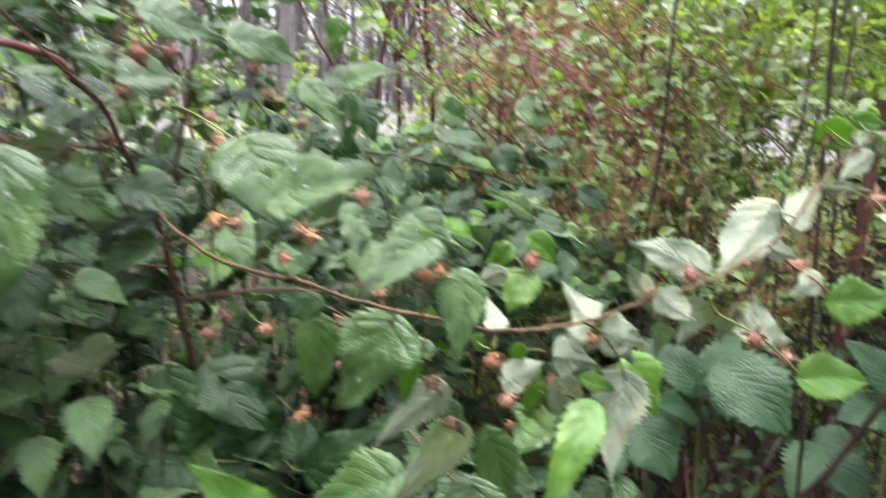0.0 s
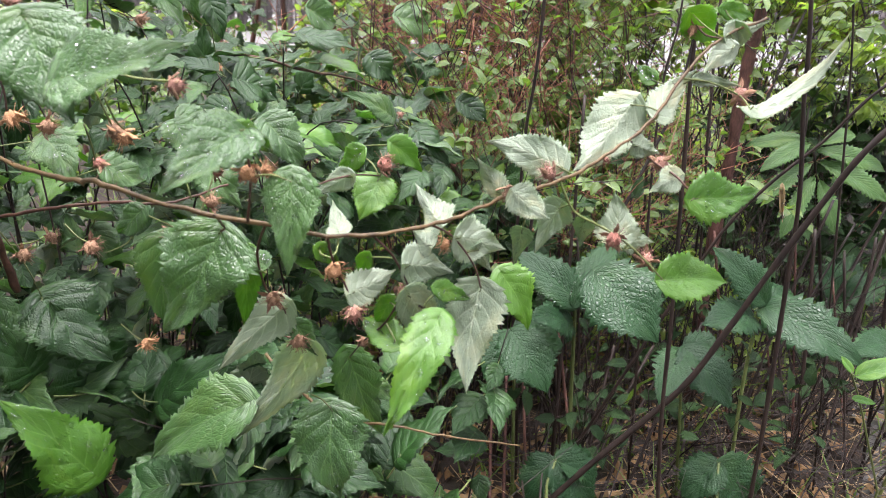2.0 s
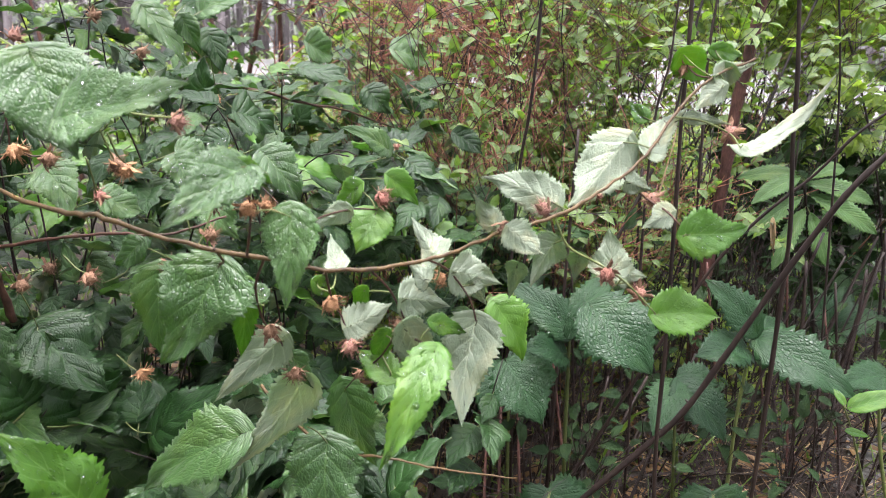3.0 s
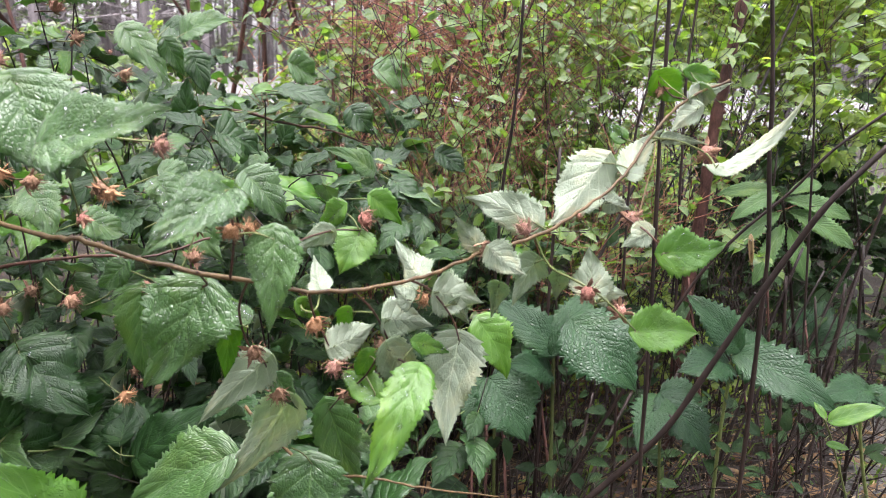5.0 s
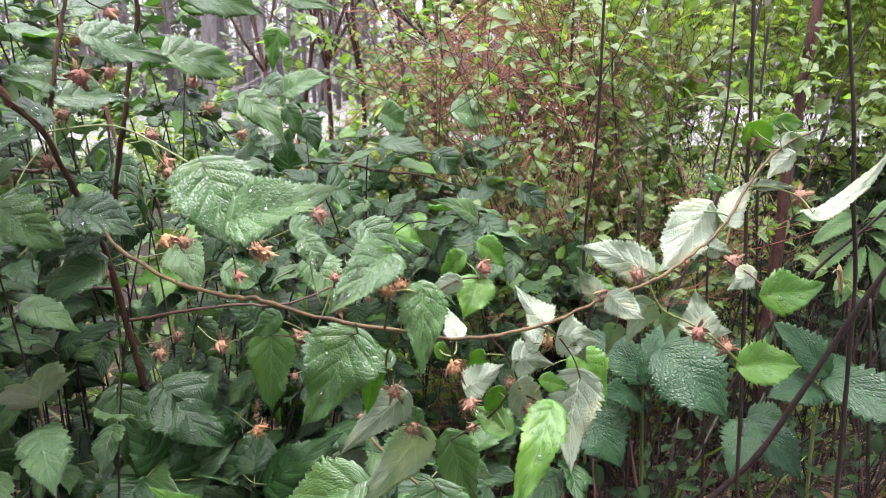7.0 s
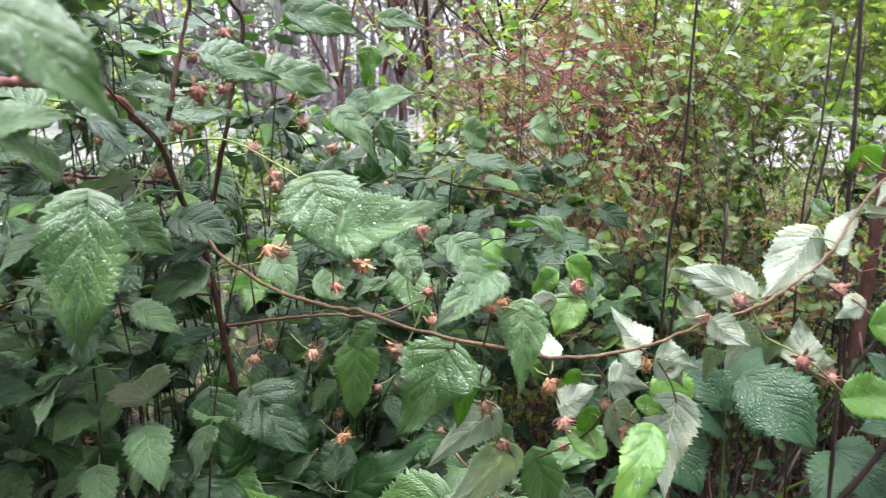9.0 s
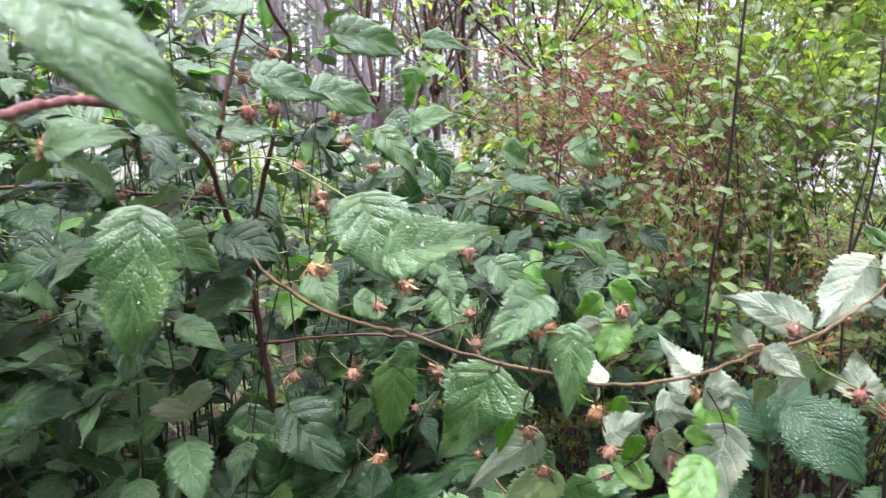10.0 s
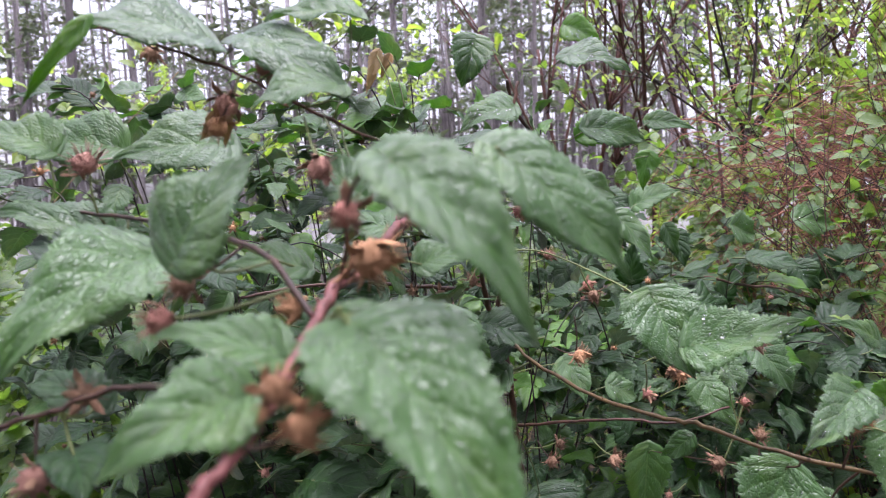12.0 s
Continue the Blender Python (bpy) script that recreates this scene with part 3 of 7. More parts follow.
def shrub(name, x, y, height, bark, foliage, leaf_len, leaf_wide, leaves, label, category, seed, stems=3, lean=(0, 0), depth=2, r=0.006, group="", spread=0.6, droop=0.02, low=0.15):
    """A bush or sapling: stems from one root and many small leaves along its twigs."""
    rng = random.Random(seed)
    base = new(name)
    base.location = (x, y, ground_height(x, y) - 0.01)
    tagged(base, label, category, group)
    rods, twigs = [], []
    for i in range(stems):
        way = Vector((lean[0] + rng.uniform(-0.35, 0.35), lean[1] + rng.uniform(-0.35, 0.35), 1.0))
        grow(rng, Vector((rng.uniform(-0.04, 0.04), rng.uniform(-0.04, 0.04), 0)), way, height * rng.uniform(0.6, 0.8), r * rng.uniform(0.7, 1.1), depth, twigs, rods, spread, droop)
    for i, (line, r0, r1) in enumerate(rods[:60]):
        if i < stems:
            verts, faces = [], []
            tube(verts, faces, smooth_path(line, 3), r0, r1, 7, 0.05, rng)
            part("stem", mesh_of("stem", verts, faces, [bark]), base)
    verts, faces = [], []
    for line, r0, r1 in rods[stems:] if len(rods) > stems else []:
        tube(verts, faces, line, max(r0, 0.0009), max(r1, 0.0007), 4)
    if faces:
        part("branchwork", mesh_of("branchwork", verts, faces, [bark]), base, kind="stuff")
    if leaves:
        verts, faces, uvs = [], [], []
        for i in range(leaves):
            line = rng.choice(twigs)
            k = rng.randint(1, len(line) - 1)
            p = line[k - 1].lerp(line[k], rng.random())
            if p.z < low:
                continue
            out = (line[k] - line[k - 1]).normalized() * 0.5 + Vector((rng.uniform(-1, 1), rng.uniform(-1, 1), rng.uniform(-0.7, 0.4)))
            s = rng.uniform(0.65, 1.2)
            small_leaves(verts, faces, uvs, p, out, leaf_len * s, leaf_wide * s, rng)
        part("foliage", mesh_of("foliage", verts, faces, [foliage], uvs), base, kind="stuff")
    return base


def clearing():
    """A pale gravelly opening beyond the thicket, seen between trunks."""
    verts, faces = [], []
    rings, around = [12.5 * 1.16 ** i for i in range(14)], 60
    for j, r in enumerate(rings):
        for k in range(around + 1):
            a = radians(-62 + 124 * k / around)
            q = r * (1 + (0.10 * noise.noise((a * 5, 3.0, j == 0)) if j == 0 else 0))
            x, y = q * math.sin(a), q * math.cos(a)
            verts.append((x, y, ground_height(x, y) + 0.05))
    n = around + 1
    for j in range(len(rings) - 1):
        for k in range(around):
            a = j * n + k
            faces.append((a, a + n, a + n + 1, a + 1))
    tagged(new("clearing", mesh_of("clearing", verts, faces, [GRAVEL])), "pale wet gravel of an opening beyond the wood", "ground", kind="structure")


clearing()


def gravel_path():
    """A grey gritty path with an uneven edge beside the herbs, and its loose stones."""
    rng = random.Random(41)
    edge = smooth_path([(-4.6, -4.4, 0), (-2.2, -2.6, 0), (-0.3, -0.9, 0), (0.62, 0.35, 0), (1.12, 1.32, 0), (1.60, 1.85, 0), (2.50, 2.45, 0), (4.2, 3.3, 0), (7.5, 4.6, 0)], 12)
    verts, faces, n = [], [], 15
    for i, q in enumerate(edge):
        for j in range(n):
            s = 1.1 * j / (n - 1)
            rim = j in (0, n - 1)
            wave = 0.12 * noise.noise((i * 0.55, 4.0, j * 0.3)) if rim else 0.0
            x, y = q.x + s * 0.8 + wave, q.y - s * 0.6
            verts.append((x, y, ground_height(x, y) + (-0.012 if rim else 0.018 + 0.004 * noise.noise((x * 22, y * 22, 1)))))
    for i in range(len(edge) - 1):
        for j in range(n - 1):
            a = i * n + j
            faces.append((a, a + 1, a + n + 1, a + n))
    tagged(new("gravel_path", mesh_of("gravel_path", verts, faces, [GRIT])), "wet grey gritty path beside the dark herbs", "path", kind="structure")
    verts, faces = [], []
    for i in range(900):
        q, s = rng.choice(edge[24:72]), rng.random() ** 1.5 * 0.9 - 0.03
        x, y = q.x + s * 0.8 + rng.uniform(-0.03, 0.03), q.y - s * 0.6 + rng.uniform(-0.03, 0.03)
        r, z, b = rng.uniform(0.003, 0.009), ground_height(x, y) + 0.018, len(verts)
        for e in range(6):
            a = e * math.pi / 3 + rng.uniform(-0.3, 0.3)
            w = r * rng.uniform(0.7, 1.2)
            verts.append((x + w * math.cos(a), y + w * math.sin(a), z))
        verts.append((x + rng.uniform(-0.3, 0.3) * r, y, z + r * rng.uniform(0.5, 0.9)))
        faces += [(b + e, b + (e + 1) % 6, b + 6) for e in range(6)]
    tagged(new("pebbles", mesh_of("pebbles", verts, faces, [GRIT], smooth=False)), "small grey stones loose on the path", "stones", kind="stuff")


gravel_path()


# ---- far pines ----
def tuft(verts, faces, uvs, p, d, rng):
    """A spray of needles: two narrow crossed blades."""
    for k in range(2):
        side = d.cross(Vector((rng.uniform(-1, 1), rng.uniform(-1, 1), rng.uniform(-1, 1)))).normalized() * d.length * 0.15
        b = len(verts)
        verts += [p - side, p + side, p + d * 0.6 + side * 0.8, p + d, p + d * 0.6 - side * 0.8]
        uvs += [(0, 0), (1, 0), (1, 0.6), (0.5, 1), (0, 0.6)]
        faces.append((b, b + 1, b + 2, b + 3, b + 4))


def pine(seed, height):
    rng = random.Random(seed)
    base = new("pine_tree")
    tagged(base, "tall slender pine with grey bark paled for haze and bare lower limbs", "tree", "pines of the wood")
    lean = Vector((rng.uniform(-0.03, 0.03), rng.uniform(-0.03, 0.03), 1))
    line = [lean * height * i / 9 + Vector((rng.uniform(-0.05, 0.05), rng.uniform(-0.05, 0.05), 0)) for i in range(10)]
    verts, faces = [], []
    tube(verts, faces, line, 0.105, 0.03, 9, 0.05, rng)
    part("trunk", mesh_of("trunk", verts, faces, [HAZY_GREY_BARK]), base)
    verts, faces = [], []
    nv, nf, nu = [], [], []
    for i in range(46):
        z = height * rng.uniform(0.06, 0.97)
        a = rng.uniform(0, 6.28)
        size = rng.uniform(0.7, 1.9) * (1.15 - 0.5 * z / height)
        p = lean * z
        d = Vector((math.cos(a), math.sin(a), rng.uniform(-0.25, 0.35)))
        limb = [p, p + d * size * 0.5 + Vector((0, 0, 0.05)), p + d * size + Vector((0, 0, rng.uniform(-0.2, 0.2)))]
        tube(verts, faces, limb, 0.016, 0.006, 4)
        for k in range(5):
            q = limb[1].lerp(limb[2], rng.random())
            e = q + Vector((rng.uniform(-0.4, 0.4), rng.uniform(-0.4, 0.4), rng.uniform(-0.3, 0.25)))
            tube(verts, faces, [q, e], 0.006, 0.003, 3)
            if z > height * 0.45 or rng.random() < 0.12:
                for j in range(4):
                    c = e + Vector((rng.uniform(-0.22, 0.22), rng.uniform(-0.22, 0.22), rng.uniform(-0.1, 0.14)))
                    tuft(nv, nf, nu, c, Vector((rng.uniform(-1, 1), rng.uniform(-1, 1), rng.uniform(-0.3, 0.9))).normalized() * 0.22, rng)
    part("branchwork", mesh_of("branchwork", verts, faces, [HAZY_GREY_BARK]), base, kind="stuff")
    part("crown", mesh_of("crown", nv, nf, [HAZY_NEEDLES], nu), base, "grey-green needle tufts paled for haze", kind="stuff")
    return base


pine_rng = random.Random(77)
PINES = [pine(s, h) for s, h in ((1, 11), (2, 13), (3, 10), (4, 12))]
spots = []
for i in range(900):
    a = pine_rng.uniform(-68, 62)
    d = 12 + 40 * pine_rng.random() ** 0.8
    if a > 4 and pine_rng.random() < 0.72:
        continue
    if 7 < a < 17 and d > 17 and pine_rng.random() < 0.5:
        continue
    x, y = d * math.sin(radians(a)), d * math.cos(radians(a))
    if all((x - u) ** 2 + (y - v) ** 2 > 1.4 + 0.02 * d for u, v in spots):
        spots.append((x, y))
    if len(spots) == 92:
        break
for a in range(8):
    spots.append((14 * math.sin(radians(90 + 25 * a)), 14 * math.cos(radians(90 + 25 * a)) - 1))
for i, (x, y) in enumerate(spots):
    m = pose(x, y, ground_height(x, y) - 0.05, 0, 0, pine_rng.uniform(0, 360))
    if i < 4:
        PINES[i].matrix_basis = m
    else:
        copy_thing(PINES[i % 4], m)


def undergrowth(count, seed):
    """Low leafy ground cover, too many leaves to count."""
    rng = random.Random(seed)
    verts, faces, uvs = [], [], []
    for i in range(count):
        a, d = radians(rng.gauss(0, 48)), 2.4 + 34 * rng.random() ** 1.9
        x, y = d * math.sin(a), d * math.cos(a)
        high = (0.12 + 0.55 * max(0.0, noise.noise((x * 0.8, y * 0.8, 2)) + 0.35)) * min(1.0, d / 5)
        p = Vector((x, y, ground_height(x, y) + rng.random() * high))
        s = 0.045 + 0.005 * d
        small_leaves(verts, faces, uvs, p, Vector((rng.uniform(-1, 1), rng.uniform(-1, 1), rng.uniform(-0.4, 0.6))), s * rng.uniform(0.7, 1.3), s * 0.5, rng)
    tagged(new("undergrowth", mesh_of("undergrowth", verts, faces, [MIDGREEN], uvs)), "low green leafy undergrowth on the forest floor", "undergrowth", kind="stuff")


undergrowth(9000, 8)


def light_undergrowth(count, seed):
    """Fresh small-leaved growth past the thicket, thickest where the wood opens."""
    rng = random.Random(seed)
    verts, faces, uvs = [], [], []
    for i in range(count):
        a, d = radians(rng.uniform(-4, 35)), 2.0 + 6.5 * rng.random() ** 1.5
        x, y = d * math.sin(a), d * math.cos(a)
        high = 0.15 + 0.6 * max(0.0, noise.noise((x * 1.1, y * 1.1, 5)) + 0.4)
        p = Vector((x, y, ground_height(x, y) + rng.random() * high))
        s = 0.026 + 0.005 * d
        small_leaves(verts, faces, uvs, p, Vector((rng.uniform(-1, 1), rng.uniform(-1, 1), rng.uniform(-0.5, 0.5))), s * rng.uniform(0.6, 1.3), s * 0.62, rng)
    tagged(new("undergrowth", mesh_of("undergrowth", verts, faces, [BRIGHT], uvs)), "fresh small-leaved undergrowth between thin stems", "undergrowth", kind="stuff")


light_undergrowth(7800, 9)


def far_woods(seed):
    """The grey depth of the wood, haze in its colours: thin trunks, dead twigs and brush past the pines."""
    rng = random.Random(seed)
    verts, faces = [], []
    nv, nf, nu = [], [], []
    for i in range(430):
        a, d = radians(rng.uniform(-66, 62) if rng.random() < 0.42 else rng.uniform(-66, 2)), rng.uniform(26, 62)
        if 0.12 < a < 0.30 and rng.random() < 0.3:
            continue
        p = Vector((d * math.sin(a), d * math.cos(a), -0.3))
        h = rng.uniform(8, 14)
        lean = Vector((rng.uniform(-0.4, 0.4), 0, h))
        tube(verts, faces, [p, p + lean * 0.5, p + lean], rng.uniform(0.05, 0.15), 0.03, 5)
        for k in range(7):
            q = p + lean * rng.uniform(0.08, 0.95)
            e = q + Vector((rng.uniform(-1.8, 1.8), rng.uniform(-1, 1), rng.uniform(-0.7, 0.7)))
            tube(verts, faces, [q, e], 0.03, 0.012, 3)
            for j in range(4):
                tuft(nv, nf, nu, q.lerp(e, rng.uniform(0.3, 1.1)), Vector((rng.uniform(-1, 1), rng.uniform(-1, 1), rng.uniform(-0.4, 0.7))) * 0.6, rng)
    tagged(new("far_woods", mesh_of("far_woods", verts, faces, [HAZY_GREY_BARK])), "grey trunks and dead twigs deep in the wood, paled for haze", "woods", kind="stuff")
    tagged(new("far_foliage", mesh_of("far_foliage", nv, nf, [HAZY_NEEDLES], nu)), "grey-green needle sprays deep in the wood, paled for haze", "woods", kind="stuff")


far_woods(21)

# ---- bushes and saplings behind ----
# thin red-barked saplings, almost bare
for x, y, h, k in ((-0.17, 5.0, 3.6, 1), (-0.38, 3.9, 2.6, 2), (0.32, 3.4, 2.4, 3), (0.62, 3.2, 2.3, 4), (-0.75, 5.0, 3.0, 5), (0.15, 4.6, 2.8, 6), (-1.6, 4.8, 2.6, 7), (1.2, 4.4, 2.8, 8)):
    shrub("sapling", x, y, h, RED_BARK, MIDGREEN, 0.045, 0.022, 260, "thin red-brown sapling with bare forking branches", "sapling", 100 + k, stems=1, depth=3, r=0.019, group="bare saplings", spread=0.75, droop=-0.02, low=1.0)
def forked_shrub(foot, fork, tips, r, bark, label, seed):
    """A stem that forks into spreading limbs with fine twigs."""
    rng = random.Random(seed)
    base = new("shrub")
    base.location = foot
    tagged(base, label, "shrub", "forked shrubs")
    foot, fork = Vector(foot), Vector(fork)
    lines = [[foot, foot.lerp(fork, 0.5) + Vector((0.02, 0, 0)), fork]]
    for tip in tips:
        tip = Vector(tip)
        sag = Vector((rng.uniform(-0.03, 0.03), rng.uniform(-0.03, 0.03), rng.uniform(-0.03, 0.04)))
        lines.append([fork - Vector((0, 0, rng.uniform(0, 0.08))), fork.lerp(tip, 0.5) + sag, tip])
    twigs, rods = [], []
    for i, line in enumerate(lines):
        path = [q - foot for q in smooth_path(line, 6)]
        verts, faces = [], []
        tube(verts, faces, path, r if i == 0 else r * 0.6, r * (0.8 if i == 0 else 0.25), 7, 0.08, rng)
        part("stem" if i == 0 else "limb", mesh_of("limb", verts, faces, [bark]), base)
        for k in range(3, len(path), 2) if i else ():
            grow(rng, path[k], (path[k] - path[k - 1]).normalized() + Vector((rng.uniform(-1, 1), rng.uniform(-0.6, 0.6), rng.uniform(-0.3, 0.9))) * 0.9, rng.uniform(0.2, 0.45), r * 0.22, 1, twigs, rods, 0.8, 0.0)
    verts, faces, lv, lf, lu = [], [], [], [], []
    for line, r0, r1 in rods:
        tube(verts, faces, line, max(r0, 0.001), max(r1, 0.0007), 4)
    part("branchwork", mesh_of("branchwork", verts, faces, [bark]), base, kind="stuff")
    for line in twigs:
        for k in range(2):
            if rng.random() < 0.6:
                small_leaves(lv, lf, lu, rng.choice(line), Vector((rng.uniform(-1, 1), rng.uniform(-1, 1), -0.3)), 0.05, 0.03, rng)
    part("foliage", mesh_of("foliage", lv, lf, [BRIGHT], lu), base, kind="stuff")


forked_shrub((0.14, 3.0, 0.0), (0.20, 3.0, 1.22), [(-0.16, 3.1, 1.78), (0.06, 2.9, 1.85), (0.25, 3.1, 1.9), (0.54, 2.9, 1.56), (0.46, 3.1, 1.75), (-0.2, 3.0, 1.5), (0.7, 3.0, 1.4)], 0.012, DARK_STEM, "dark wet shrub with spreading forked limbs and few leaves", 51)
forked_shrub((-0.40, 5.0, 0.0), (-0.36, 5.0, 1.17), [(-0.81, 5.1, 1.9), (-0.51, 4.9, 2.3), (-0.30, 5.0, 2.45), (0.0, 4.9, 2.15), (0.05, 5.1, 1.8), (-0.72, 4.9, 2.3)], 0.020, RED_BARK, "red-brown shrub with slender forked limbs and few leaves", 52)
# bright leafy bushes
def leafy_bush(x, y, h, n, mat, ll, lw, k):
    shrub("leafy_bush", x, y, h, DARK_STEM, mat, ll * 0.95, lw * 1.0, int(n * 2.7), "leafy green woodland bush with thin dark stems", "bush", 200 + k, stems=3, depth=2, r=0.0030, group="leafy bushes", spread=0.95, droop=0.03, low=0.2)


leafy_bush(1.35, 2.75, 1.7, 640, BRIGHT, 0.060, 0.038, 1)
leafy_bush(1.9, 2.5, 1.8, 640, BRIGHT, 0.060, 0.038, 2)
leafy_bush(1.0, 3.1, 1.8, 700, BRIGHT, 0.058, 0.036, 3)
leafy_bush(1.7, 3.4, 2.5, 800, BRIGHT, 0.060, 0.030, 4)
leafy_bush(2.4, 3.0, 2.6, 800, BRIGHT, 0.060, 0.030, 5)
leafy_bush(0.45, 3.9, 0.9, 500, MIDGREEN, 0.050, 0.028, 6)
leafy_bush(-0.2, 3.0, 0.68, 500, BRIGHT, 0.045, 0.024, 7)
leafy_bush(0.55, 3.1, 0.75, 500, MIDGREEN, 0.045, 0.024, 8)
leafy_bush(-0.9, 3.2, 0.7, 500, MIDGREEN, 0.048, 0.026, 9)
leafy_bush(1.0, 2.5, 1.15, 420, MIDGREEN, 0.045, 0.028, 10)
leafy_bush(2.2, 4.6, 2.8, 900, BRIGHT, 0.07, 0.034, 11)
leafy_bush(1.3, 5.2, 2.6, 900, BRIGHT, 0.065, 0.034, 12)
leafy_bush(0.2, 5.6, 0.85, 600, MIDGREEN, 0.06, 0.03, 13)
leafy_bush(-1.5, 5.5, 0.9, 350, BRIGHT, 0.06, 0.03, 14)
leafy_bush(-2.6, 5.2, 1.7, 330, BRIGHT, 0.06, 0.03, 15)
leafy_bush(-3.2, 6.0, 2.2, 700, BRIGHT, 0.065, 0.032, 16)
leafy_bush(3.2, 4.2, 2.8, 900, BRIGHT, 0.07, 0.034, 17)
leafy_bush(3.4, 6.4, 2.8, 900, BRIGHT, 0.08, 0.04, 18)
leafy_bush(0.75, 2.1, 0.7, 400, MIDGREEN, 0.042, 0.024, 19)
leafy_bush(0.25, 2.5, 0.66, 420, MIDGREEN, 0.042, 0.024, 20)
leafy_bush(1.62, 2.25, 1.15, 420, BRIGHT, 0.045, 0.026, 21)
leafy_bush(-0.55, 2.7, 0.66, 420, MIDGREEN, 0.045, 0.025, 22)
leafy_bush(0.0, 7.5, 0.9, 600, MIDGREEN, 0.08, 0.04, 23)
leafy_bush(-3.0, 9.0, 1.0, 600, MIDGREEN, 0.09, 0.045, 24)
leafy_bush(2.0, 8.0, 2.6, 900, MIDGREEN, 0.09, 0.045, 25)
leafy_bush(2.4, 2.2, 1.8, 600, BRIGHT, 0.055, 0.034, 26)
leafy_bush(0.62, 4.4, 1.5, 420, MIDGREEN, 0.062, 0.036, 27)
leafy_bush(2.9, 3.2, 2.6, 900, BRIGHT, 0.062, 0.036, 28)
leafy_bush(1.15, 4.7, 3.4, 1000, MIDGREEN, 0.07, 0.036, 30)
leafy_bush(0.7, 5.4, 3.6, 350, MIDGREEN, 0.07, 0.036, 32)
leafy_bush(1.5, 2.95, 2.3, 380, BRIGHT, 0.085, 0.054, 33)
leafy_bush(2.1, 3.1, 2.5, 420, BRIGHT, 0.085, 0.054, 34)
leafy_bush(1.9, 5.8, 2.9, 900, MIDGREEN, 0.08, 0.04, 31)
leafy_bush(1.45, 3.9, 2.4, 900, BRIGHT, 0.060, 0.036, 29)


shrub("leafy_bush", -2.3, 3.3, 2.0, DARK_STEM, BRIGHT, 0.075, 0.048, 620, "leafy green woodland bush with thin dark stems", "bush", 240, stems=3, depth=2, r=0.006, group="leafy bushes", spread=0.9, droop=0.03, low=1.2)
for k, (x, y, h) in enumerate(((1.35, 2.35, 2.0), (1.75, 2.65, 2.1), (1.15, 2.75, 2.2), (2.1, 2.45, 2.0))):
    shrub("leafy_bush", x, y, h, DARK_STEM, BRIGHT, 0.075, 0.050, 460, "leafy woodland bush with broad yellow-green leaves on top", "bush", 250 + k, stems=2, depth=2, r=0.005, group="leafy bushes", spread=0.95, droop=0.03, low=0.95)
# low shade-green bushes beside the thicket
for k, (x, y, h) in enumerate(((-1.5, 1.1, 0.7), (-1.9, 1.6, 0.75), (-2.4, 2.1, 0.8), (-1.5, 2.2, 0.75), (-2.1, 2.8, 0.8), (-2.9, 2.6, 0.8), (-1.9, 0.9, 0.6), (-2.6, 1.4, 0.7), (-3.2, 3.4, 0.9), (-1.3, 0.75, 0.55))):
    shrub("low_bush", x, y, h, DARK_STEM, MIDGREEN, 0.075, 0.050, 420, "low leafy green bush beside the bramble thicket", "bush", 270 + k, stems=5, depth=2, r=0.003, group="low bushes", spread=1.0, droop=0.03, low=0.03)
# unseen bushes behind the camera, added to cut the sky light from there
for k in range(13):
    a, d = radians(95 + 14.2 * k), 3.3 + 0.9 * (k % 3)
    shrub("tall_bush", d * math.sin(a), d * math.cos(a), 3.4 + 0.4 * (k % 2), DARK_STEM, MIDGREEN, 0.13, 0.085, 1100, "tall leafy green bush out of view, added to block light from behind", "bush", 290 + k, stems=4, depth=2, r=0.012, group="tall bushes", spread=0.95, droop=0.02, low=0.1)
# airy bushes of small pale leaves
for k, (x, y, h, n) in enumerate(((0.62, 2.75, 1.5, 900), (1.2, 2.35, 1.4, 700), (0.75, 3.5, 1.7, 900), (1.5, 2.2, 1.3, 800), (1.85, 2.9, 1.9, 900), (1.15, 3.4, 2.0, 900))):
    shrub("airy_bush", x, y, h, TWIG, BRIGHT, 0.036, 0.023, n, "thin-twigged bush with many small yellow-green leaves", "bush", 750 + k, stems=4, depth=3, r=0.0024, group="airy bushes", spread=1.0, droop=0.0, low=0.3)
# low fresh brush right behind the canes
for k, (x, y, h) in enumerate(((0.22, 1.75, 0.72), (0.42, 1.9, 0.75), (0.62, 1.75, 0.70), (0.10, 2.05, 0.82), (0.80, 2.0, 0.75), (0.15, 2.3, 0.8))):
    shrub("airy_bush", x, y, h, TWIG, MIDGREEN, 0.030, 0.016, 300, "low thin-twigged brush with tiny fresh green leaves", "bush", 770 + k, stems=4, depth=3, r=0.0020, group="airy bushes", spread=1.1, droop=0.0, low=0.3)
# taller young broadleaf trees, leafy only above head height
for k, (x, y, h) in enumerate(((0.5, 5.6, 3.8), (1.3, 6.0, 4.2), (0.95, 5.2, 3.9))):
    shrub("young_tree", x, y, h, RED_BARK, MIDGREEN, 0.075, 0.042, 750, "slim young broadleaf tree with a light green crown", "tree", 780 + k, stems=2, depth=3, r=0.014, group="young trees", spread=0.9, droop=0.0, low=1.55)
for k, (x, y, h) in enumerate(((1.2, 8.5, 5.6), (1.9, 8.0, 5.4), (0.7, 10.0, 6.4), (2.5, 9.6, 6.2))):
    shrub("young_tree", x, y, h, RED_BARK, MIDGREEN, 0.13, 0.07, 1100, "slim young broadleaf tree with a light green crown", "tree", 790 + k, stems=2, depth=3, r=0.03, group="young trees", spread=0.9, droop=0.0, low=2.3)
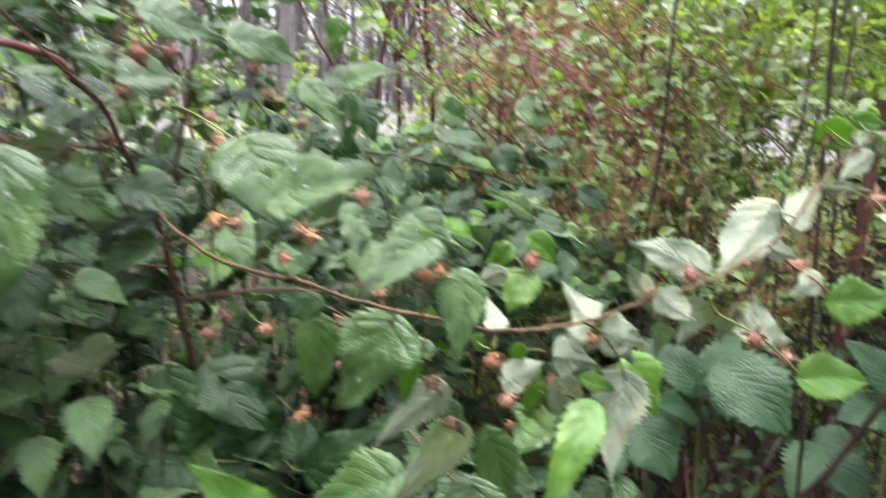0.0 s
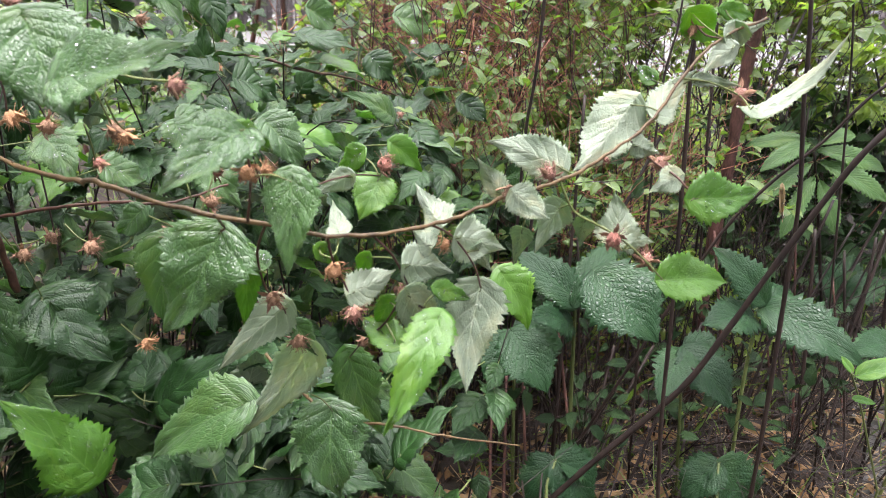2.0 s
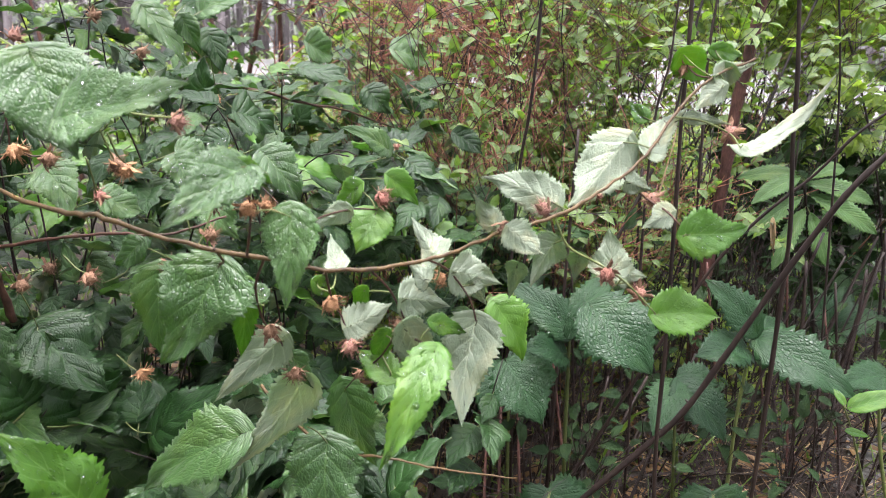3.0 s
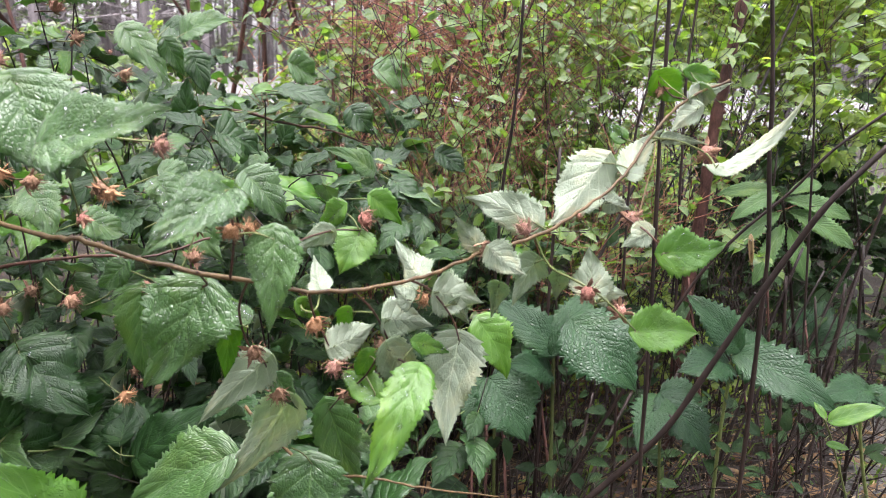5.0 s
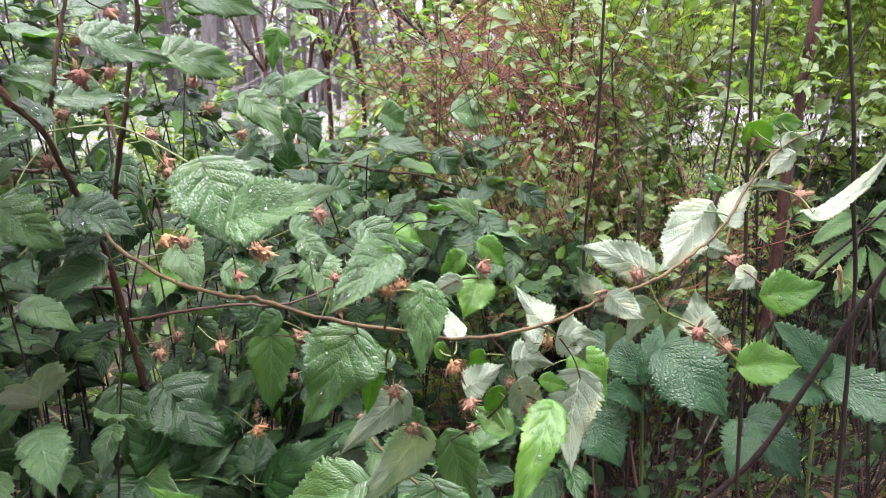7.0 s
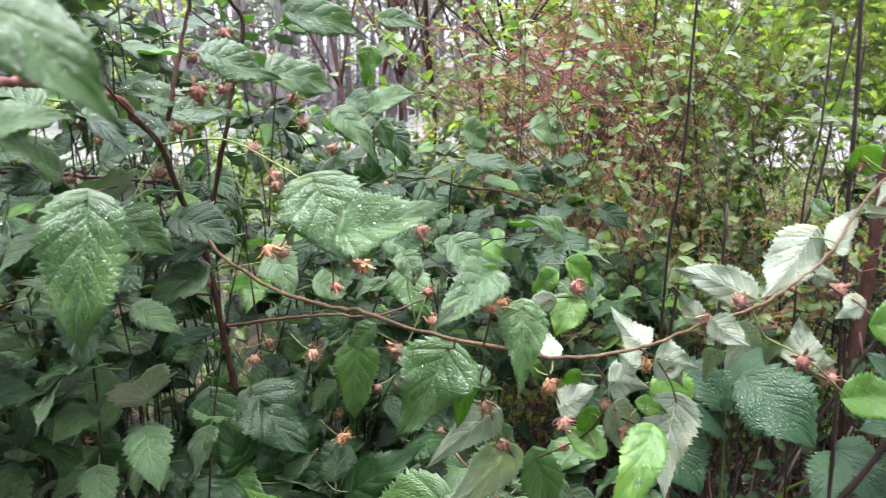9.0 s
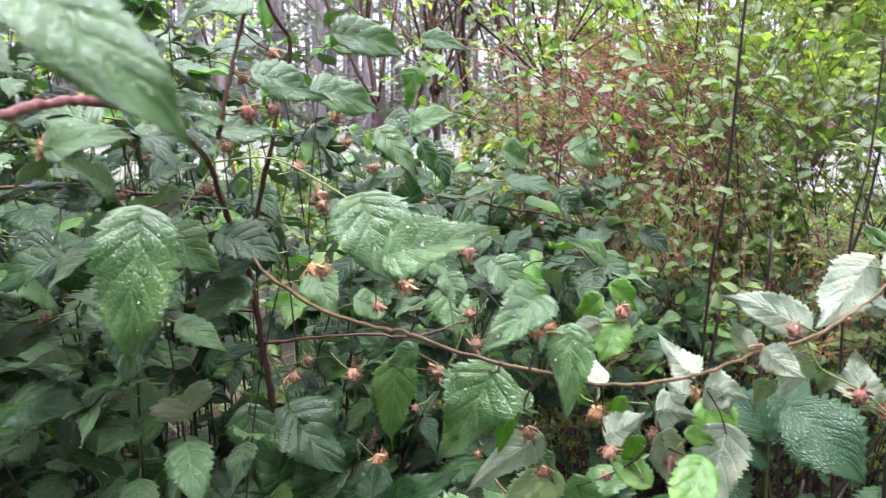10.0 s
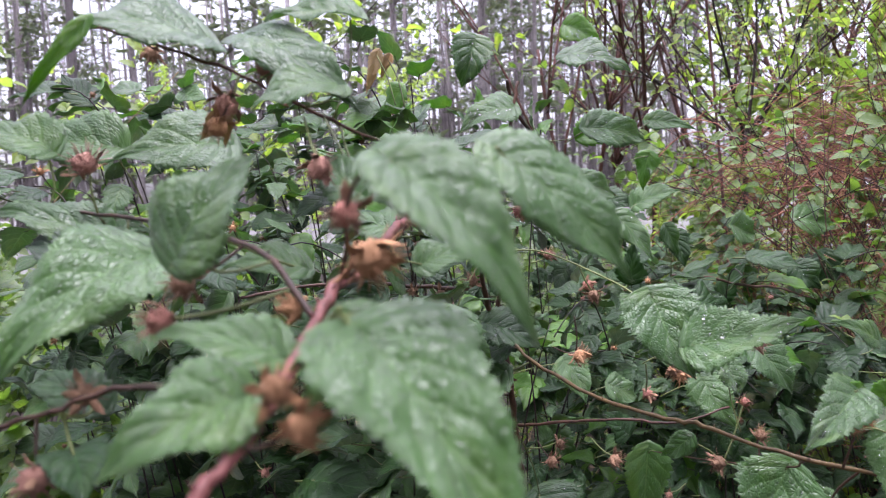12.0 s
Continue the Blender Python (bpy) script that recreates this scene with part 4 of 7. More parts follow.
# bare brush, thin crossing twigs
for k, (x, y, h, bark) in enumerate(((0.55, 1.95, 1.4, RED_BARK), (1.05, 2.05, 1.5, DARK_STEM), (0.45, 2.5, 1.5, RED_BARK), (1.3, 2.3, 1.7, DARK_STEM), (0.7, 2.9, 1.7, RED_BARK), (1.6, 2.6, 1.8, DARK_STEM))):
    shrub("bare_brush", x, y, h, bark, MIDGREEN, 0.035, 0.018, 90, "bare thin-stemmed brush with a few small leaves", "bush", 700 + k, stems=3, depth=2, r=0.0032, group="bare brush", spread=1.1, droop=0.0, low=0.3)


for k, (x, y, h, bark) in enumerate(((0.42, 1.8, 1.1, DARK_STEM), (0.66, 2.2, 1.2, RED_BARK), (0.88, 1.8, 1.15, DARK_STEM), (1.0, 2.5, 1.4, RED_BARK), (1.25, 1.9, 1.2, DARK_STEM))):
    shrub("bare_brush", x, y, h, bark, MIDGREEN, 0.036, 0.022, 420, "bare thin-twigged brush with sparse tiny fresh leaves", "bush", 730 + k, stems=3, depth=3, r=0.0020, group="bare brush", spread=1.2, droop=0.0, low=0.3)


# ---- the tangle of dry red-brown twigs ----
def tangle(x, y, z, wide, high, count, seed):
    rng = random.Random(seed)
    base = new("twig_tangle")
    base.location = (x, y, ground_height(x, y))
    tagged(base, "tangle of dry red-brown vine twigs on bare stems", "vine")
    verts, faces = [], []
    for i in range(count):
        c = Vector((rng.gauss(0, wide), rng.gauss(0, 0.16), z + rng.gauss(0, high)))
        a = rng.uniform(-0.5, 0.9)
        d = Vector((math.cos(a) * rng.choice((-1, 1)), rng.uniform(-0.5, 0.5), math.sin(a))).normalized()
        n = rng.uniform(0.15, 0.55)
        line = [c - d * n * 0.5, c + Vector((rng.uniform(-0.05, 0.05), rng.uniform(-0.05, 0.05), rng.uniform(-0.02, 0.08))), c + d * n * 0.5 - Vector((0, 0, rng.uniform(0, 0.14)))]
        tube(verts, faces, smooth_path(line, 3), rng.uniform(0.0011, 0.0027), 0.0007, 4)
    part("branchwork", mesh_of("branchwork", verts, faces, [TWIG]), base, kind="stuff")
    for i in range(7):
        verts, faces = [], []
        px, py = rng.gauss(0, wide * 0.7), rng.gauss(0, 0.12)
        tube(verts, faces, smooth_path([Vector((px, py, -0.02)), Vector((px + rng.uniform(-0.1, 0.1), py, z * 0.6)), Vector((px + rng.uniform(-0.3, 0.3), py, z + high * 1.6))], 5), 0.006, 0.002, 6, 0.1, rng)
        part("stem", mesh_of("stem", verts, faces, [RED_BARK]), base)
    verts, faces, uvs = [], [], []
    for i in range(110):
        p = Vector((rng.gauss(0.05, wide * 0.35), rng.gauss(0, 0.08), z + rng.gauss(-0.1, high * 0.5)))
        small_leaves(verts, faces, uvs, p, Vector((rng.uniform(-1, 1), rng.uniform(-1, 1), rng.uniform(-1.5, 0))), 0.035, 0.015, rng)
    part("dead_foliage", mesh_of("dead_foliage", verts, faces, [DEADLEAF], uvs), base, kind="stuff")


tangle(0.36, 2.5, 1.06, 0.16, 0.11, 230, 3)
tangle(0.52, 2.4, 0.92, 0.20, 0.14, 110, 4)


# ---- bramble thicket ----
def variant(seed, tone):
    rng = np.random.RandomState(seed)
    r = random.Random(seed)
    pts, uv = blade_shape(0.07, 0.07 * r.uniform(0.60, 0.78), rng, 30, 3, r.uniform(0.25, 0.75), r.uniform(0.05, 0.35), r.uniform(0.05, 0.11), 0.13, 0.13, 6.0, 0.0, 1.4, 0.54, r.uniform(-0.25, 0.25), 0.0, bramble_outline(r), r.uniform(-0.35, 0.35), 0.034)
    stalk = [Vector((0, -0.024, -0.004)), Vector((0, -0.011, -0.0035)), Vector((0, 0.003, -0.0007))]
    return blade_mesh("leaf", pts, uv, SKIN[tone], LEAF_UNDER, 0.00035, stalk, GREEN_STALK, 0.001)


VARIANTS = {tone: [variant(40 + 10 * i + j, tone) for j in range(8)] for i, tone in enumerate(("", "darker", "young"))}


def bramble(points, r0, seed, allowed, spacing=0.028, size=(0.05, 0.09), tones=("", "darker", "darker", "darker", "darker", "darker", "young"), start=0.2, label="dense dark green bramble with toothed wet leaves"):
    """An arching cane of the thicket with leaves along it."""
    rng = random.Random(seed)
    line = smooth_path(points, 8)
    base = new("bramble_cane")
    base.location = line[0]
    tagged(base, label, "bramble", "bramble canes")
    walked, side, last = 0.0, 1, 6
    for i in range(1, len(line)):
        walked += (line[i] - line[i - 1]).length
        if i < start * len(line) or walked < spacing:
            continue
        walked, side = 0.0, -side
        way = (line[i] - line[i - 1]).normalized()
        for rep in range(2):
            out = (way.cross(Vector((0, 0, 1))) * side + way * rng.uniform(-0.2, 0.6) + Vector((rng.uniform(-0.6, 0.6), rng.uniform(-0.9, 0.3), rng.uniform(-0.55, 0.2)))).normalized()
            up = Vector((rng.uniform(-0.7, 0.7), rng.uniform(-0.9, 0.4), 1.0))
            n = rng.uniform(*size)
            b = line[i] + out * n * (0.34 if rep == 0 else rng.uniform(0.5, 1.1)) + Vector((0, 0, rng.uniform(-0.02, 0.03)))
            if not allowed(b + out * n * 0.5):
                continue
            z = (up - out * up.dot(out)).normalized()
            m = Matrix((out.cross(z), out, z)).transposed().to_4x4()
            m.translation = b - line[0]
            lf = new("leaf", rng.choice(VARIANTS[rng.choice(tones)]))
            lf.parent = base
            lf.matrix_local = m @ Matrix.Scale(n / 0.07, 4)
            last = i
    verts, faces = [], []
    tube(verts, faces, [q - line[0] for q in line[:last + 2]], r0 * 0.72, r0 * 0.3, 6, 0.06, rng)
    part("stem", mesh_of("stem", verts, faces, [DARK_STEM]), base)
    line = line[:last + 2]
    if rng.random() < 0.7:
        q = line[int(len(line) * rng.uniform(0.6, 0.95))] + Vector((rng.uniform(-0.03, 0.03), -0.03, 0.02))
        CANE_LINES[base.name] = line
        if allowed(q):
            flower_head(base, q, rng.uniform(0.013, 0.018), rng.choice(("brown", "pink", "brown", "gold")))
    return base


def top_of(x, y):
    """How high the thicket stands."""
    h = 0.93 + 0.12 * max(0.0, min(1.0, (-0.15 - x) / 0.4))
    return h - 0.9 * max(0.0, x - 0.2)


def behind(p):
    if p.z > top_of(p.x, p.y) + 0.03:
        return False
    if p.x < -0.1:
        if p.x < -0.45 and p.y > 0.95 and p.z < 0.88:
            return True
        return p.y > (1.0 if p.z < 0.62 else 1.12 if p.z < 0.9 else 1.2)
    if p.x < 0.3:
        return p.y > (0.98 if p.z < 0.5 else 1.12 if p.z < 0.8 else 1.25)
    return p.y > 1.55 and p.z < 0.85


thicket_rng = random.Random(9)
for i in range(104):
    x = thicket_rng.uniform(-1.25, 0.62)
    y = (1.0 if x < -0.45 else 1.12) + 1.25 * thicket_rng.random() ** 1.2
    if x > 0.3 and y < 1.6:
        y += 0.6
    h = top_of(x, y) * thicket_rng.uniform(0.75, 1.05)
    dx, dy = thicket_rng.uniform(-0.35, 0.35), thicket_rng.uniform(-0.3, 0.2)
    bramble([(x, y, ground_height(x, y) - 0.01), (x + dx * 0.2, y + dy * 0.2, h * 0.55), (x + dx * 0.55, y + dy * 0.5, h * 0.92), (x + dx, y + dy, h * thicket_rng.uniform(0.82, 0.98))],
            0.0030, 300 + i, behind, size=(0.045, 0.088))


def upper_left(p):
    return p.y > 0.98 and p.z > 0.9 and p.x < -0.27 + 0.24 * (p.y - 1.2) * -1 and p.z < 1.32


for i in range(30):
    x = thicket_rng.uniform(-1.05, -0.34)
    y = thicket_rng.uniform(1.08, 1.7)
    h = thicket_rng.uniform(1.08, 1.3)
    dx, dy = thicket_rng.uniform(-0.25, 0.12), thicket_rng.uniform(-0.2, 0.15)
    bramble([(x, y, ground_height(x, y) - 0.01), (x + dx * 0.2, y + dy * 0.2, h * 0.6), (x + dx * 0.6, y + dy * 0.6, h * 0.95), (x + dx, y + dy, h)], 0.0030, 800 + i, upper_left, tones=("", "darker", "", "young"), start=0.55)


def low_front(p):
    return p.z < 0.56 and p.y > 0.86 and p.x < 0.2


for i in range(24):
    x = thicket_rng.uniform(-0.95, 0.22)
    y = thicket_rng.uniform(0.95, 1.25)
    h = thicket_rng.uniform(0.42, 0.58)
    dx, dy = thicket_rng.uniform(-0.3, 0.3), thicket_rng.uniform(-0.25, 0.05)
    bramble([(x, y, ground_height(x, y) - 0.01), (x + dx * 0.3, y + dy * 0.3, h * 0.7), (x + dx, y + dy, h)], 0.0026, 500 + i, low_front, size=(0.07, 0.115), tones=("darker", "darker", "darker", ""), start=0.15)


def left_side(p):
    return 0.72 < p.y < 1.1 and p.x < -0.33 * p.y - 0.04 and p.z < 1.12


for i in range(16):
    x = thicket_rng.uniform(-0.85, -0.36)
    y = thicket_rng.uniform(0.85, 1.08)
    h = thicket_rng.uniform(0.75, 1.1)
    dx, dy = thicket_rng.uniform(-0.25, 0.2), thicket_rng.uniform(-0.2, 0.05)
    bramble([(x, y, ground_height(x, y) - 0.01), (x + dx * 0.2, y + dy * 0.2, h * 0.6), (x + dx * 0.6, y + dy * 0.6, h * 0.95), (x + dx, y + dy, h)], 0.0026, 900 + i, left_side, spacing=0.045, size=(0.06, 0.10), tones=("", "", "darker", "darker"), start=0.3)


def far_left(p):
    return p.x < -0.62 and p.y > 0.55 and p.z < 1.0


for i in range(20):
    x, y = thicket_rng.uniform(-1.75, -0.85), thicket_rng.uniform(0.75, 1.9)
    h = thicket_rng.uniform(0.55, 0.98)
    dx, dy = thicket_rng.uniform(-0.25, 0.25), thicket_rng.uniform(-0.25, 0.1)
    bramble([(x, y, ground_height(x, y) - 0.01), (x + dx * 0.2, y + dy * 0.2, h * 0.6), (x + dx * 0.6, y + dy * 0.6, h * 0.95), (x + dx, y + dy, h)], 0.0026, 950 + i, far_left, spacing=0.045, size=(0.055, 0.10), tones=("", "", "darker"), start=0.15)


# ---- low growth among the stems, shade put into its leaf colour ----
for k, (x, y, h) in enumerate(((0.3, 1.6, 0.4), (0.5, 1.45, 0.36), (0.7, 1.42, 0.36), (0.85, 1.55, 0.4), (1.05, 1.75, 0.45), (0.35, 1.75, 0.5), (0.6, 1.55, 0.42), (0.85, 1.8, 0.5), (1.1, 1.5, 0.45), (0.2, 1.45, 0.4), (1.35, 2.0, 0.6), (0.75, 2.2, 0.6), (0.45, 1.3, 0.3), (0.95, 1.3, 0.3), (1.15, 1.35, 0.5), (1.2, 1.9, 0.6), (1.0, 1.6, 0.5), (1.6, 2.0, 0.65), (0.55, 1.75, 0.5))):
    shrub("low_bush", x, y, h, DARK_STEM, SHADED_GREEN, 0.042, 0.022, 36, "low green bush among bare stems, leaf colour darkened for shade", "bush", 600 + k, stems=4, depth=2, r=0.0035, group="low bushes", spread=0.8, low=0.03)
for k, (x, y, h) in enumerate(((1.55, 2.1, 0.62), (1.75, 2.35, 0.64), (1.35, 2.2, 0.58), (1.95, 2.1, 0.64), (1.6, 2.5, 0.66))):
    shrub("low_bush", x, y, h, DARK_STEM, SHADED_GREEN, 0.060, 0.036, 320, "low bush behind bare stems, leaf colour darkened for shade", "bush", 640 + k, stems=5, depth=2, r=0.0035, group="low bushes", spread=0.9, low=0.05)
strips("leaf_litter", 1500, (-1.0, 1.9, 0.6, 2.8), DEADLEAF, (0.03, 0.07), (0.008, 0.016), 0.04, "curled brown fallen leaves on damp soil", "litter", 12)
strips("straw", 240, (0.1, 1.7, 0.9, 2.3), STRAW, (0.08, 0.34), (0.0006, 0.0016), 0.09, "dry straw stalks lying between bare stems", "grass", 13, bend=0.4)
strips("brush_litter", 1000, (0.1, 1.8, 0.9, 2.3), DARK_STEM, (0.12, 0.5), (0.0012, 0.003), 0.16, "dark broken stalks lying on the ground", "litter", 14)
strips("herb_shoots", 800, (-1.2, 1.7, 1.0, 2.4), MIDGREEN, (0.05, 0.13), (0.004, 0.009), 0.01, "small green shoots in the litter", "herb", 15, upright=0.8)
# ---- the near canes with their leaves and withered flower heads ----
cane_a = cane('cane_a', [(-0.362, 0.950, 0.877), (-0.297, 0.860, 0.846), (-0.209, 0.760, 0.833), (-0.142, 0.700, 0.833), (-0.124, 0.690, 0.835), (-0.069, 0.680, 0.819), (0.008, 0.665, 0.807), (0.050, 0.665, 0.798), (0.103, 0.670, 0.800), (0.149, 0.675, 0.809), (0.186, 0.680, 0.823), (0.239, 0.690, 0.837), (0.287, 0.710, 0.858), (0.330, 0.735, 0.881), (0.370, 0.765, 0.921), (0.411, 0.790, 0.949), (0.463, 0.810, 0.967)], 0.0022, 0.0013, bark=CANE_GOLD)
cane_b = cane('cane_b', [(-0.345, 1.020, 0.619), (-0.349, 0.990, 0.722), (-0.349, 0.955, 0.817), (-0.366, 0.950, 0.877), (-0.364, 0.900, 0.933), (-0.357, 0.850, 0.976), (-0.363, 0.800, 1.007)], 0.0048, 0.0030)
cane_c = cane('cane_c', [(-0.363, 0.800, 1.007), (-0.357, 0.760, 1.024), (-0.355, 0.670, 1.034), (-0.347, 0.600, 1.037), (-0.340, 0.550, 1.037), (-0.334, 0.490, 1.031), (-0.322, 0.430, 1.022), (-0.314, 0.380, 1.015), (-0.306, 0.334, 1.015), (-0.301, 0.295, 1.003), (-0.288, 0.245, 0.994), (-0.285, 0.215, 0.984), (-0.290, 0.190, 0.971), (-0.297, 0.175, 0.956)], 0.0040, 0.0024, bark=CANE_RED)
cane_d = cane('cane_d', [(-0.338, 0.830, 1.002), (-0.332, 0.830, 1.031), (-0.321, 0.840, 1.085), (-0.313, 0.850, 1.126), (-0.304, 0.860, 1.179)], 0.0030, 0.0018)
cane_e = cane('cane_e', [(-0.408, 1.150, 0.827), (-0.380, 1.120, 0.926), (-0.358, 1.100, 0.986), (-0.344, 1.100, 1.057), (-0.326, 1.100, 1.127), (-0.346, 1.080, 1.170), (-0.353, 1.060, 1.211)], 0.0040, 0.0025)
cane_f = cane('cane_f', [(-0.386, 0.900, 0.930), (-0.448, 0.860, 0.940), (-0.502, 0.820, 0.950), (-0.561, 0.780, 0.951), (-0.622, 0.750, 0.943)], 0.0026, 0.0018)
cane_g = cane('cane_g', [(-0.128, 1.250, 0.899), (-0.070, 1.300, 0.889), (-0.004, 1.350, 0.867), (0.070, 1.450, 0.846), (0.161, 1.600, 0.800)], 0.0030, 0.0014)
cane_k = cane('cane_k', [(-0.357, 0.850, 0.976), (-0.344, 0.620, 1.076), (-0.357, 0.500, 1.100), (-0.378, 0.455, 1.117), (-0.404, 0.430, 1.135), (-0.438, 0.415, 1.151), (-0.471, 0.400, 1.164), (-0.485, 0.370, 1.166)], 0.0014, 0.0010)
cane_l = cane('cane_l', [(-0.301, 0.295, 1.003), (-0.343, 0.330, 1.031), (-0.411, 0.380, 1.040), (-0.508, 0.420, 1.052), (-0.614, 0.460, 1.056), (-0.741, 0.500, 1.057)], 0.0018, 0.0011)
cane_m = cane('cane_m', [(-0.285, 0.215, 0.984), (-0.335, 0.250, 0.985), (-0.401, 0.285, 0.973), (-0.433, 0.280, 0.963), (-0.473, 0.270, 0.953)], 0.0017, 0.0011)
twig_h = cane('twig_h', [(-0.033, 0.900, 0.583), (0.042, 0.860, 0.523), (0.105, 0.840, 0.521), (0.169, 0.830, 0.510), (0.255, 0.820, 0.500)], 0.0022, 0.0008, bark=CANE_GOLD)
twig_i = cane('twig_i', [(-0.343, 0.990, 0.722), (-0.272, 0.960, 0.740), (-0.194, 0.940, 0.754), (-0.135, 0.930, 0.755), (-0.071, 0.950, 0.772)], 0.0022, 0.0012)
twig_j = cane('twig_j', [(-0.349, 0.970, 0.772), (-0.430, 1.000, 0.767), (-0.510, 1.020, 0.760), (-0.633, 1.050, 0.751)], 0.0022, 0.0012)
side_shoot(cane_a, [(0.050, 0.665, 0.798), (0.052, 0.680, 0.779), (0.055, 0.685, 0.767), (0.064, 0.690, 0.745), (0.068, 0.690, 0.727)])
side_shoot(cane_a, [(0.083, 0.668, 0.799), (0.100, 0.680, 0.778), (0.111, 0.690, 0.755), (0.123, 0.700, 0.725), (0.128, 0.700, 0.714)])
side_shoot(cane_a, [(0.123, 0.700, 0.725), (0.131, 0.660, 0.736), (0.133, 0.630, 0.744)])
side_shoot(cane_a, [(0.111, 0.690, 0.741), (0.097, 0.710, 0.705), (0.078, 0.740, 0.673), (0.065, 0.840, 0.607)])
side_shoot(cane_a, [(0.237, 0.690, 0.837), (0.251, 0.690, 0.811), (0.272, 0.690, 0.799), (0.290, 0.690, 0.789), (0.314, 0.700, 0.771), (0.341, 0.700, 0.745)])
side_shoot(cane_a, [(0.004, 0.665, 0.808), (-0.008, 0.700, 0.772), (-0.007, 0.740, 0.726), (0.005, 0.760, 0.699), (0.014, 0.770, 0.662), (0.026, 0.780, 0.648)])
side_shoot(cane_a, [(0.130, 0.672, 0.805), (0.151, 0.690, 0.789), (0.171, 0.700, 0.761), (0.178, 0.700, 0.740)])
side_shoot(cane_a, [(0.306, 0.720, 0.864), (0.335, 0.735, 0.843), (0.341, 0.700, 0.838), (0.355, 0.690, 0.822)])
side_shoot(cane_a, [(0.363, 0.760, 0.914), (0.401, 0.780, 0.909), (0.434, 0.785, 0.897), (0.409, 0.720, 0.893)])
side_shoot(cane_a, [(-0.034, 0.670, 0.814), (-0.035, 0.700, 0.799), (-0.041, 0.730, 0.783), (-0.102, 0.850, 0.740), (-0.161, 1.000, 0.691)])
side_shoot(cane_a, [(-0.009, 0.665, 0.810), (-0.003, 0.650, 0.848), (-0.005, 0.640, 0.883)])
side_shoot(cane_a, [(0.029, 0.665, 0.804), (0.034, 0.700, 0.825), (0.067, 0.780, 0.820), (0.095, 0.820, 0.811)])
side_shoot(cane_b, [(-0.357, 0.850, 0.976), (-0.290, 0.860, 0.981), (-0.202, 0.760, 0.959), (-0.166, 0.730, 0.941), (-0.124, 0.700, 0.921)])
side_shoot(cane_b, [(-0.349, 0.955, 0.817), (-0.363, 1.000, 0.694), (-0.374, 1.000, 0.617)])
side_shoot(cane_b, [(-0.349, 0.990, 0.722), (-0.331, 1.020, 0.654), (-0.326, 1.040, 0.603)])
side_shoot(cane_c, [(-0.306, 0.334, 1.015), (-0.286, 0.300, 1.035), (-0.270, 0.264, 1.051), (-0.257, 0.250, 1.065), (-0.240, 0.235, 1.068)])
side_shoot(cane_c, [(-0.306, 0.334, 1.015), (-0.277, 0.330, 1.034), (-0.263, 0.330, 1.047), (-0.237, 0.330, 1.067), (-0.222, 0.326, 1.075)])
side_shoot(cane_c, [(-0.288, 0.245, 0.994), (-0.271, 0.235, 1.009), (-0.257, 0.225, 1.022)])
side_shoot(cane_c, [(-0.394, 0.860, 0.934), (-0.365, 0.750, 0.941), (-0.342, 0.670, 0.948), (-0.337, 0.640, 0.943)])
leaf(cane_a, (0.246, 0.720, 0.841), (0.194, 0.780, 0.860), 0.041, (0.74, 0.67, -0.23), '')
leaf(cane_a, (0.192, 0.690, 0.824), (0.165, 0.680, 0.855), 0.019, (0.07, 0.93, -0.04), '')
leaf(cane_a, (0.193, 0.660, 0.834), (0.214, 0.640, 0.815), 0.030, (0.56, 0.80, -0.30), '')
leaf(cane_a, (0.142, 0.700, 0.798), (0.121, 0.760, 0.814), 0.033, (0.68, 0.40, -0.61), '')
leaf(cane_a, (0.067, 0.780, 0.820), (0.032, 0.800, 0.798), 0.023, (0.31, 0.89, -0.05), '')
leaf(cane_a, (0.059, 0.700, 0.789), (0.050, 0.760, 0.802), 0.021, (0.29, 0.24, -0.93), '')
leaf(cane_a, (0.095, 0.820, 0.809), (0.078, 0.800, 0.770), 0.044, (-0.01, -0.89, 0.45), 'young')
leaf(cane_a, (0.025, 0.660, 0.846), (0.024, 0.640, 0.775), 0.041, (0.06, -0.96, 0.27), '')
leaf(cane_a, (-0.005, 0.640, 0.883), (-0.051, 0.590, 0.846), 0.042, (0.23, -0.70, 0.67), '')
leaf(cane_a, (-0.010, 0.640, 0.883), (0.014, 0.660, 0.866), 0.019, (0.62, -0.78, -0.02), 'young')
leaf(cane_a, (0.178, 0.700, 0.740), (0.157, 0.680, 0.652), 0.055, (0.17, 0.95, -0.30), '')
leaf(cane_a, (0.154, 0.690, 0.789), (0.201, 0.710, 0.773), 0.039, (-0.36, 0.93, -0.14), '')
leaf(cane_a, (0.113, 0.690, 0.765), (0.158, 0.720, 0.753), 0.037, (-0.57, 0.82, -0.23), '')
leaf(cane_a, (0.067, 0.690, 0.741), (0.107, 0.710, 0.747), 0.033, (-0.41, 0.89, -0.27), '')
leaf(cane_a, (0.115, 0.680, 0.743), (0.160, 0.720, 0.649), 0.036, (-0.18, 0.93, -0.06), '')
leaf(cane_a, (0.133, 0.630, 0.744), (0.096, 0.585, 0.669), 0.037, (-0.15, -0.81, 0.56), 'young')
leaf(cane_a, (0.107, 0.700, 0.688), (0.078, 0.740, 0.697), 0.031, (-0.38, -0.47, 0.80), 'young')
leaf(cane_a, (0.065, 0.840, 0.607), (0.091, 0.880, 0.480), 0.054, (0.29, -0.93, -0.23), '')
leaf(cane_a, (0.006, 0.760, 0.700), (-0.071, 0.800, 0.621), 0.042, (0.32, 0.93, -0.13), '')
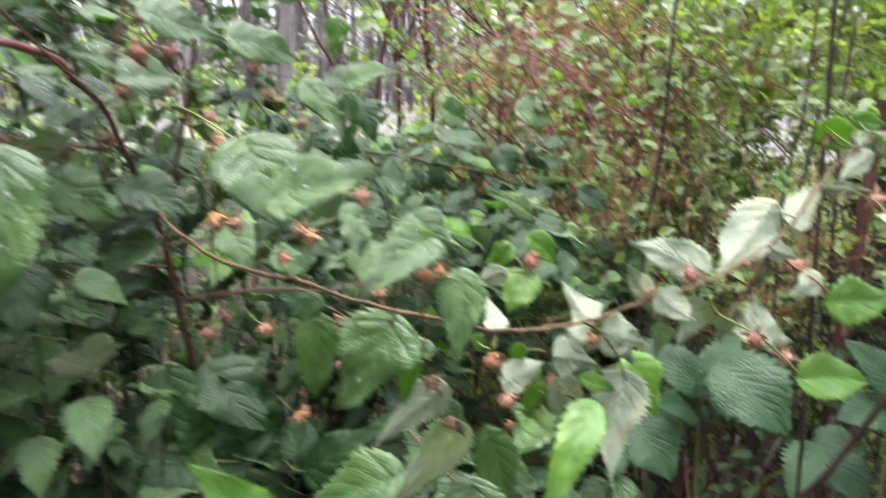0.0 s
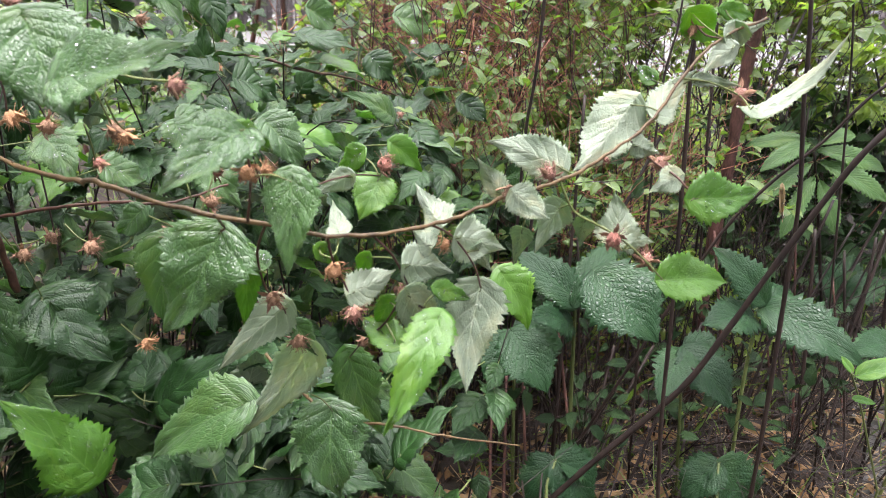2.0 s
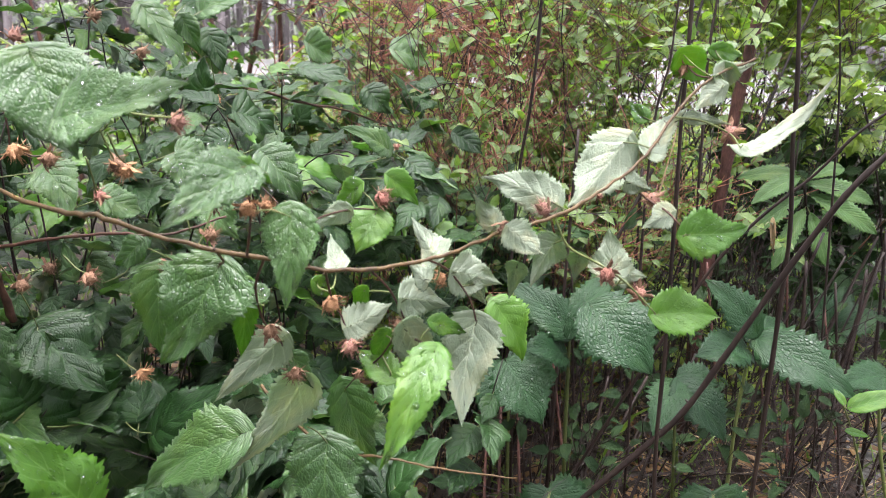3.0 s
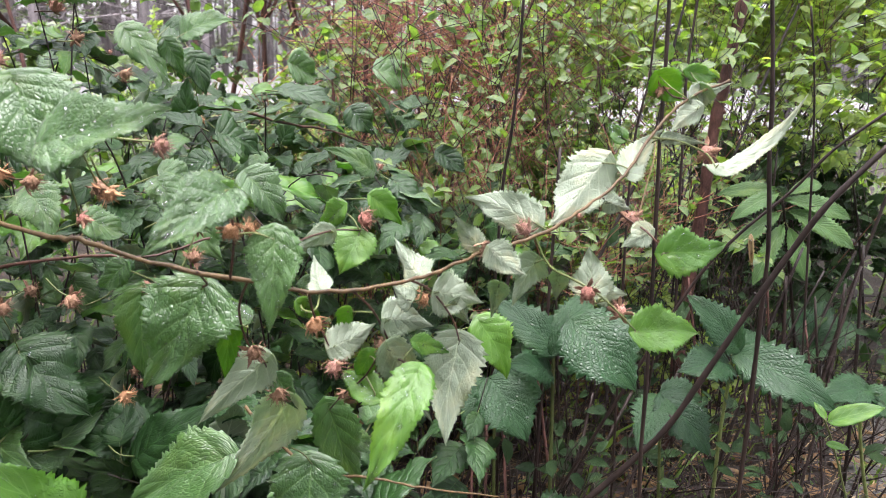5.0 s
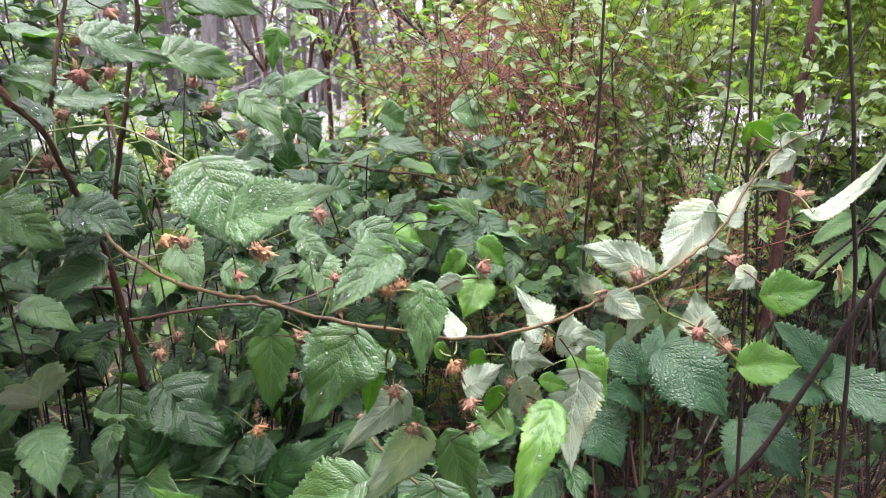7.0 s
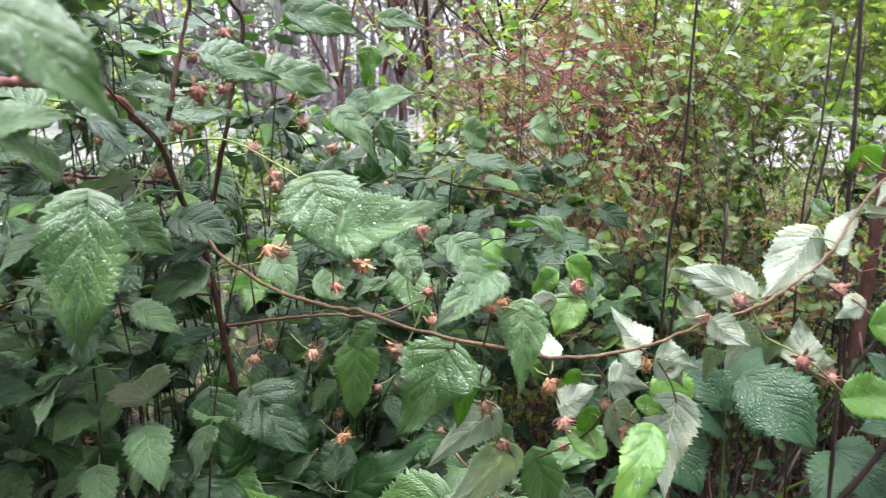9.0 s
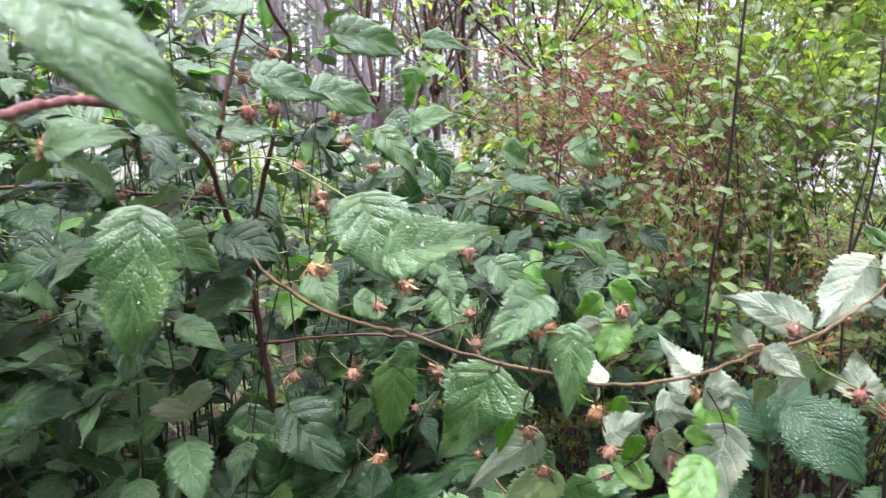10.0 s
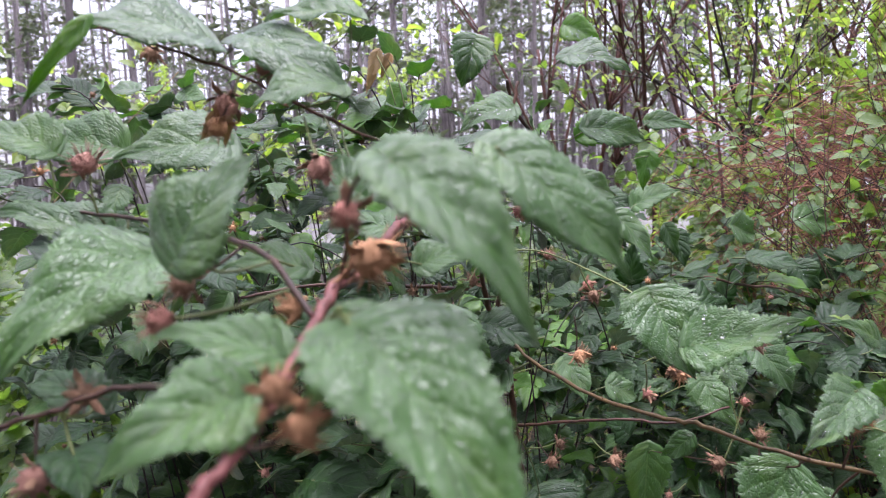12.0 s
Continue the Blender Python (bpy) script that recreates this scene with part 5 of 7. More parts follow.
leaf(cane_a, (0.026, 0.780, 0.649), (-0.060, 0.860, 0.488), 0.049, (0.30, 0.91, -0.07), '')
leaf(cane_a, (-0.041, 0.730, 0.784), (-0.082, 0.720, 0.691), 0.074, (-0.07, -0.99, 0.14), '')
leaf(cane_a, (-0.021, 0.740, 0.758), (-0.030, 0.760, 0.683), 0.031, (0.06, -0.96, -0.26), 'young')
leaf(cane_a, (-0.169, 1.030, 0.681), (-0.184, 1.050, 0.556), 0.066, (0.17, -0.97, -0.18), '')
leaf(cane_a, (0.315, 0.750, 0.894), (0.264, 0.710, 0.835), 0.053, (0.01, 0.82, -0.30), '')
leaf(cane_a, (0.335, 0.740, 0.882), (0.380, 0.780, 0.925), 0.032, (-0.08, 0.77, -0.30), '')
leaf(cane_a, (0.414, 0.790, 0.952), (0.474, 0.820, 0.961), 0.021, (-0.46, 0.87, -0.12), '')
leaf(cane_a, (0.432, 0.800, 0.960), (0.430, 0.820, 0.929), 0.026, (0.51, 0.73, 0.00), '')
leaf(cane_a, (0.424, 0.790, 0.941), (0.386, 0.770, 0.922), 0.024, (-0.28, 0.89, -0.30), '')
leaf(cane_a, (0.387, 0.810, 0.971), (0.426, 0.840, 0.941), 0.034, (0.24, -0.82, -0.51), 'young')
leaf(cane_a, (0.428, 0.830, 0.975), (0.476, 0.860, 0.968), 0.020, (0.53, -0.85, -0.02), 'young')
leaf(cane_a, (0.355, 0.690, 0.822), (0.424, 0.710, 0.814), 0.042, (0.29, -0.90, 0.31), 'young')
leaf(cane_a, (0.349, 0.710, 0.836), (0.314, 0.690, 0.829), 0.023, (-0.45, 0.86, -0.30), '')
leaf(cane_a, (0.341, 0.700, 0.744), (0.411, 0.720, 0.740), 0.045, (0.26, -0.80, 0.54), 'young')
leaf(cane_a, (0.299, 0.710, 0.778), (0.301, 0.720, 0.819), 0.038, (0.36, 0.90, -0.30), '')
leaf(cane_a, (0.307, 0.710, 0.777), (0.337, 0.720, 0.778), 0.023, (-0.30, 0.93, -0.29), '')
leaf(cane_a, (0.243, 0.700, 0.813), (0.225, 0.720, 0.767), 0.029, (0.42, 0.88, -0.10), '')
leaf(cane_a, (0.310, 0.720, 0.861), (0.337, 0.730, 0.851), 0.021, (-0.20, 0.92, -0.04), '')
leaf(cane_a, (0.380, 0.770, 0.913), (0.438, 0.790, 0.908), 0.014, (-0.25, 0.86, 0.00), '')
leaf(cane_a, (0.132, 0.680, 0.783), (0.117, 0.700, 0.791), 0.021, (0.61, 0.64, -0.30), '')
leaf(cane_a, (-0.088, 0.800, 0.862), (-0.071, 0.790, 0.833), 0.032, (0.31, -0.82, 0.47), '')
leaf(cane_a, (0.040, 0.700, 0.777), (0.058, 0.720, 0.754), 0.017, (0.73, -0.69, -0.03), 'young')
leaf(cane_a, (0.082, 0.700, 0.771), (0.072, 0.720, 0.744), 0.015, (-0.52, -0.77, -0.37), 'young')
leaf(cane_a, (0.102, 0.710, 0.726), (0.088, 0.730, 0.690), 0.021, (-0.59, -0.78, -0.21), 'young')
leaf(cane_a, (0.173, 0.700, 0.776), (0.192, 0.720, 0.747), 0.017, (-0.22, 0.87, 0.00), '')
leaf(cane_a, (0.211, 0.700, 0.791), (0.213, 0.730, 0.749), 0.020, (0.30, 0.77, 0.06), '')
leaf(cane_a, (0.265, 0.700, 0.801), (0.268, 0.720, 0.769), 0.018, (0.35, 0.78, 0.04), '')
leaf(cane_a, (0.137, 0.680, 0.748), (0.170, 0.700, 0.729), 0.018, (0.62, -0.72, 0.31), 'young')
leaf(cane_a, (-0.004, 0.720, 0.755), (-0.028, 0.740, 0.764), 0.022, (-0.20, -0.58, 0.79), '')
leaf(cane_a, (-0.072, 0.780, 0.751), (-0.054, 0.800, 0.715), 0.022, (0.70, -0.72, -0.06), 'young')
leaf(cane_a, (0.014, 0.770, 0.680), (0.034, 0.790, 0.633), 0.025, (0.58, -0.81, -0.11), '')
leaf(cane_a, (0.080, 0.860, 0.568), (0.120, 0.880, 0.526), 0.027, (0.64, -0.73, 0.26), '')
leaf(cane_a, (-0.124, 0.800, 0.783), (-0.150, 0.820, 0.749), 0.028, (-0.52, -0.85, -0.10), '')
leaf(cane_a, (0.079, 0.840, 0.831), (0.057, 0.860, 0.803), 0.026, (-0.70, -0.71, 0.07), 'young')
leaf(cane_a, (0.354, 0.800, 0.907), (0.343, 0.820, 0.921), 0.017, (-0.58, -0.66, 0.49), 'young')
leaf(cane_b, (0.118, 1.040, 0.839), (0.055, 1.000, 0.871), 0.034, (0.63, -0.65, 0.42), '')
leaf(cane_b, (0.273, 1.060, 0.620), (0.326, 1.060, 0.541), 0.065, (0.24, -0.96, 0.16), 'young')
leaf(cane_b, (-0.051, 0.860, 0.543), (-0.170, 0.900, 0.456), 0.086, (-0.59, -0.62, 0.52), '')
leaf(cane_b, (0.047, 0.800, 0.569), (0.038, 0.780, 0.473), 0.083, (-0.05, -0.98, 0.21), '')
leaf(cane_b, (-0.284, 1.050, 0.478), (-0.313, 1.030, 0.601), 0.105, (0.66, -0.75, 0.03), 'darker')
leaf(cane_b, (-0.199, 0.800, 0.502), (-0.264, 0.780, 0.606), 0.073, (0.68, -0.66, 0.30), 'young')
leaf(cane_b, (-0.186, 1.060, 0.477), (-0.280, 1.050, 0.446), 0.083, (-0.18, -0.61, 0.77), 'darker')
leaf(cane_b, (-0.182, 0.990, 0.472), (-0.068, 0.960, 0.550), 0.071, (-0.54, -0.63, 0.55), 'darker')
leaf(cane_b, (-0.335, 1.000, 0.514), (-0.361, 0.980, 0.600), 0.072, (0.75, -0.66, 0.07), 'darker')
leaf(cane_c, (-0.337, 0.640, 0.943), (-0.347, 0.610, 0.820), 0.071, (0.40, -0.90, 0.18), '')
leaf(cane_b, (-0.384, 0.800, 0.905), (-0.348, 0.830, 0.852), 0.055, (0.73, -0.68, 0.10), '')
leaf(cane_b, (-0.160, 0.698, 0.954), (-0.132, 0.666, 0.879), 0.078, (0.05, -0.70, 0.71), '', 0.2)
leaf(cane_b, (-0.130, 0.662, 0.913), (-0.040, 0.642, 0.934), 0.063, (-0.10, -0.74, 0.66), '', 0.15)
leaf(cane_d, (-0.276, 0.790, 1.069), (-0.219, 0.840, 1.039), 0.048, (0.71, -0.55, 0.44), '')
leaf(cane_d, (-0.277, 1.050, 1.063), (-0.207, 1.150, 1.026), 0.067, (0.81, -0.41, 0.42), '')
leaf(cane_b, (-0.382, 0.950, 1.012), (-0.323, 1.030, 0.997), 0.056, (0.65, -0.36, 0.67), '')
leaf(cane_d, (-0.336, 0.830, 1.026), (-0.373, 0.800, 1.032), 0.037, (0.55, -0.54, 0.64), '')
leaf(cane_b, (-0.375, 0.900, 0.993), (-0.412, 0.860, 0.981), 0.046, (0.32, -0.54, 0.78), 'darker')
leaf(cane_b, (-0.369, 0.920, 0.882), (-0.293, 0.920, 0.854), 0.063, (0.24, -0.72, 0.65), 'darker')
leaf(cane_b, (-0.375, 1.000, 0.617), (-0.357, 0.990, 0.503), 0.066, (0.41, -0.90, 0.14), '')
leaf(cane_b, (-0.326, 1.040, 0.603), (-0.254, 1.000, 0.513), 0.108, (0.33, -0.73, 0.60), 'darker')
leaf(cane_b, (-0.571, 1.180, 0.659), (-0.487, 1.220, 0.576), 0.095, (0.72, -0.48, 0.50), 'darker')
leaf(cane_b, (-0.578, 1.200, 0.587), (-0.482, 1.220, 0.529), 0.078, (0.52, -0.52, 0.68), 'darker')
leaf(cane_b, (-0.714, 1.100, 0.674), (-0.660, 1.080, 0.571), 0.106, (0.56, -0.71, 0.43), 'darker')
leaf(cane_b, (-0.638, 1.100, 0.638), (-0.579, 1.080, 0.535), 0.110, (0.54, -0.72, 0.45), 'darker')
leaf(cane_b, (-0.639, 1.100, 0.525), (-0.692, 1.000, 0.482), 0.090, (0.42, -0.53, 0.73), 'darker')
leaf(cane_b, (-0.680, 1.200, 0.435), (-0.552, 1.200, 0.405), 0.121, (0.19, -0.52, 0.83), 'darker')
leaf(cane_b, (-0.056, 1.300, 0.802), (-0.091, 1.360, 0.768), 0.071, (-0.87, -0.27, 0.42), '')
leaf(cane_b, (-0.124, 0.980, 0.844), (-0.086, 1.000, 0.823), 0.044, (0.61, -0.52, 0.60), '')
leaf(cane_b, (-0.279, 1.000, 0.815), (-0.238, 0.980, 0.766), 0.055, (0.29, -0.78, 0.55), '')
leaf(cane_b, (-0.218, 1.000, 0.784), (-0.183, 1.020, 0.751), 0.048, (0.72, -0.54, 0.43), '')
leaf(cane_b, (-0.098, 0.980, 0.798), (-0.071, 0.960, 0.735), 0.060, (0.19, -0.91, 0.37), '')
leaf(cane_b, (-0.198, 1.060, 0.693), (-0.233, 1.050, 0.730), 0.047, (0.62, -0.67, 0.40), 'darker')
leaf(cane_c, (-0.240, 0.235, 1.068), (-0.191, 0.230, 1.011), 0.035, (0.52, -0.69, 0.51), '', 0.95)
leaf(cane_c, (-0.222, 0.326, 1.074), (-0.171, 0.335, 1.010), 0.040, (0.60, -0.71, 0.37), '', 0.95)
leaf(cane_c, (-0.250, 0.225, 1.014), (-0.188, 0.195, 0.944), 0.050, (0.42, -0.66, 0.62), '', 0.95)
leaf(cane_c, (-0.251, 0.240, 1.016), (-0.270, 0.230, 0.983), 0.025, (-0.03, -0.95, 0.30), '', 0.95)
leaf(cane_l, (-0.362, 0.285, 1.034), (-0.329, 0.307, 1.075), 0.051, (-0.05, -0.86, 0.50), '', 0.95)
leaf(cane_m, (-0.289, 0.220, 0.993), (-0.323, 0.185, 0.978), 0.032, (0.35, -0.64, 0.69), '', 0.95)
leaf(cane_c, (-0.295, 0.260, 0.995), (-0.346, 0.245, 1.006), 0.030, (0.32, -0.46, 0.83), '', 0.95)
leaf(cane_l, (-0.418, 0.340, 1.031), (-0.467, 0.280, 0.982), 0.068, (0.23, -0.72, 0.65), '', 0.95)
leaf(cane_l, (-0.468, 0.500, 1.101), (-0.536, 0.460, 1.085), 0.068, (0.26, -0.71, 0.66), '', 0.95)
leaf(cane_k, (-0.422, 0.420, 1.158), (-0.483, 0.360, 1.158), 0.078, (0.41, -0.41, 0.82), '', 0.95)
leaf(cane_k, (-0.348, 0.480, 1.178), (-0.408, 0.460, 1.173), 0.042, (0.12, -0.57, 0.81), '', 0.95)
leaf(cane_l, (-0.523, 0.440, 1.028), (-0.614, 0.420, 1.056), 0.043, (0.36, -0.52, 0.78), '', 0.95)
leaf(cane_l, (-0.593, 0.460, 1.103), (-0.645, 0.450, 1.116), 0.044, (0.31, -0.58, 0.76), '', 0.95)
leaf(cane_e, (-0.362, 0.900, 1.241), (-0.375, 0.900, 1.182), 0.049, (0.15, -0.99, -0.03), '', 0.95)
leaf(cane_e, (-0.308, 0.850, 1.149), (-0.372, 0.830, 1.129), 0.052, (0.04, -0.77, 0.64), '', 0.95)
leaf(cane_e, (-0.257, 0.950, 1.222), (-0.178, 0.950, 1.190), 0.054, (0.28, -0.68, 0.68), '', 0.95)
leaf(cane_e, (-0.261, 1.000, 1.267), (-0.210, 1.000, 1.240), 0.039, (0.06, -0.99, 0.11), 'young', 0.95)
leaf(cane_k, (-0.456, 0.350, 1.159), (-0.497, 0.340, 1.115), 0.011, (0.43, -0.88, -0.21), 'young', 0.95)
leaf(cane_k, (-0.419, 0.460, 1.170), (-0.332, 0.425, 1.104), 0.048, (0.24, -0.69, 0.68), '', 0.95)
leaf(cane_k, (-0.340, 0.430, 1.125), (-0.387, 0.400, 1.114), 0.042, (0.18, -0.58, 0.79), '', 0.95)
leaf(cane_k, (-0.319, 0.400, 1.059), (-0.356, 0.420, 1.074), 0.035, (-0.05, -0.66, 0.75), '', 0.95)
leaf(cane_k, (-0.335, 0.450, 1.059), (-0.300, 0.430, 1.046), 0.031, (-0.03, -0.59, 0.81), '', 0.95)
leaf(cane_c, (-0.313, 0.480, 1.007), (-0.270, 0.500, 1.012), 0.031, (0.21, -0.64, 0.74), '', 0.95)
leaf(cane_l, (-0.366, 0.420, 1.013), (-0.413, 0.400, 1.018), 0.031, (0.31, -0.53, 0.79), '', 0.95)
leaf(cane_l, (-0.495, 0.400, 1.009), (-0.576, 0.420, 1.035), 0.047, (0.12, -0.58, 0.81), 'darker', 0.95)
leaf(cane_m, (-0.440, 0.320, 0.953), (-0.504, 0.340, 0.958), 0.028, (-0.09, -0.51, 0.86), 'darker', 0.95)
leaf(cane_m, (-0.422, 0.280, 0.944), (-0.396, 0.260, 0.928), 0.031, (0.28, -0.36, 0.89), 'darker', 0.95)
leaf(cane_f, (-0.571, 0.500, 1.105), (-0.669, 0.520, 1.107), 0.056, (-0.15, -0.80, 0.58), '', 0.95)
leaf(cane_f, (-0.697, 0.600, 1.028), (-0.626, 0.620, 1.036), 0.045, (0.14, -0.74, 0.66), 'darker', 0.95)
leaf(cane_f, (-0.460, 0.800, 0.944), (-0.504, 0.780, 0.934), 0.045, (0.18, -0.71, 0.68), 'darker')
leaf(cane_f, (-0.419, 0.720, 1.020), (-0.480, 0.740, 1.026), 0.054, (-0.13, -0.60, 0.79), '')
leaf(cane_f, (-0.402, 0.780, 1.009), (-0.371, 0.800, 0.997), 0.036, (0.56, -0.43, 0.71), '')
leaf(cane_f, (-0.500, 0.800, 0.973), (-0.444, 0.820, 0.966), 0.046, (0.29, -0.52, 0.80), 'darker')
leaf(cane_f, (-0.422, 0.850, 0.957), (-0.374, 0.860, 0.969), 0.047, (-0.06, -0.64, 0.77), 'darker')
leaf(cane_f, (-0.540, 0.850, 0.880), (-0.588, 0.830, 0.870), 0.048, (0.17, -0.73, 0.66), 'darker')
leaf(cane_f, (-0.552, 0.900, 0.857), (-0.556, 0.920, 0.787), 0.067, (0.60, -0.76, -0.26), 'darker')
leaf(cane_e, (-0.259, 1.700, 1.026), (-0.194, 1.680, 0.995), 0.069, (-0.00, -0.84, 0.54), 'darker')
leaf(cane_e, (-0.212, 1.200, 1.004), (-0.148, 1.200, 0.931), 0.051, (0.44, -0.81, 0.38), '')
leaf(cane_e, (-0.188, 1.500, 1.010), (-0.099, 1.500, 1.032), 0.066, (-0.16, -0.72, 0.67), '')
leaf(cane_e, (-0.237, 1.000, 1.131), (-0.163, 1.100, 1.111), 0.055, (0.79, -0.53, 0.31), '')
leaf(cane_e, (-0.248, 1.050, 1.122), (-0.194, 1.100, 1.157), 0.048, (0.50, -0.79, 0.36), 'young')
leaf(cane_e, (-0.157, 1.200, 1.099), (-0.175, 1.200, 1.043), 0.039, (0.05, -1.00, -0.02), 'young')
leaf(cane_e, (-0.156, 1.400, 1.166), (-0.074, 1.400, 1.146), 0.039, (0.09, -0.93, 0.37), '')
leaf(cane_g, (-0.005, 1.500, 0.964), (0.038, 1.550, 0.928), 0.070, (0.80, -0.58, 0.17), '')
leaf(cane_g, (0.177, 1.900, 0.951), (0.278, 1.950, 0.914), 0.090, (0.53, -0.70, 0.49), '')
leaf(cane_g, (0.223, 1.800, 0.874), (0.219, 1.800, 0.785), 0.065, (-0.11, -0.99, 0.01), 'darker')
leaf(cane_g, (0.106, 1.500, 0.883), (0.143, 1.500, 0.833), 0.058, (0.15, -0.98, 0.11), 'darker')
leaf(cane_g, (-0.091, 1.200, 0.865), (-0.041, 1.250, 0.836), 0.070, (0.75, -0.48, 0.46), 'darker')
leaf(cane_g, (-0.092, 1.100, 0.842), (-0.129, 1.100, 0.823), 0.038, (-0.30, -0.77, 0.57), 'darker')
leaf(cane_g, (-0.138, 1.100, 0.990), (-0.121, 1.120, 0.946), 0.032, (0.53, -0.83, -0.17), '')
leaf(cane_g, (-0.123, 1.200, 0.971), (-0.103, 1.200, 0.919), 0.041, (0.18, -0.98, 0.07), 'darker')
leaf(cane_g, (-0.031, 1.000, 0.836), (0.011, 1.000, 0.778), 0.059, (0.44, -0.84, 0.32), '')
leaf(cane_g, (0.114, 0.950, 0.820), (0.153, 0.980, 0.783), 0.035, (0.62, -0.79, 0.03), 'young')
leaf(cane_k, (-0.453, 0.800, 1.218), (-0.468, 0.800, 1.171), 0.017, (0.31, -0.94, -0.10), 'dried')
leaf(cane_k, (-0.446, 0.820, 1.216), (-0.460, 0.820, 1.191), 0.013, (0.25, -0.96, -0.14), 'dried')
leaf(cane_k, (-0.421, 0.420, 1.113), (-0.433, 0.420, 1.096), 0.012, (0.38, -0.88, -0.27), 'dried')
leaf(cane_k, (-0.415, 0.420, 1.111), (-0.424, 0.430, 1.092), 0.008, (0.39, -0.73, -0.56), 'dried')
leaf(cane_a, (0.620, 0.980, 0.763), (0.628, 0.980, 0.715), 0.008, (-0.51, -0.86, -0.07), 'dried')
leaf(cane_g, (0.273, 1.500, 0.804), (0.330, 1.500, 0.767), 0.049, (0.25, -0.89, 0.39), 'darker')
flower_head(cane_a, (0.231, 0.700, 0.840), 0.0211, 'pink')
flower_head(cane_a, (0.195, 0.680, 0.828), 0.0235, 'brown')
flower_head(cane_a, (0.284, 0.680, 0.789), 0.0223, 'red')
flower_head(cane_a, (0.328, 0.710, 0.761), 0.0227, 'pink')
flower_head(cane_a, (0.054, 0.685, 0.763), 0.0225, 'gold')
flower_head(cane_a, (0.069, 0.690, 0.724), 0.0234, 'pink')
flower_head(cane_a, (0.100, 0.820, 0.822), 0.0260, 'red')
flower_head(cane_a, (0.344, 0.740, 0.841), 0.0230, 'pink')
flower_head(cane_a, (0.112, 0.700, 0.737), 0.0195, 'brown')
flower_head(cane_a, (0.128, 0.700, 0.712), 0.0220, 'pink')
flower_head(cane_a, (0.144, 0.690, 0.783), 0.0179, 'gold')
flower_head(cane_a, (-0.002, 0.740, 0.717), 0.0227, 'brown')
flower_head(cane_a, (0.016, 0.770, 0.661), 0.0244, 'brown')
flower_head(cane_a, (0.078, 0.740, 0.673), 0.0153, 'brown')
flower_head(cane_a, (-0.005, 0.650, 0.851), 0.0201, 'gold')
flower_head(cane_a, (0.007, 0.660, 0.850), 0.0168, 'gold')
flower_head(cane_a, (-0.095, 0.800, 0.757), 0.0262, 'brown')
flower_head(cane_a, (-0.057, 0.780, 0.795), 0.0207, 'brown')
flower_head(cane_a, (-0.063, 0.850, 0.808), 0.0189, 'red')
flower_head(cane_a, (0.437, 0.790, 0.897), 0.0257, 'pink')
flower_head(cane_a, (0.394, 0.820, 0.956), 0.0210, 'brown')
flower_head(cane_a, (0.280, 0.705, 0.851), 0.0086, 'red')
flower_head(cane_b, (-0.066, 0.720, 0.904), 0.0218, 'pink')
flower_head(cane_b, (-0.138, 0.800, 0.855), 0.0249, 'brown')
flower_head(cane_b, (-0.166, 0.830, 0.820), 0.0191, 'red')
flower_head(cane_b, (-0.241, 0.840, 0.860), 0.0258, 'gold')
flower_head(cane_b, (-0.290, 0.930, 0.697), 0.0251, 'brown')
flower_head(cane_b, (-0.208, 0.900, 0.715), 0.0271, 'brown')
flower_head(cane_b, (-0.220, 0.800, 0.936), 0.0225, 'brown')
flower_head(cane_b, (-0.227, 0.820, 0.945), 0.0203, 'red')
flower_head(cane_b, (-0.251, 0.940, 0.836), 0.0288, 'brown')
flower_head(cane_b, (-0.342, 0.920, 0.806), 0.0237, 'pink')
flower_head(cane_b, (-0.132, 0.800, 0.851), 0.0256, 'gold')
flower_head(cane_d, (-0.299, 0.810, 1.031), 0.0289, 'red')
flower_head(cane_d, (-0.281, 0.840, 1.035), 0.0205, 'pink')
flower_head(cane_d, (-0.294, 0.900, 1.098), 0.0231, 'red')
flower_head(cane_d, (-0.318, 0.860, 1.069), 0.0194, 'brown')
flower_head(cane_b, (-0.295, 1.000, 0.961), 0.0233, 'pink')
flower_head(cane_b, (-0.336, 0.850, 0.993), 0.0210, 'brown')
flower_head(cane_b, (-0.258, 1.150, 0.988), 0.0230, 'brown')
flower_head(cane_b, (-0.263, 1.100, 1.024), 0.0254, 'pink')
flower_head(cane_b, (-0.379, 0.900, 0.940), 0.0271, 'brown')
flower_head(cane_b, (-0.619, 1.100, 0.496), 0.0363, 'gold')
flower_head(cane_b, (-0.613, 0.980, 0.790), 0.0307, 'brown')
flower_head(cane_b, (-0.288, 1.000, 0.695), 0.0228, 'brown')
flower_head(cane_b, (-0.192, 1.000, 0.553), 0.0270, 'gold')
flower_head(cane_c, (-0.270, 0.264, 1.051), 0.0192, 'red')
flower_head(cane_c, (-0.278, 0.306, 1.030), 0.0310, 'gold')
flower_head(cane_c, (-0.263, 0.330, 1.047), 0.0183, 'red')
flower_head(cane_l, (-0.360, 0.270, 1.008), 0.0222, 'red')
flower_head(cane_k, (-0.417, 0.422, 1.118), 0.0278, 'pink')
flower_head(cane_k, (-0.402, 0.450, 1.144), 0.0216, 'pink')
flower_head(cane_k, (-0.339, 0.389, 1.074), 0.0232, 'pink')
flower_head(cane_l, (-0.527, 0.420, 1.087), 0.0297, 'pink')
flower_head(cane_c, (-0.274, 0.210, 0.998), 0.0177, 'gold')
flower_head(cane_c, (-0.262, 0.203, 0.989), 0.0178, 'gold')
flower_head(cane_c, (-0.319, 0.310, 1.007), 0.0183, 'gold')
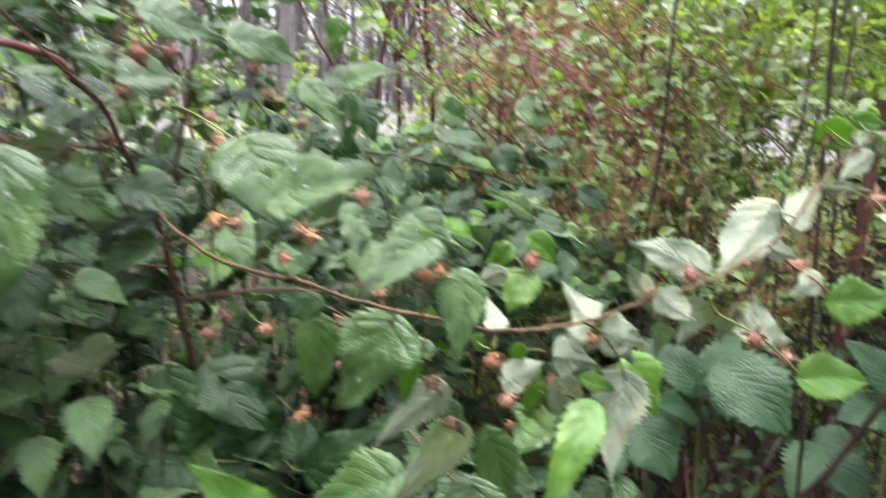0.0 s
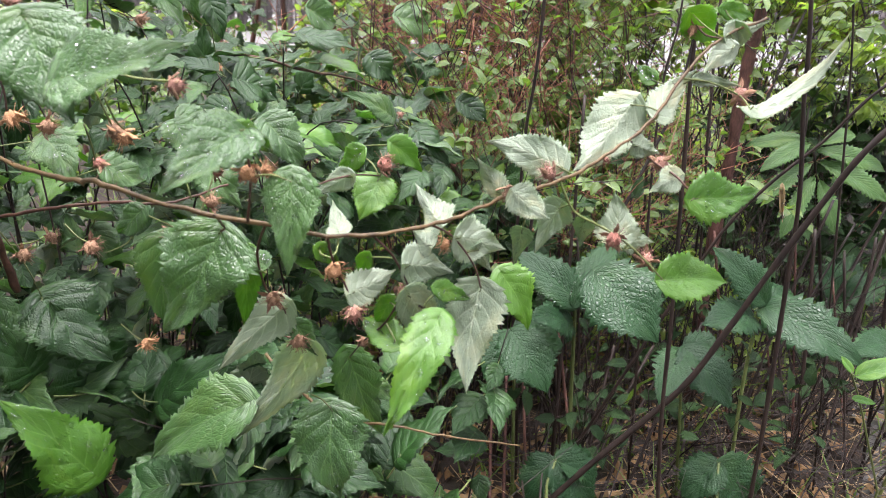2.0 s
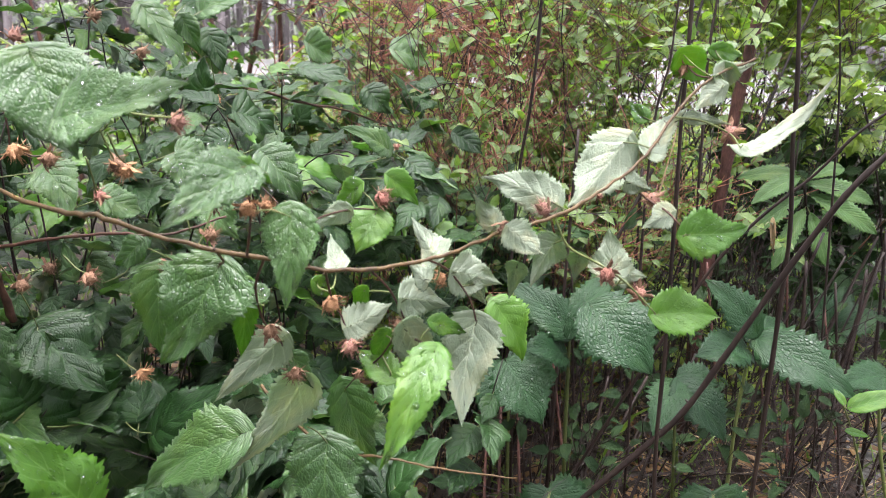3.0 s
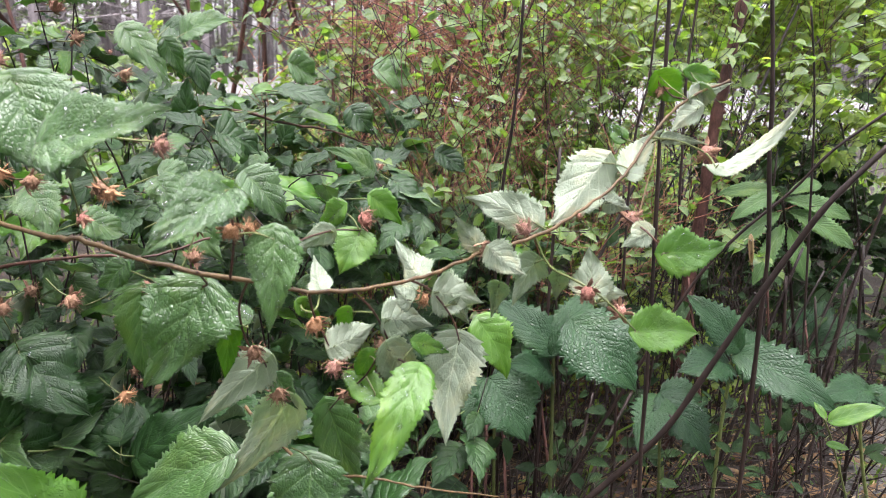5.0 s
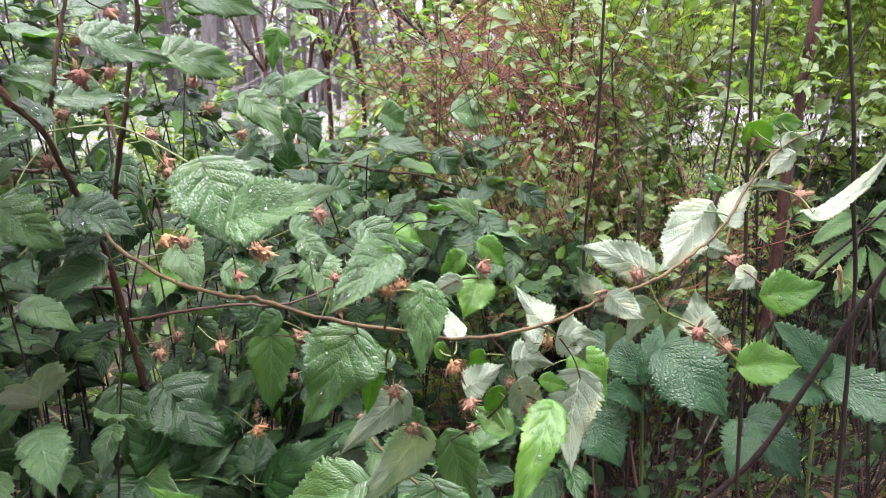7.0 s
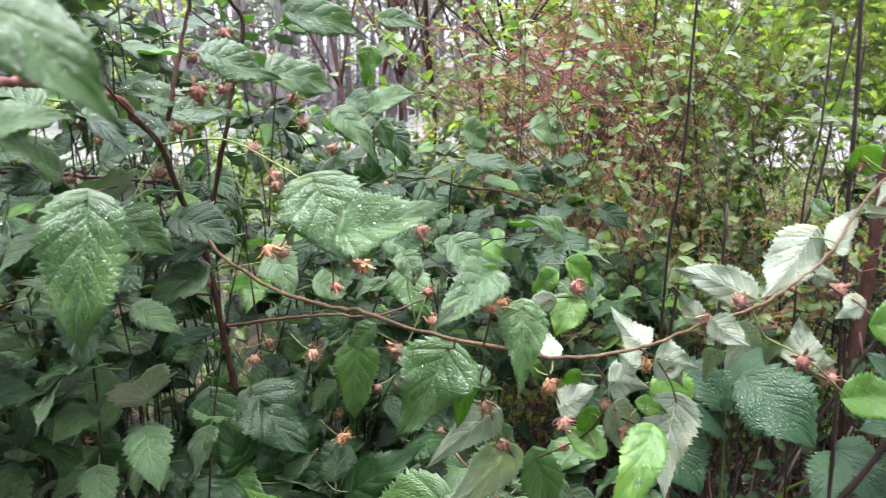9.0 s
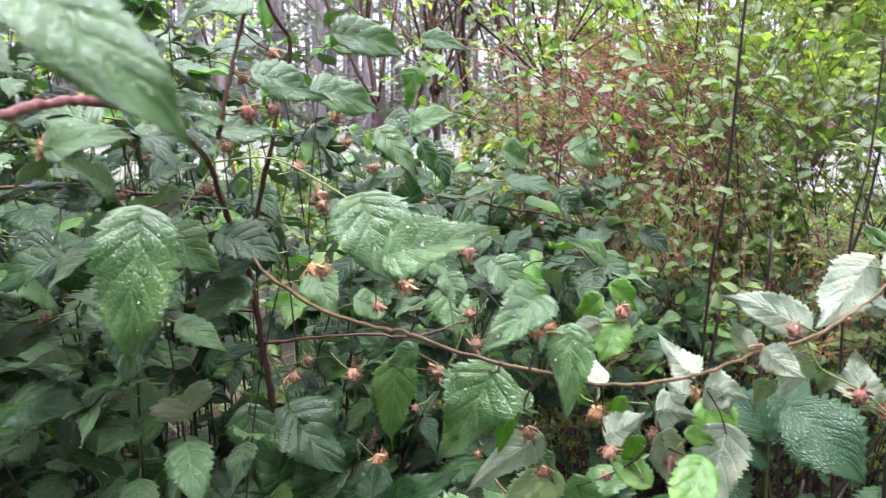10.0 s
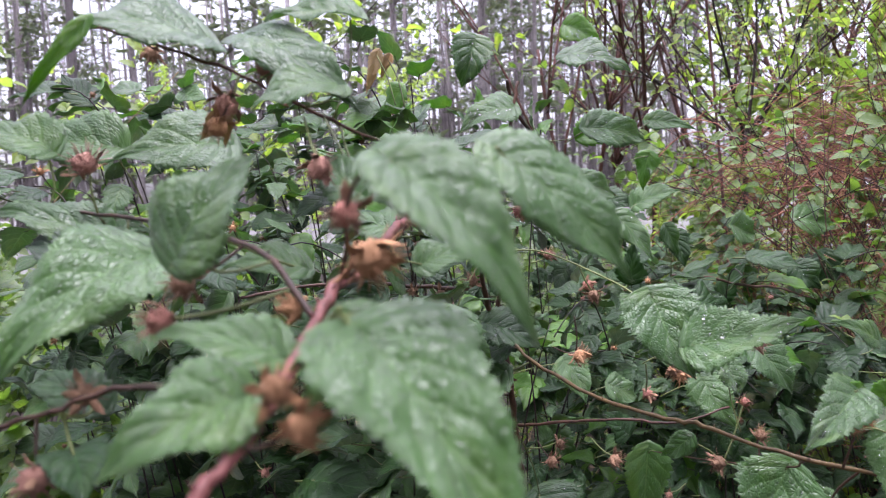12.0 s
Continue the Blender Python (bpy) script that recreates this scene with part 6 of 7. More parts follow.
flower_head(cane_l, (-0.384, 0.320, 1.018), 0.0218, 'brown')
flower_head(cane_m, (-0.431, 0.300, 0.965), 0.0210, 'brown')
flower_head(cane_m, (-0.436, 0.270, 0.934), 0.0228, 'pink')
flower_head(cane_k, (-0.416, 0.410, 1.104), 0.0219, 'gold')
flower_head(cane_k, (-0.527, 0.500, 1.174), 0.0219, 'brown')
flower_head(cane_f, (-0.452, 0.700, 0.998), 0.0229, 'gold')
flower_head(cane_f, (-0.410, 0.860, 0.928), 0.0260, 'brown')
flower_head(cane_e, (-0.242, 1.300, 0.940), 0.0284, 'brown')


def rod(name, points, r0, r1, material, label, category, group=""):
    """One bare stem, rooted in the ground where its foot is low."""
    line = smooth_path(points, 5)
    foot = line[0]
    if foot.z < 0.75:
        way = (line[0] - line[2]).normalized()
        way.z = min(way.z, -0.4)
        reach = (foot.z - ground_height(foot.x, foot.y) + 0.02) / -way.z
        line = [foot + way * reach * s for s in (1.0, 0.66, 0.33)] + line
    base = new(name, None)
    base.location = line[0]
    tagged(base, label, category, group)
    verts, faces = [], []
    tube(verts, faces, [q - line[0] for q in line], r0, r1, 9, 0.12, leaf_rng)
    part("stem", mesh_of("stem", verts, faces, [material]), base)
    for i in range(4, len(line) - 2, 5):
        d = Vector((leaf_rng.uniform(-1, 1), leaf_rng.uniform(-1, 1), leaf_rng.uniform(0, 0.6))).normalized()
        verts, faces = [], []
        tube(verts, faces, [line[i] - line[0], line[i] - line[0] + d * (r0 + leaf_rng.uniform(0.002, 0.008))], r0 * 0.5, r0 * 0.25, 5)
        part("knot", mesh_of("knot", verts, faces, [material]), base)
    return base


def herb_plant(points, r, young=False):
    line = smooth_path(points, 5)
    foot = line[0]
    line = [Vector((foot.x, foot.y + 0.02, ground_height(foot.x, foot.y) - 0.01)), foot.lerp(Vector((foot.x, foot.y + 0.02, 0)), 0.5)] + line
    base = new("herb", None)
    base.location = line[0]
    tagged(base, "yellow-green young shoot in the litter" if young else "broad-leaved herb with wrinkled dark green wet leaves", "herb", "" if young else "broad-leaved herbs")
    verts, faces = [], []
    tube(verts, faces, [q - line[0] for q in line], r, r * 0.7, 7, 0.04, leaf_rng)
    part("stalk", mesh_of("stalk", verts, faces, [GREEN_STALK]), base)
    CANE_LINES[base.name] = line
    return base


def set_leaf(base, b, t, width, up, top, under, **shape):
    """A leaf of another plant than the bramble."""
    b, t, up = Vector(b), Vector(t), Vector(up)
    chord = t - b
    rng = np.random.RandomState(leaf_rng.randrange(1 << 30))
    half = shape.pop("half", 4)
    pts, uv = blade_shape(1.0, width / chord.length, rng, shape.pop("rows", 30), half, **shape)
    end = pts[-1, half]
    a = -math.atan2(end[2], end[1])
    k = chord.length / math.hypot(end[1], end[2])
    rot = np.array([[1, 0, 0], [0, math.cos(a), -math.sin(a)], [0, math.sin(a), math.cos(a)]])
    pts = pts @ rot.T * k
    y = chord.normalized()
    z = (up - y * up.dot(y)).normalized()
    m = Matrix((y.cross(z), y, z)).transposed().to_4x4()
    m.translation = b
    inv = m.inverted()
    root = nearest(base, b)
    stalk = [inv @ q for q in smooth_path([root, b.lerp(root, 0.5) - y * 0.005, b + y * 0.005], 3)]
    ob = new("leaf", blade_mesh("leaf", pts, uv, top, under, 0.0004, stalk, GREEN_STALK))
    ob.parent = base
    ob.matrix_local = Matrix.Translation(-base.location) @ m
    return ob


def herb_leaf(base, b, t, width, up):
    return set_leaf(base, b, t, width, up, HERB_TOP, HERB_UNDER, droop=0.8, fold=0.2, ripple=0.05, teeth=0.14, heart=0.06, pleats=9.0, pleat=0.003, tip=1.15, round_base=0.55, rows=36)


def shoot_leaf(base, b, t, width, up):
    return set_leaf(base, b, t, width, up, LEAF_YOUNG, LEAF_UNDER, droop=0.4, fold=0.3, ripple=0.03, teeth=0.02, heart=0.02, pleats=5.0, pleat=0.004, tip=1.0, round_base=0.6, rows=20)


def ribbed_leaf(base, b, t, width, up):
    return set_leaf(base, b, t, width, up, CHESTNUT, HERB_UNDER, droop=0.8, fold=0.15, ripple=0.03, teeth=0.12, heart=0.0, pleats=14.0, pleat=0.016, tip=0.85, round_base=0.8, rows=48)


def ribbed_sapling(points):
    line = smooth_path(points, 5)
    line = [Vector((line[0].x, line[0].y + 0.03, ground_height(line[0].x, line[0].y) - 0.01))] + line
    base = new("sapling", None)
    base.location = line[0]
    tagged(base, "young sapling with long ribbed pale green leaves", "sapling")
    verts, faces = [], []
    tube(verts, faces, [q - line[0] for q in line], 0.005, 0.003, 7, 0.05, leaf_rng)
    part("stem", mesh_of("stem", verts, faces, [DARK_STEM]), base)
    CANE_LINES[base.name] = line
    return base


# ---- upright and leaning stems, herbs and a ribbed-leaf sapling ----
rod('dead_stem', [(0.522, 1.000, 0.287), (0.508, 0.996, 0.426), (0.501, 0.991, 0.553), (0.493, 0.987, 0.670), (0.483, 0.983, 0.807), (0.475, 0.979, 0.906), (0.471, 0.974, 0.972), (0.458, 0.970, 1.162)], 0.0032, 0.0023, DARK_STEM, 'dark wet upright bare shrub stem', 'stem', 'dark stems')
rod('dead_stem', [(0.729, 1.080, 0.193), (0.725, 1.076, 0.348), (0.718, 1.071, 0.481), (0.711, 1.067, 0.605), (0.703, 1.063, 0.728), (0.681, 1.059, 0.858), (0.666, 1.054, 0.963), (0.625, 1.050, 1.188)], 0.0038, 0.0029, DARK_STEM, 'dark wet upright bare shrub stem', 'stem', 'dark stems')
rod('dead_stem', [(0.398, 1.150, 0.159), (0.463, 1.129, 0.250), (0.533, 1.107, 0.341), (0.589, 1.086, 0.423), (0.636, 1.065, 0.534), (0.677, 1.044, 0.640), (0.714, 1.022, 0.735), (0.743, 1.001, 0.807), (0.803, 0.980, 0.892)], 0.0054, 0.0042, DARK_STEM, 'thick dark leaning dead stem', 'stem', 'dark stems')
rod('dead_stem', [(0.600, 1.200, 0.505), (0.655, 1.170, 0.644), (0.700, 1.140, 0.727), (0.759, 1.110, 0.803), (0.795, 1.080, 0.870), (0.852, 1.050, 0.932)], 0.0029, 0.0022, DARK_STEM, 'thin dark leaning dead stem', 'stem', 'dark stems')
rod('dead_stem', [(0.408, 1.400, -0.006), (0.398, 1.396, 0.189), (0.383, 1.391, 0.344), (0.372, 1.387, 0.511), (0.371, 1.382, 0.623), (0.374, 1.378, 0.771), (0.382, 1.373, 0.851), (0.388, 1.369, 0.964), (0.389, 1.364, 1.139), (0.395, 1.360, 1.360)], 0.0032, 0.0026, DARK_STEM, 'dark wet upright bare shrub stem', 'stem', 'dark stems')
rod('dead_stem', [(0.841, 1.550, 0.311), (0.815, 1.562, 0.662), (0.811, 1.575, 0.817), (0.808, 1.588, 0.976), (0.821, 1.600, 1.149)], 0.0035, 0.0026, DARK_STEM, 'dark wet upright bare shrub stem', 'stem', 'dark stems')
rod('dead_stem', [(0.608, 1.350, 0.611), (0.603, 1.350, 0.738), (0.604, 1.350, 0.858), (0.612, 1.350, 0.916), (0.620, 1.350, 0.972), (0.622, 1.350, 1.166)], 0.0026, 0.0019, DARK_STEM, 'dark wet upright bare shrub stem', 'stem', 'dark stems')
rod('young_tree', [(0.875, 1.600, 0.139), (0.874, 1.600, 0.345), (0.878, 1.600, 0.497), (0.888, 1.600, 0.692), (0.893, 1.600, 0.862), (0.905, 1.600, 0.978), (0.930, 1.600, 1.216), (0.951, 1.600, 1.471)], 0.0150, 0.0120, RED_BARK, 'reddish-brown smooth sapling trunk', 'trunk', '')
rod('dead_stem', [(0.533, 1.300, 0.101), (0.606, 1.360, 0.228), (0.684, 1.420, 0.322)], 0.0035, 0.0029, DARK_STEM, 'dark wet upright bare shrub stem', 'stem', 'dark stems')
rod('dead_stem', [(0.561, 1.300, 0.060), (0.639, 1.360, 0.200), (0.729, 1.420, 0.308)], 0.0035, 0.0029, DARK_STEM, 'dark wet upright bare shrub stem', 'stem', 'dark stems')
rod('dead_stem', [(0.608, 1.300, 0.057), (0.687, 1.360, 0.198), (0.783, 1.420, 0.371)], 0.0035, 0.0029, DARK_STEM, 'dark wet upright bare shrub stem', 'stem', 'dark stems')
rod('dead_stem', [(0.514, 1.300, 0.063), (0.555, 1.360, 0.204), (0.599, 1.420, 0.324)], 0.0035, 0.0029, DARK_STEM, 'dark wet upright bare shrub stem', 'stem', 'dark stems')
rod('dead_stem', [(0.915, 1.300, 0.039), (0.976, 1.330, 0.152), (1.057, 1.360, 0.290), (1.120, 1.390, 0.503), (1.161, 1.420, 0.590)], 0.0035, 0.0029, DARK_STEM, 'dark wet upright bare shrub stem', 'stem', 'dark stems')
rod('dead_stem', [(1.005, 1.300, 0.034), (1.057, 1.340, 0.222), (1.102, 1.380, 0.382), (1.131, 1.420, 0.553)], 0.0035, 0.0029, DARK_STEM, 'dark wet upright bare shrub stem', 'stem', 'dark stems')
rod('dead_stem', [(0.358, 1.300, 0.072), (0.367, 1.360, 0.186), (0.377, 1.420, 0.266)], 0.0035, 0.0029, RED_BARK, 'dark wet upright bare shrub stem', 'stem', 'dark stems')
rod('dead_stem', [(0.330, 1.300, 0.074), (0.339, 1.360, 0.161), (0.352, 1.420, 0.254)], 0.0035, 0.0029, RED_BARK, 'dark wet upright bare shrub stem', 'stem', 'dark stems')
rod('dead_stem', [(0.404, 1.300, 0.069), (0.408, 1.360, 0.158), (0.413, 1.420, 0.265)], 0.0035, 0.0029, RED_BARK, 'dark wet upright bare shrub stem', 'stem', 'dark stems')
rod('dead_stem', [(0.106, 2.400, 0.602), (0.080, 2.425, 0.739), (0.069, 2.450, 0.941), (0.050, 2.475, 1.292), (0.027, 2.500, 1.674)], 0.0060, 0.0040, RED_BARK, 'dark wet upright bare shrub stem', 'stem', 'dark stems')
rod('dead_stem', [(0.505, 2.200, 0.673), (0.535, 2.225, 0.818), (0.557, 2.250, 0.960), (0.572, 2.275, 1.292), (0.583, 2.300, 1.654)], 0.0045, 0.0038, DARK_STEM, 'dark wet upright bare shrub stem', 'stem', 'dark stems')
rod('dead_stem', [(1.694, 2.000, 0.241), (1.613, 2.033, 0.617), (1.519, 2.067, 0.902), (1.451, 2.100, 1.083)], 0.0038, 0.0026, DARK_STEM, 'dark wet upright bare shrub stem', 'stem', 'dark stems')
rod('dead_stem', [(1.114, 1.900, 0.712), (1.177, 1.933, 0.871), (1.242, 1.967, 1.014), (1.315, 2.000, 1.158)], 0.0045, 0.0032, DARK_STEM, 'dark wet upright bare shrub stem', 'stem', 'dark stems')
rod('dead_stem', [(0.840, 2.000, 0.557), (0.851, 2.033, 0.676), (0.823, 2.067, 0.813), (0.797, 2.100, 0.996)], 0.0032, 0.0022, DARK_STEM, 'dark wet upright bare shrub stem', 'stem', 'dark stems')
rod('dead_stem', [(0.704, 1.600, 0.679), (0.763, 1.625, 0.811), (0.801, 1.650, 1.014), (0.837, 1.675, 1.179), (0.864, 1.700, 1.320)], 0.0035, 0.0026, DARK_STEM, 'dark wet upright bare shrub stem', 'stem', 'dark stems')
rod('dead_stem', [(0.530, 1.346, 0.027), (0.507, 1.387, 0.163), (0.459, 1.427, 0.480)], 0.0033, 0.0025, RED_BARK, 'dark wet upright bare shrub stem', 'stem', 'dark stems')
rod('dead_stem', [(1.097, 1.367, -0.021), (1.187, 1.491, 0.069), (1.266, 1.615, 0.287)], 0.0031, 0.0025, DARK_STEM, 'dark wet upright bare shrub stem', 'stem', 'dark stems')
rod('dead_stem', [(0.560, 1.578, -0.148), (0.543, 1.655, -0.006), (0.491, 1.732, 0.422)], 0.0041, 0.0025, DARK_STEM, 'dark wet upright bare shrub stem', 'stem', 'dark stems')
rod('dead_stem', [(1.087, 1.488, -0.112), (1.106, 1.590, 0.010), (1.065, 1.693, 0.401)], 0.0042, 0.0025, RED_BARK, 'dark wet upright bare shrub stem', 'stem', 'dark stems')
rod('dead_stem', [(1.173, 1.502, -0.127), (1.145, 1.552, 0.033), (1.075, 1.602, 0.345)], 0.0029, 0.0025, DARK_STEM, 'dark wet upright bare shrub stem', 'stem', 'dark stems')
rod('dead_stem', [(0.828, 1.560, -0.150), (0.790, 1.589, 0.024), (0.735, 1.619, 0.244)], 0.0031, 0.0025, DARK_STEM, 'dark wet upright bare shrub stem', 'stem', 'dark stems')
rod('dead_stem', [(1.244, 1.554, -0.170), (1.232, 1.579, 0.012), (1.212, 1.603, 0.256)], 0.0033, 0.0025, RED_BARK, 'dark wet upright bare shrub stem', 'stem', 'dark stems')
rod('dead_stem', [(0.843, 1.392, -0.025), (0.914, 1.558, 0.039), (0.933, 1.725, 0.437)], 0.0026, 0.0025, DARK_STEM, 'dark wet upright bare shrub stem', 'stem', 'dark stems')
rod('dead_stem', [(0.416, 1.460, -0.052), (0.433, 1.524, 0.080), (0.439, 1.588, 0.452)], 0.0032, 0.0025, DARK_STEM, 'dark wet upright bare shrub stem', 'stem', 'dark stems')
rod('dead_stem', [(1.161, 1.361, -0.020), (1.228, 1.507, 0.057), (1.229, 1.653, 0.382)], 0.0031, 0.0025, RED_BARK, 'dark wet upright bare shrub stem', 'stem', 'dark stems')
rod('dead_stem', [(0.678, 1.468, -0.072), (0.744, 1.615, 0.011), (0.792, 1.762, 0.376)], 0.0027, 0.0025, DARK_STEM, 'dark wet upright bare shrub stem', 'stem', 'dark stems')
rod('dead_stem', [(0.435, 1.485, -0.071), (0.410, 1.490, 0.103), (0.373, 1.495, 0.358)], 0.0032, 0.0025, DARK_STEM, 'dark wet upright bare shrub stem', 'stem', 'dark stems')
rod('dead_stem', [(0.541, 1.509, -0.095), (0.567, 1.634, 0.006), (0.564, 1.758, 0.465)], 0.0044, 0.0025, RED_BARK, 'dark wet upright bare shrub stem', 'stem', 'dark stems')
rod('dead_stem', [(0.955, 1.387, -0.028), (1.101, 1.587, 0.013), (1.199, 1.786, 0.462)], 0.0041, 0.0025, DARK_STEM, 'dark wet upright bare shrub stem', 'stem', 'dark stems')
rod('dead_stem', [(0.763, 1.545, -0.136), (0.768, 1.531, 0.062), (0.771, 1.517, 0.381)], 0.0029, 0.0025, DARK_STEM, 'dark wet upright bare shrub stem', 'stem', 'dark stems')
rod('dead_stem', [(0.816, 1.589, -0.171), (0.753, 1.561, 0.044), (0.662, 1.533, 0.443)], 0.0025, 0.0025, RED_BARK, 'dark wet upright bare shrub stem', 'stem', 'dark stems')
rod('dead_stem', [(0.402, 1.409, -0.012), (0.386, 1.462, 0.121), (0.356, 1.516, 0.344)], 0.0027, 0.0025, DARK_STEM, 'dark wet upright bare shrub stem', 'stem', 'dark stems')
rod('dead_stem', [(1.109, 1.318, 0.015), (1.115, 1.370, 0.147), (1.068, 1.422, 0.524)], 0.0028, 0.0025, DARK_STEM, 'dark wet upright bare shrub stem', 'stem', 'dark stems')
rod('dead_stem', [(0.946, 1.447, -0.073), (0.911, 1.473, 0.092), (0.822, 1.500, 0.544)], 0.0045, 0.0025, RED_BARK, 'dark wet upright bare shrub stem', 'stem', 'dark stems')
rod('dead_stem', [(0.467, 1.423, -0.026), (0.515, 1.609, 0.024), (0.556, 1.795, 0.219)], 0.0035, 0.0025, DARK_STEM, 'dark wet upright bare shrub stem', 'stem', 'dark stems')
rod('dead_stem', [(0.565, 1.426, -0.035), (0.559, 1.463, 0.113), (0.526, 1.499, 0.546)], 0.0043, 0.0025, DARK_STEM, 'dark wet upright bare shrub stem', 'stem', 'dark stems')
rod('dead_stem', [(1.030, 1.376, -0.024), (1.045, 1.437, 0.109), (1.003, 1.497, 0.547)], 0.0029, 0.0025, RED_BARK, 'dark wet upright bare shrub stem', 'stem', 'dark stems')
rod('dead_stem', [(0.515, 1.315, 0.051), (0.612, 1.543, 0.061), (0.697, 1.771, 0.430)], 0.0036, 0.0025, DARK_STEM, 'dark wet upright bare shrub stem', 'stem', 'dark stems')
rod('dead_stem', [(1.274, 1.496, -0.129), (1.322, 1.606, -0.009), (1.348, 1.716, 0.194)], 0.0040, 0.0025, DARK_STEM, 'dark wet upright bare shrub stem', 'stem', 'dark stems')
rod('dead_stem', [(0.849, 1.562, -0.153), (0.846, 1.661, -0.023), (0.790, 1.760, 0.411)], 0.0043, 0.0025, RED_BARK, 'dark wet upright bare shrub stem', 'stem', 'dark stems')
rod('dead_stem', [(0.672, 1.493, -0.091), (0.717, 1.609, 0.015), (0.758, 1.726, 0.237)], 0.0036, 0.0025, DARK_STEM, 'dark wet upright bare shrub stem', 'stem', 'dark stems')
rod('dry_stalk', [(-1.117, 0.950, 1.014), (-1.053, 0.950, 1.084), (-0.949, 0.950, 1.161), (-0.824, 0.950, 1.250)], 0.0011, 0.0007, STRAW, 'pale dry grass stalk leaning in the bramble', 'stalk', '')
rod('dry_stalk', [(0.511, 1.100, 0.752), (0.520, 1.100, 0.810), (0.527, 1.100, 0.850), (0.536, 1.120, 0.895)], 0.0012, 0.0007, STRAW, 'pale dry grass stalk leaning among the stems', 'stalk', '')
rod('dead_stem', [(0.936, 1.300, 0.720), (0.917, 1.300, 0.870), (0.898, 1.300, 0.982), (0.873, 1.300, 1.088)], 0.0022, 0.0016, DARK_STEM, 'dark wet upright bare shrub stem', 'stem', 'dark stems')
stem_rng = random.Random(77)
for k in range(28):
    x, y = stem_rng.uniform(0.28, 1.35), stem_rng.uniform(1.3, 2.1)
    h, dx = stem_rng.uniform(0.45, 0.85), stem_rng.uniform(-0.05, 0.24)
    r = stem_rng.uniform(0.0028, 0.0058)
    rod('dead_stem', [(x, y, ground_height(x, y)), (x + dx * 0.4, y + 0.02, h * 0.5), (x + dx, y + 0.05, h)], r, r * 0.6, DARK_STEM, 'dark wet bare shrub stem among the herbs', 'stem', 'dark stems')
herb = herb_plant([(0.488, 1.300, 0.064), (0.473, 1.283, 0.229), (0.461, 1.267, 0.380), (0.450, 1.250, 0.497)], 0.0045)
herb_leaf(herb, (0.454, 1.250, 0.492), (0.354, 1.320, 0.562), 0.076, (-0.06, -0.75, 0.66))
herb_leaf(herb, (0.450, 1.250, 0.497), (0.541, 1.320, 0.582), 0.062, (-0.21, -0.63, 0.74))
herb_leaf(herb, (0.463, 1.200, 0.566), (0.546, 1.120, 0.476), 0.124, (-0.10, -0.79, 0.61))
herb_leaf(herb, (0.447, 1.250, 0.454), (0.351, 1.200, 0.489), 0.066, (0.52, -0.54, 0.66))
herb_leaf(herb, (0.439, 1.220, 0.499), (0.472, 1.250, 0.559), 0.029, (-0.34, -0.75, 0.57))
herb = herb_plant([(0.806, 1.270, 0.121), (0.790, 1.253, 0.307), (0.782, 1.237, 0.431), (0.773, 1.220, 0.488)], 0.0040)
herb_leaf(herb, (0.768, 1.200, 0.510), (0.678, 1.240, 0.596), 0.065, (0.01, -0.90, 0.44))
herb_leaf(herb, (0.770, 1.200, 0.500), (0.882, 1.080, 0.440), 0.088, (-0.28, -0.66, 0.69))
herb_leaf(herb, (0.753, 1.200, 0.481), (0.637, 1.160, 0.485), 0.076, (0.21, -0.55, 0.81))
herb_leaf(herb, (0.768, 1.220, 0.488), (0.868, 1.280, 0.495), 0.065, (0.20, -0.42, 0.88))
herb = herb_plant([(0.744, 1.350, 0.012), (0.715, 1.325, 0.193), (0.687, 1.300, 0.357)], 0.0040)
herb_leaf(herb, (0.679, 1.280, 0.384), (0.740, 1.200, 0.300), 0.088, (-0.12, -0.60, 0.79))
herb_leaf(herb, (0.674, 1.280, 0.379), (0.605, 1.200, 0.310), 0.072, (-0.24, -0.51, 0.83))
herb_leaf(herb, (0.689, 1.300, 0.380), (0.760, 1.280, 0.371), 0.063, (-0.08, -0.65, 0.75))
herb = herb_plant([(0.388, 1.350, 0.033), (0.373, 1.325, 0.232), (0.360, 1.300, 0.400)], 0.0040)
herb_leaf(herb, (0.341, 1.250, 0.441), (0.392, 1.180, 0.358), 0.102, (-0.05, -0.78, 0.63))
herb_leaf(herb, (0.360, 1.300, 0.406), (0.296, 1.250, 0.349), 0.083, (-0.17, -0.64, 0.75))
herb_leaf(herb, (0.359, 1.300, 0.411), (0.458, 1.320, 0.376), 0.083, (0.37, -0.64, 0.68))
herb = herb_plant([(1.141, 1.250, 0.117), (1.075, 1.225, 0.264), (1.022, 1.200, 0.409)], 0.0040)
herb_leaf(herb, (1.041, 1.200, 0.420), (0.894, 1.150, 0.427), 0.065, (0.21, -0.50, 0.84))
herb_leaf(herb, (1.031, 1.200, 0.414), (1.075, 1.150, 0.389), 0.061, (-0.33, -0.64, 0.69))
herb = herb_plant([(0.399, 1.150, 0.136), (0.405, 1.175, 0.180), (0.424, 1.200, 0.208)], 0.0040)
herb_leaf(herb, (0.422, 1.200, 0.208), (0.499, 1.200, 0.114), 0.099, (0.42, -0.84, 0.34))
herb_leaf(herb, (0.422, 1.200, 0.208), (0.371, 1.200, 0.134), 0.077, (-0.62, -0.65, 0.43))
herb_leaf(herb, (0.428, 1.200, 0.208), (0.523, 1.250, 0.150), 0.069, (0.62, -0.47, 0.63))
herb = herb_plant([(0.716, 1.150, 0.115), (0.725, 1.175, 0.160), (0.736, 1.200, 0.186)], 0.0040)
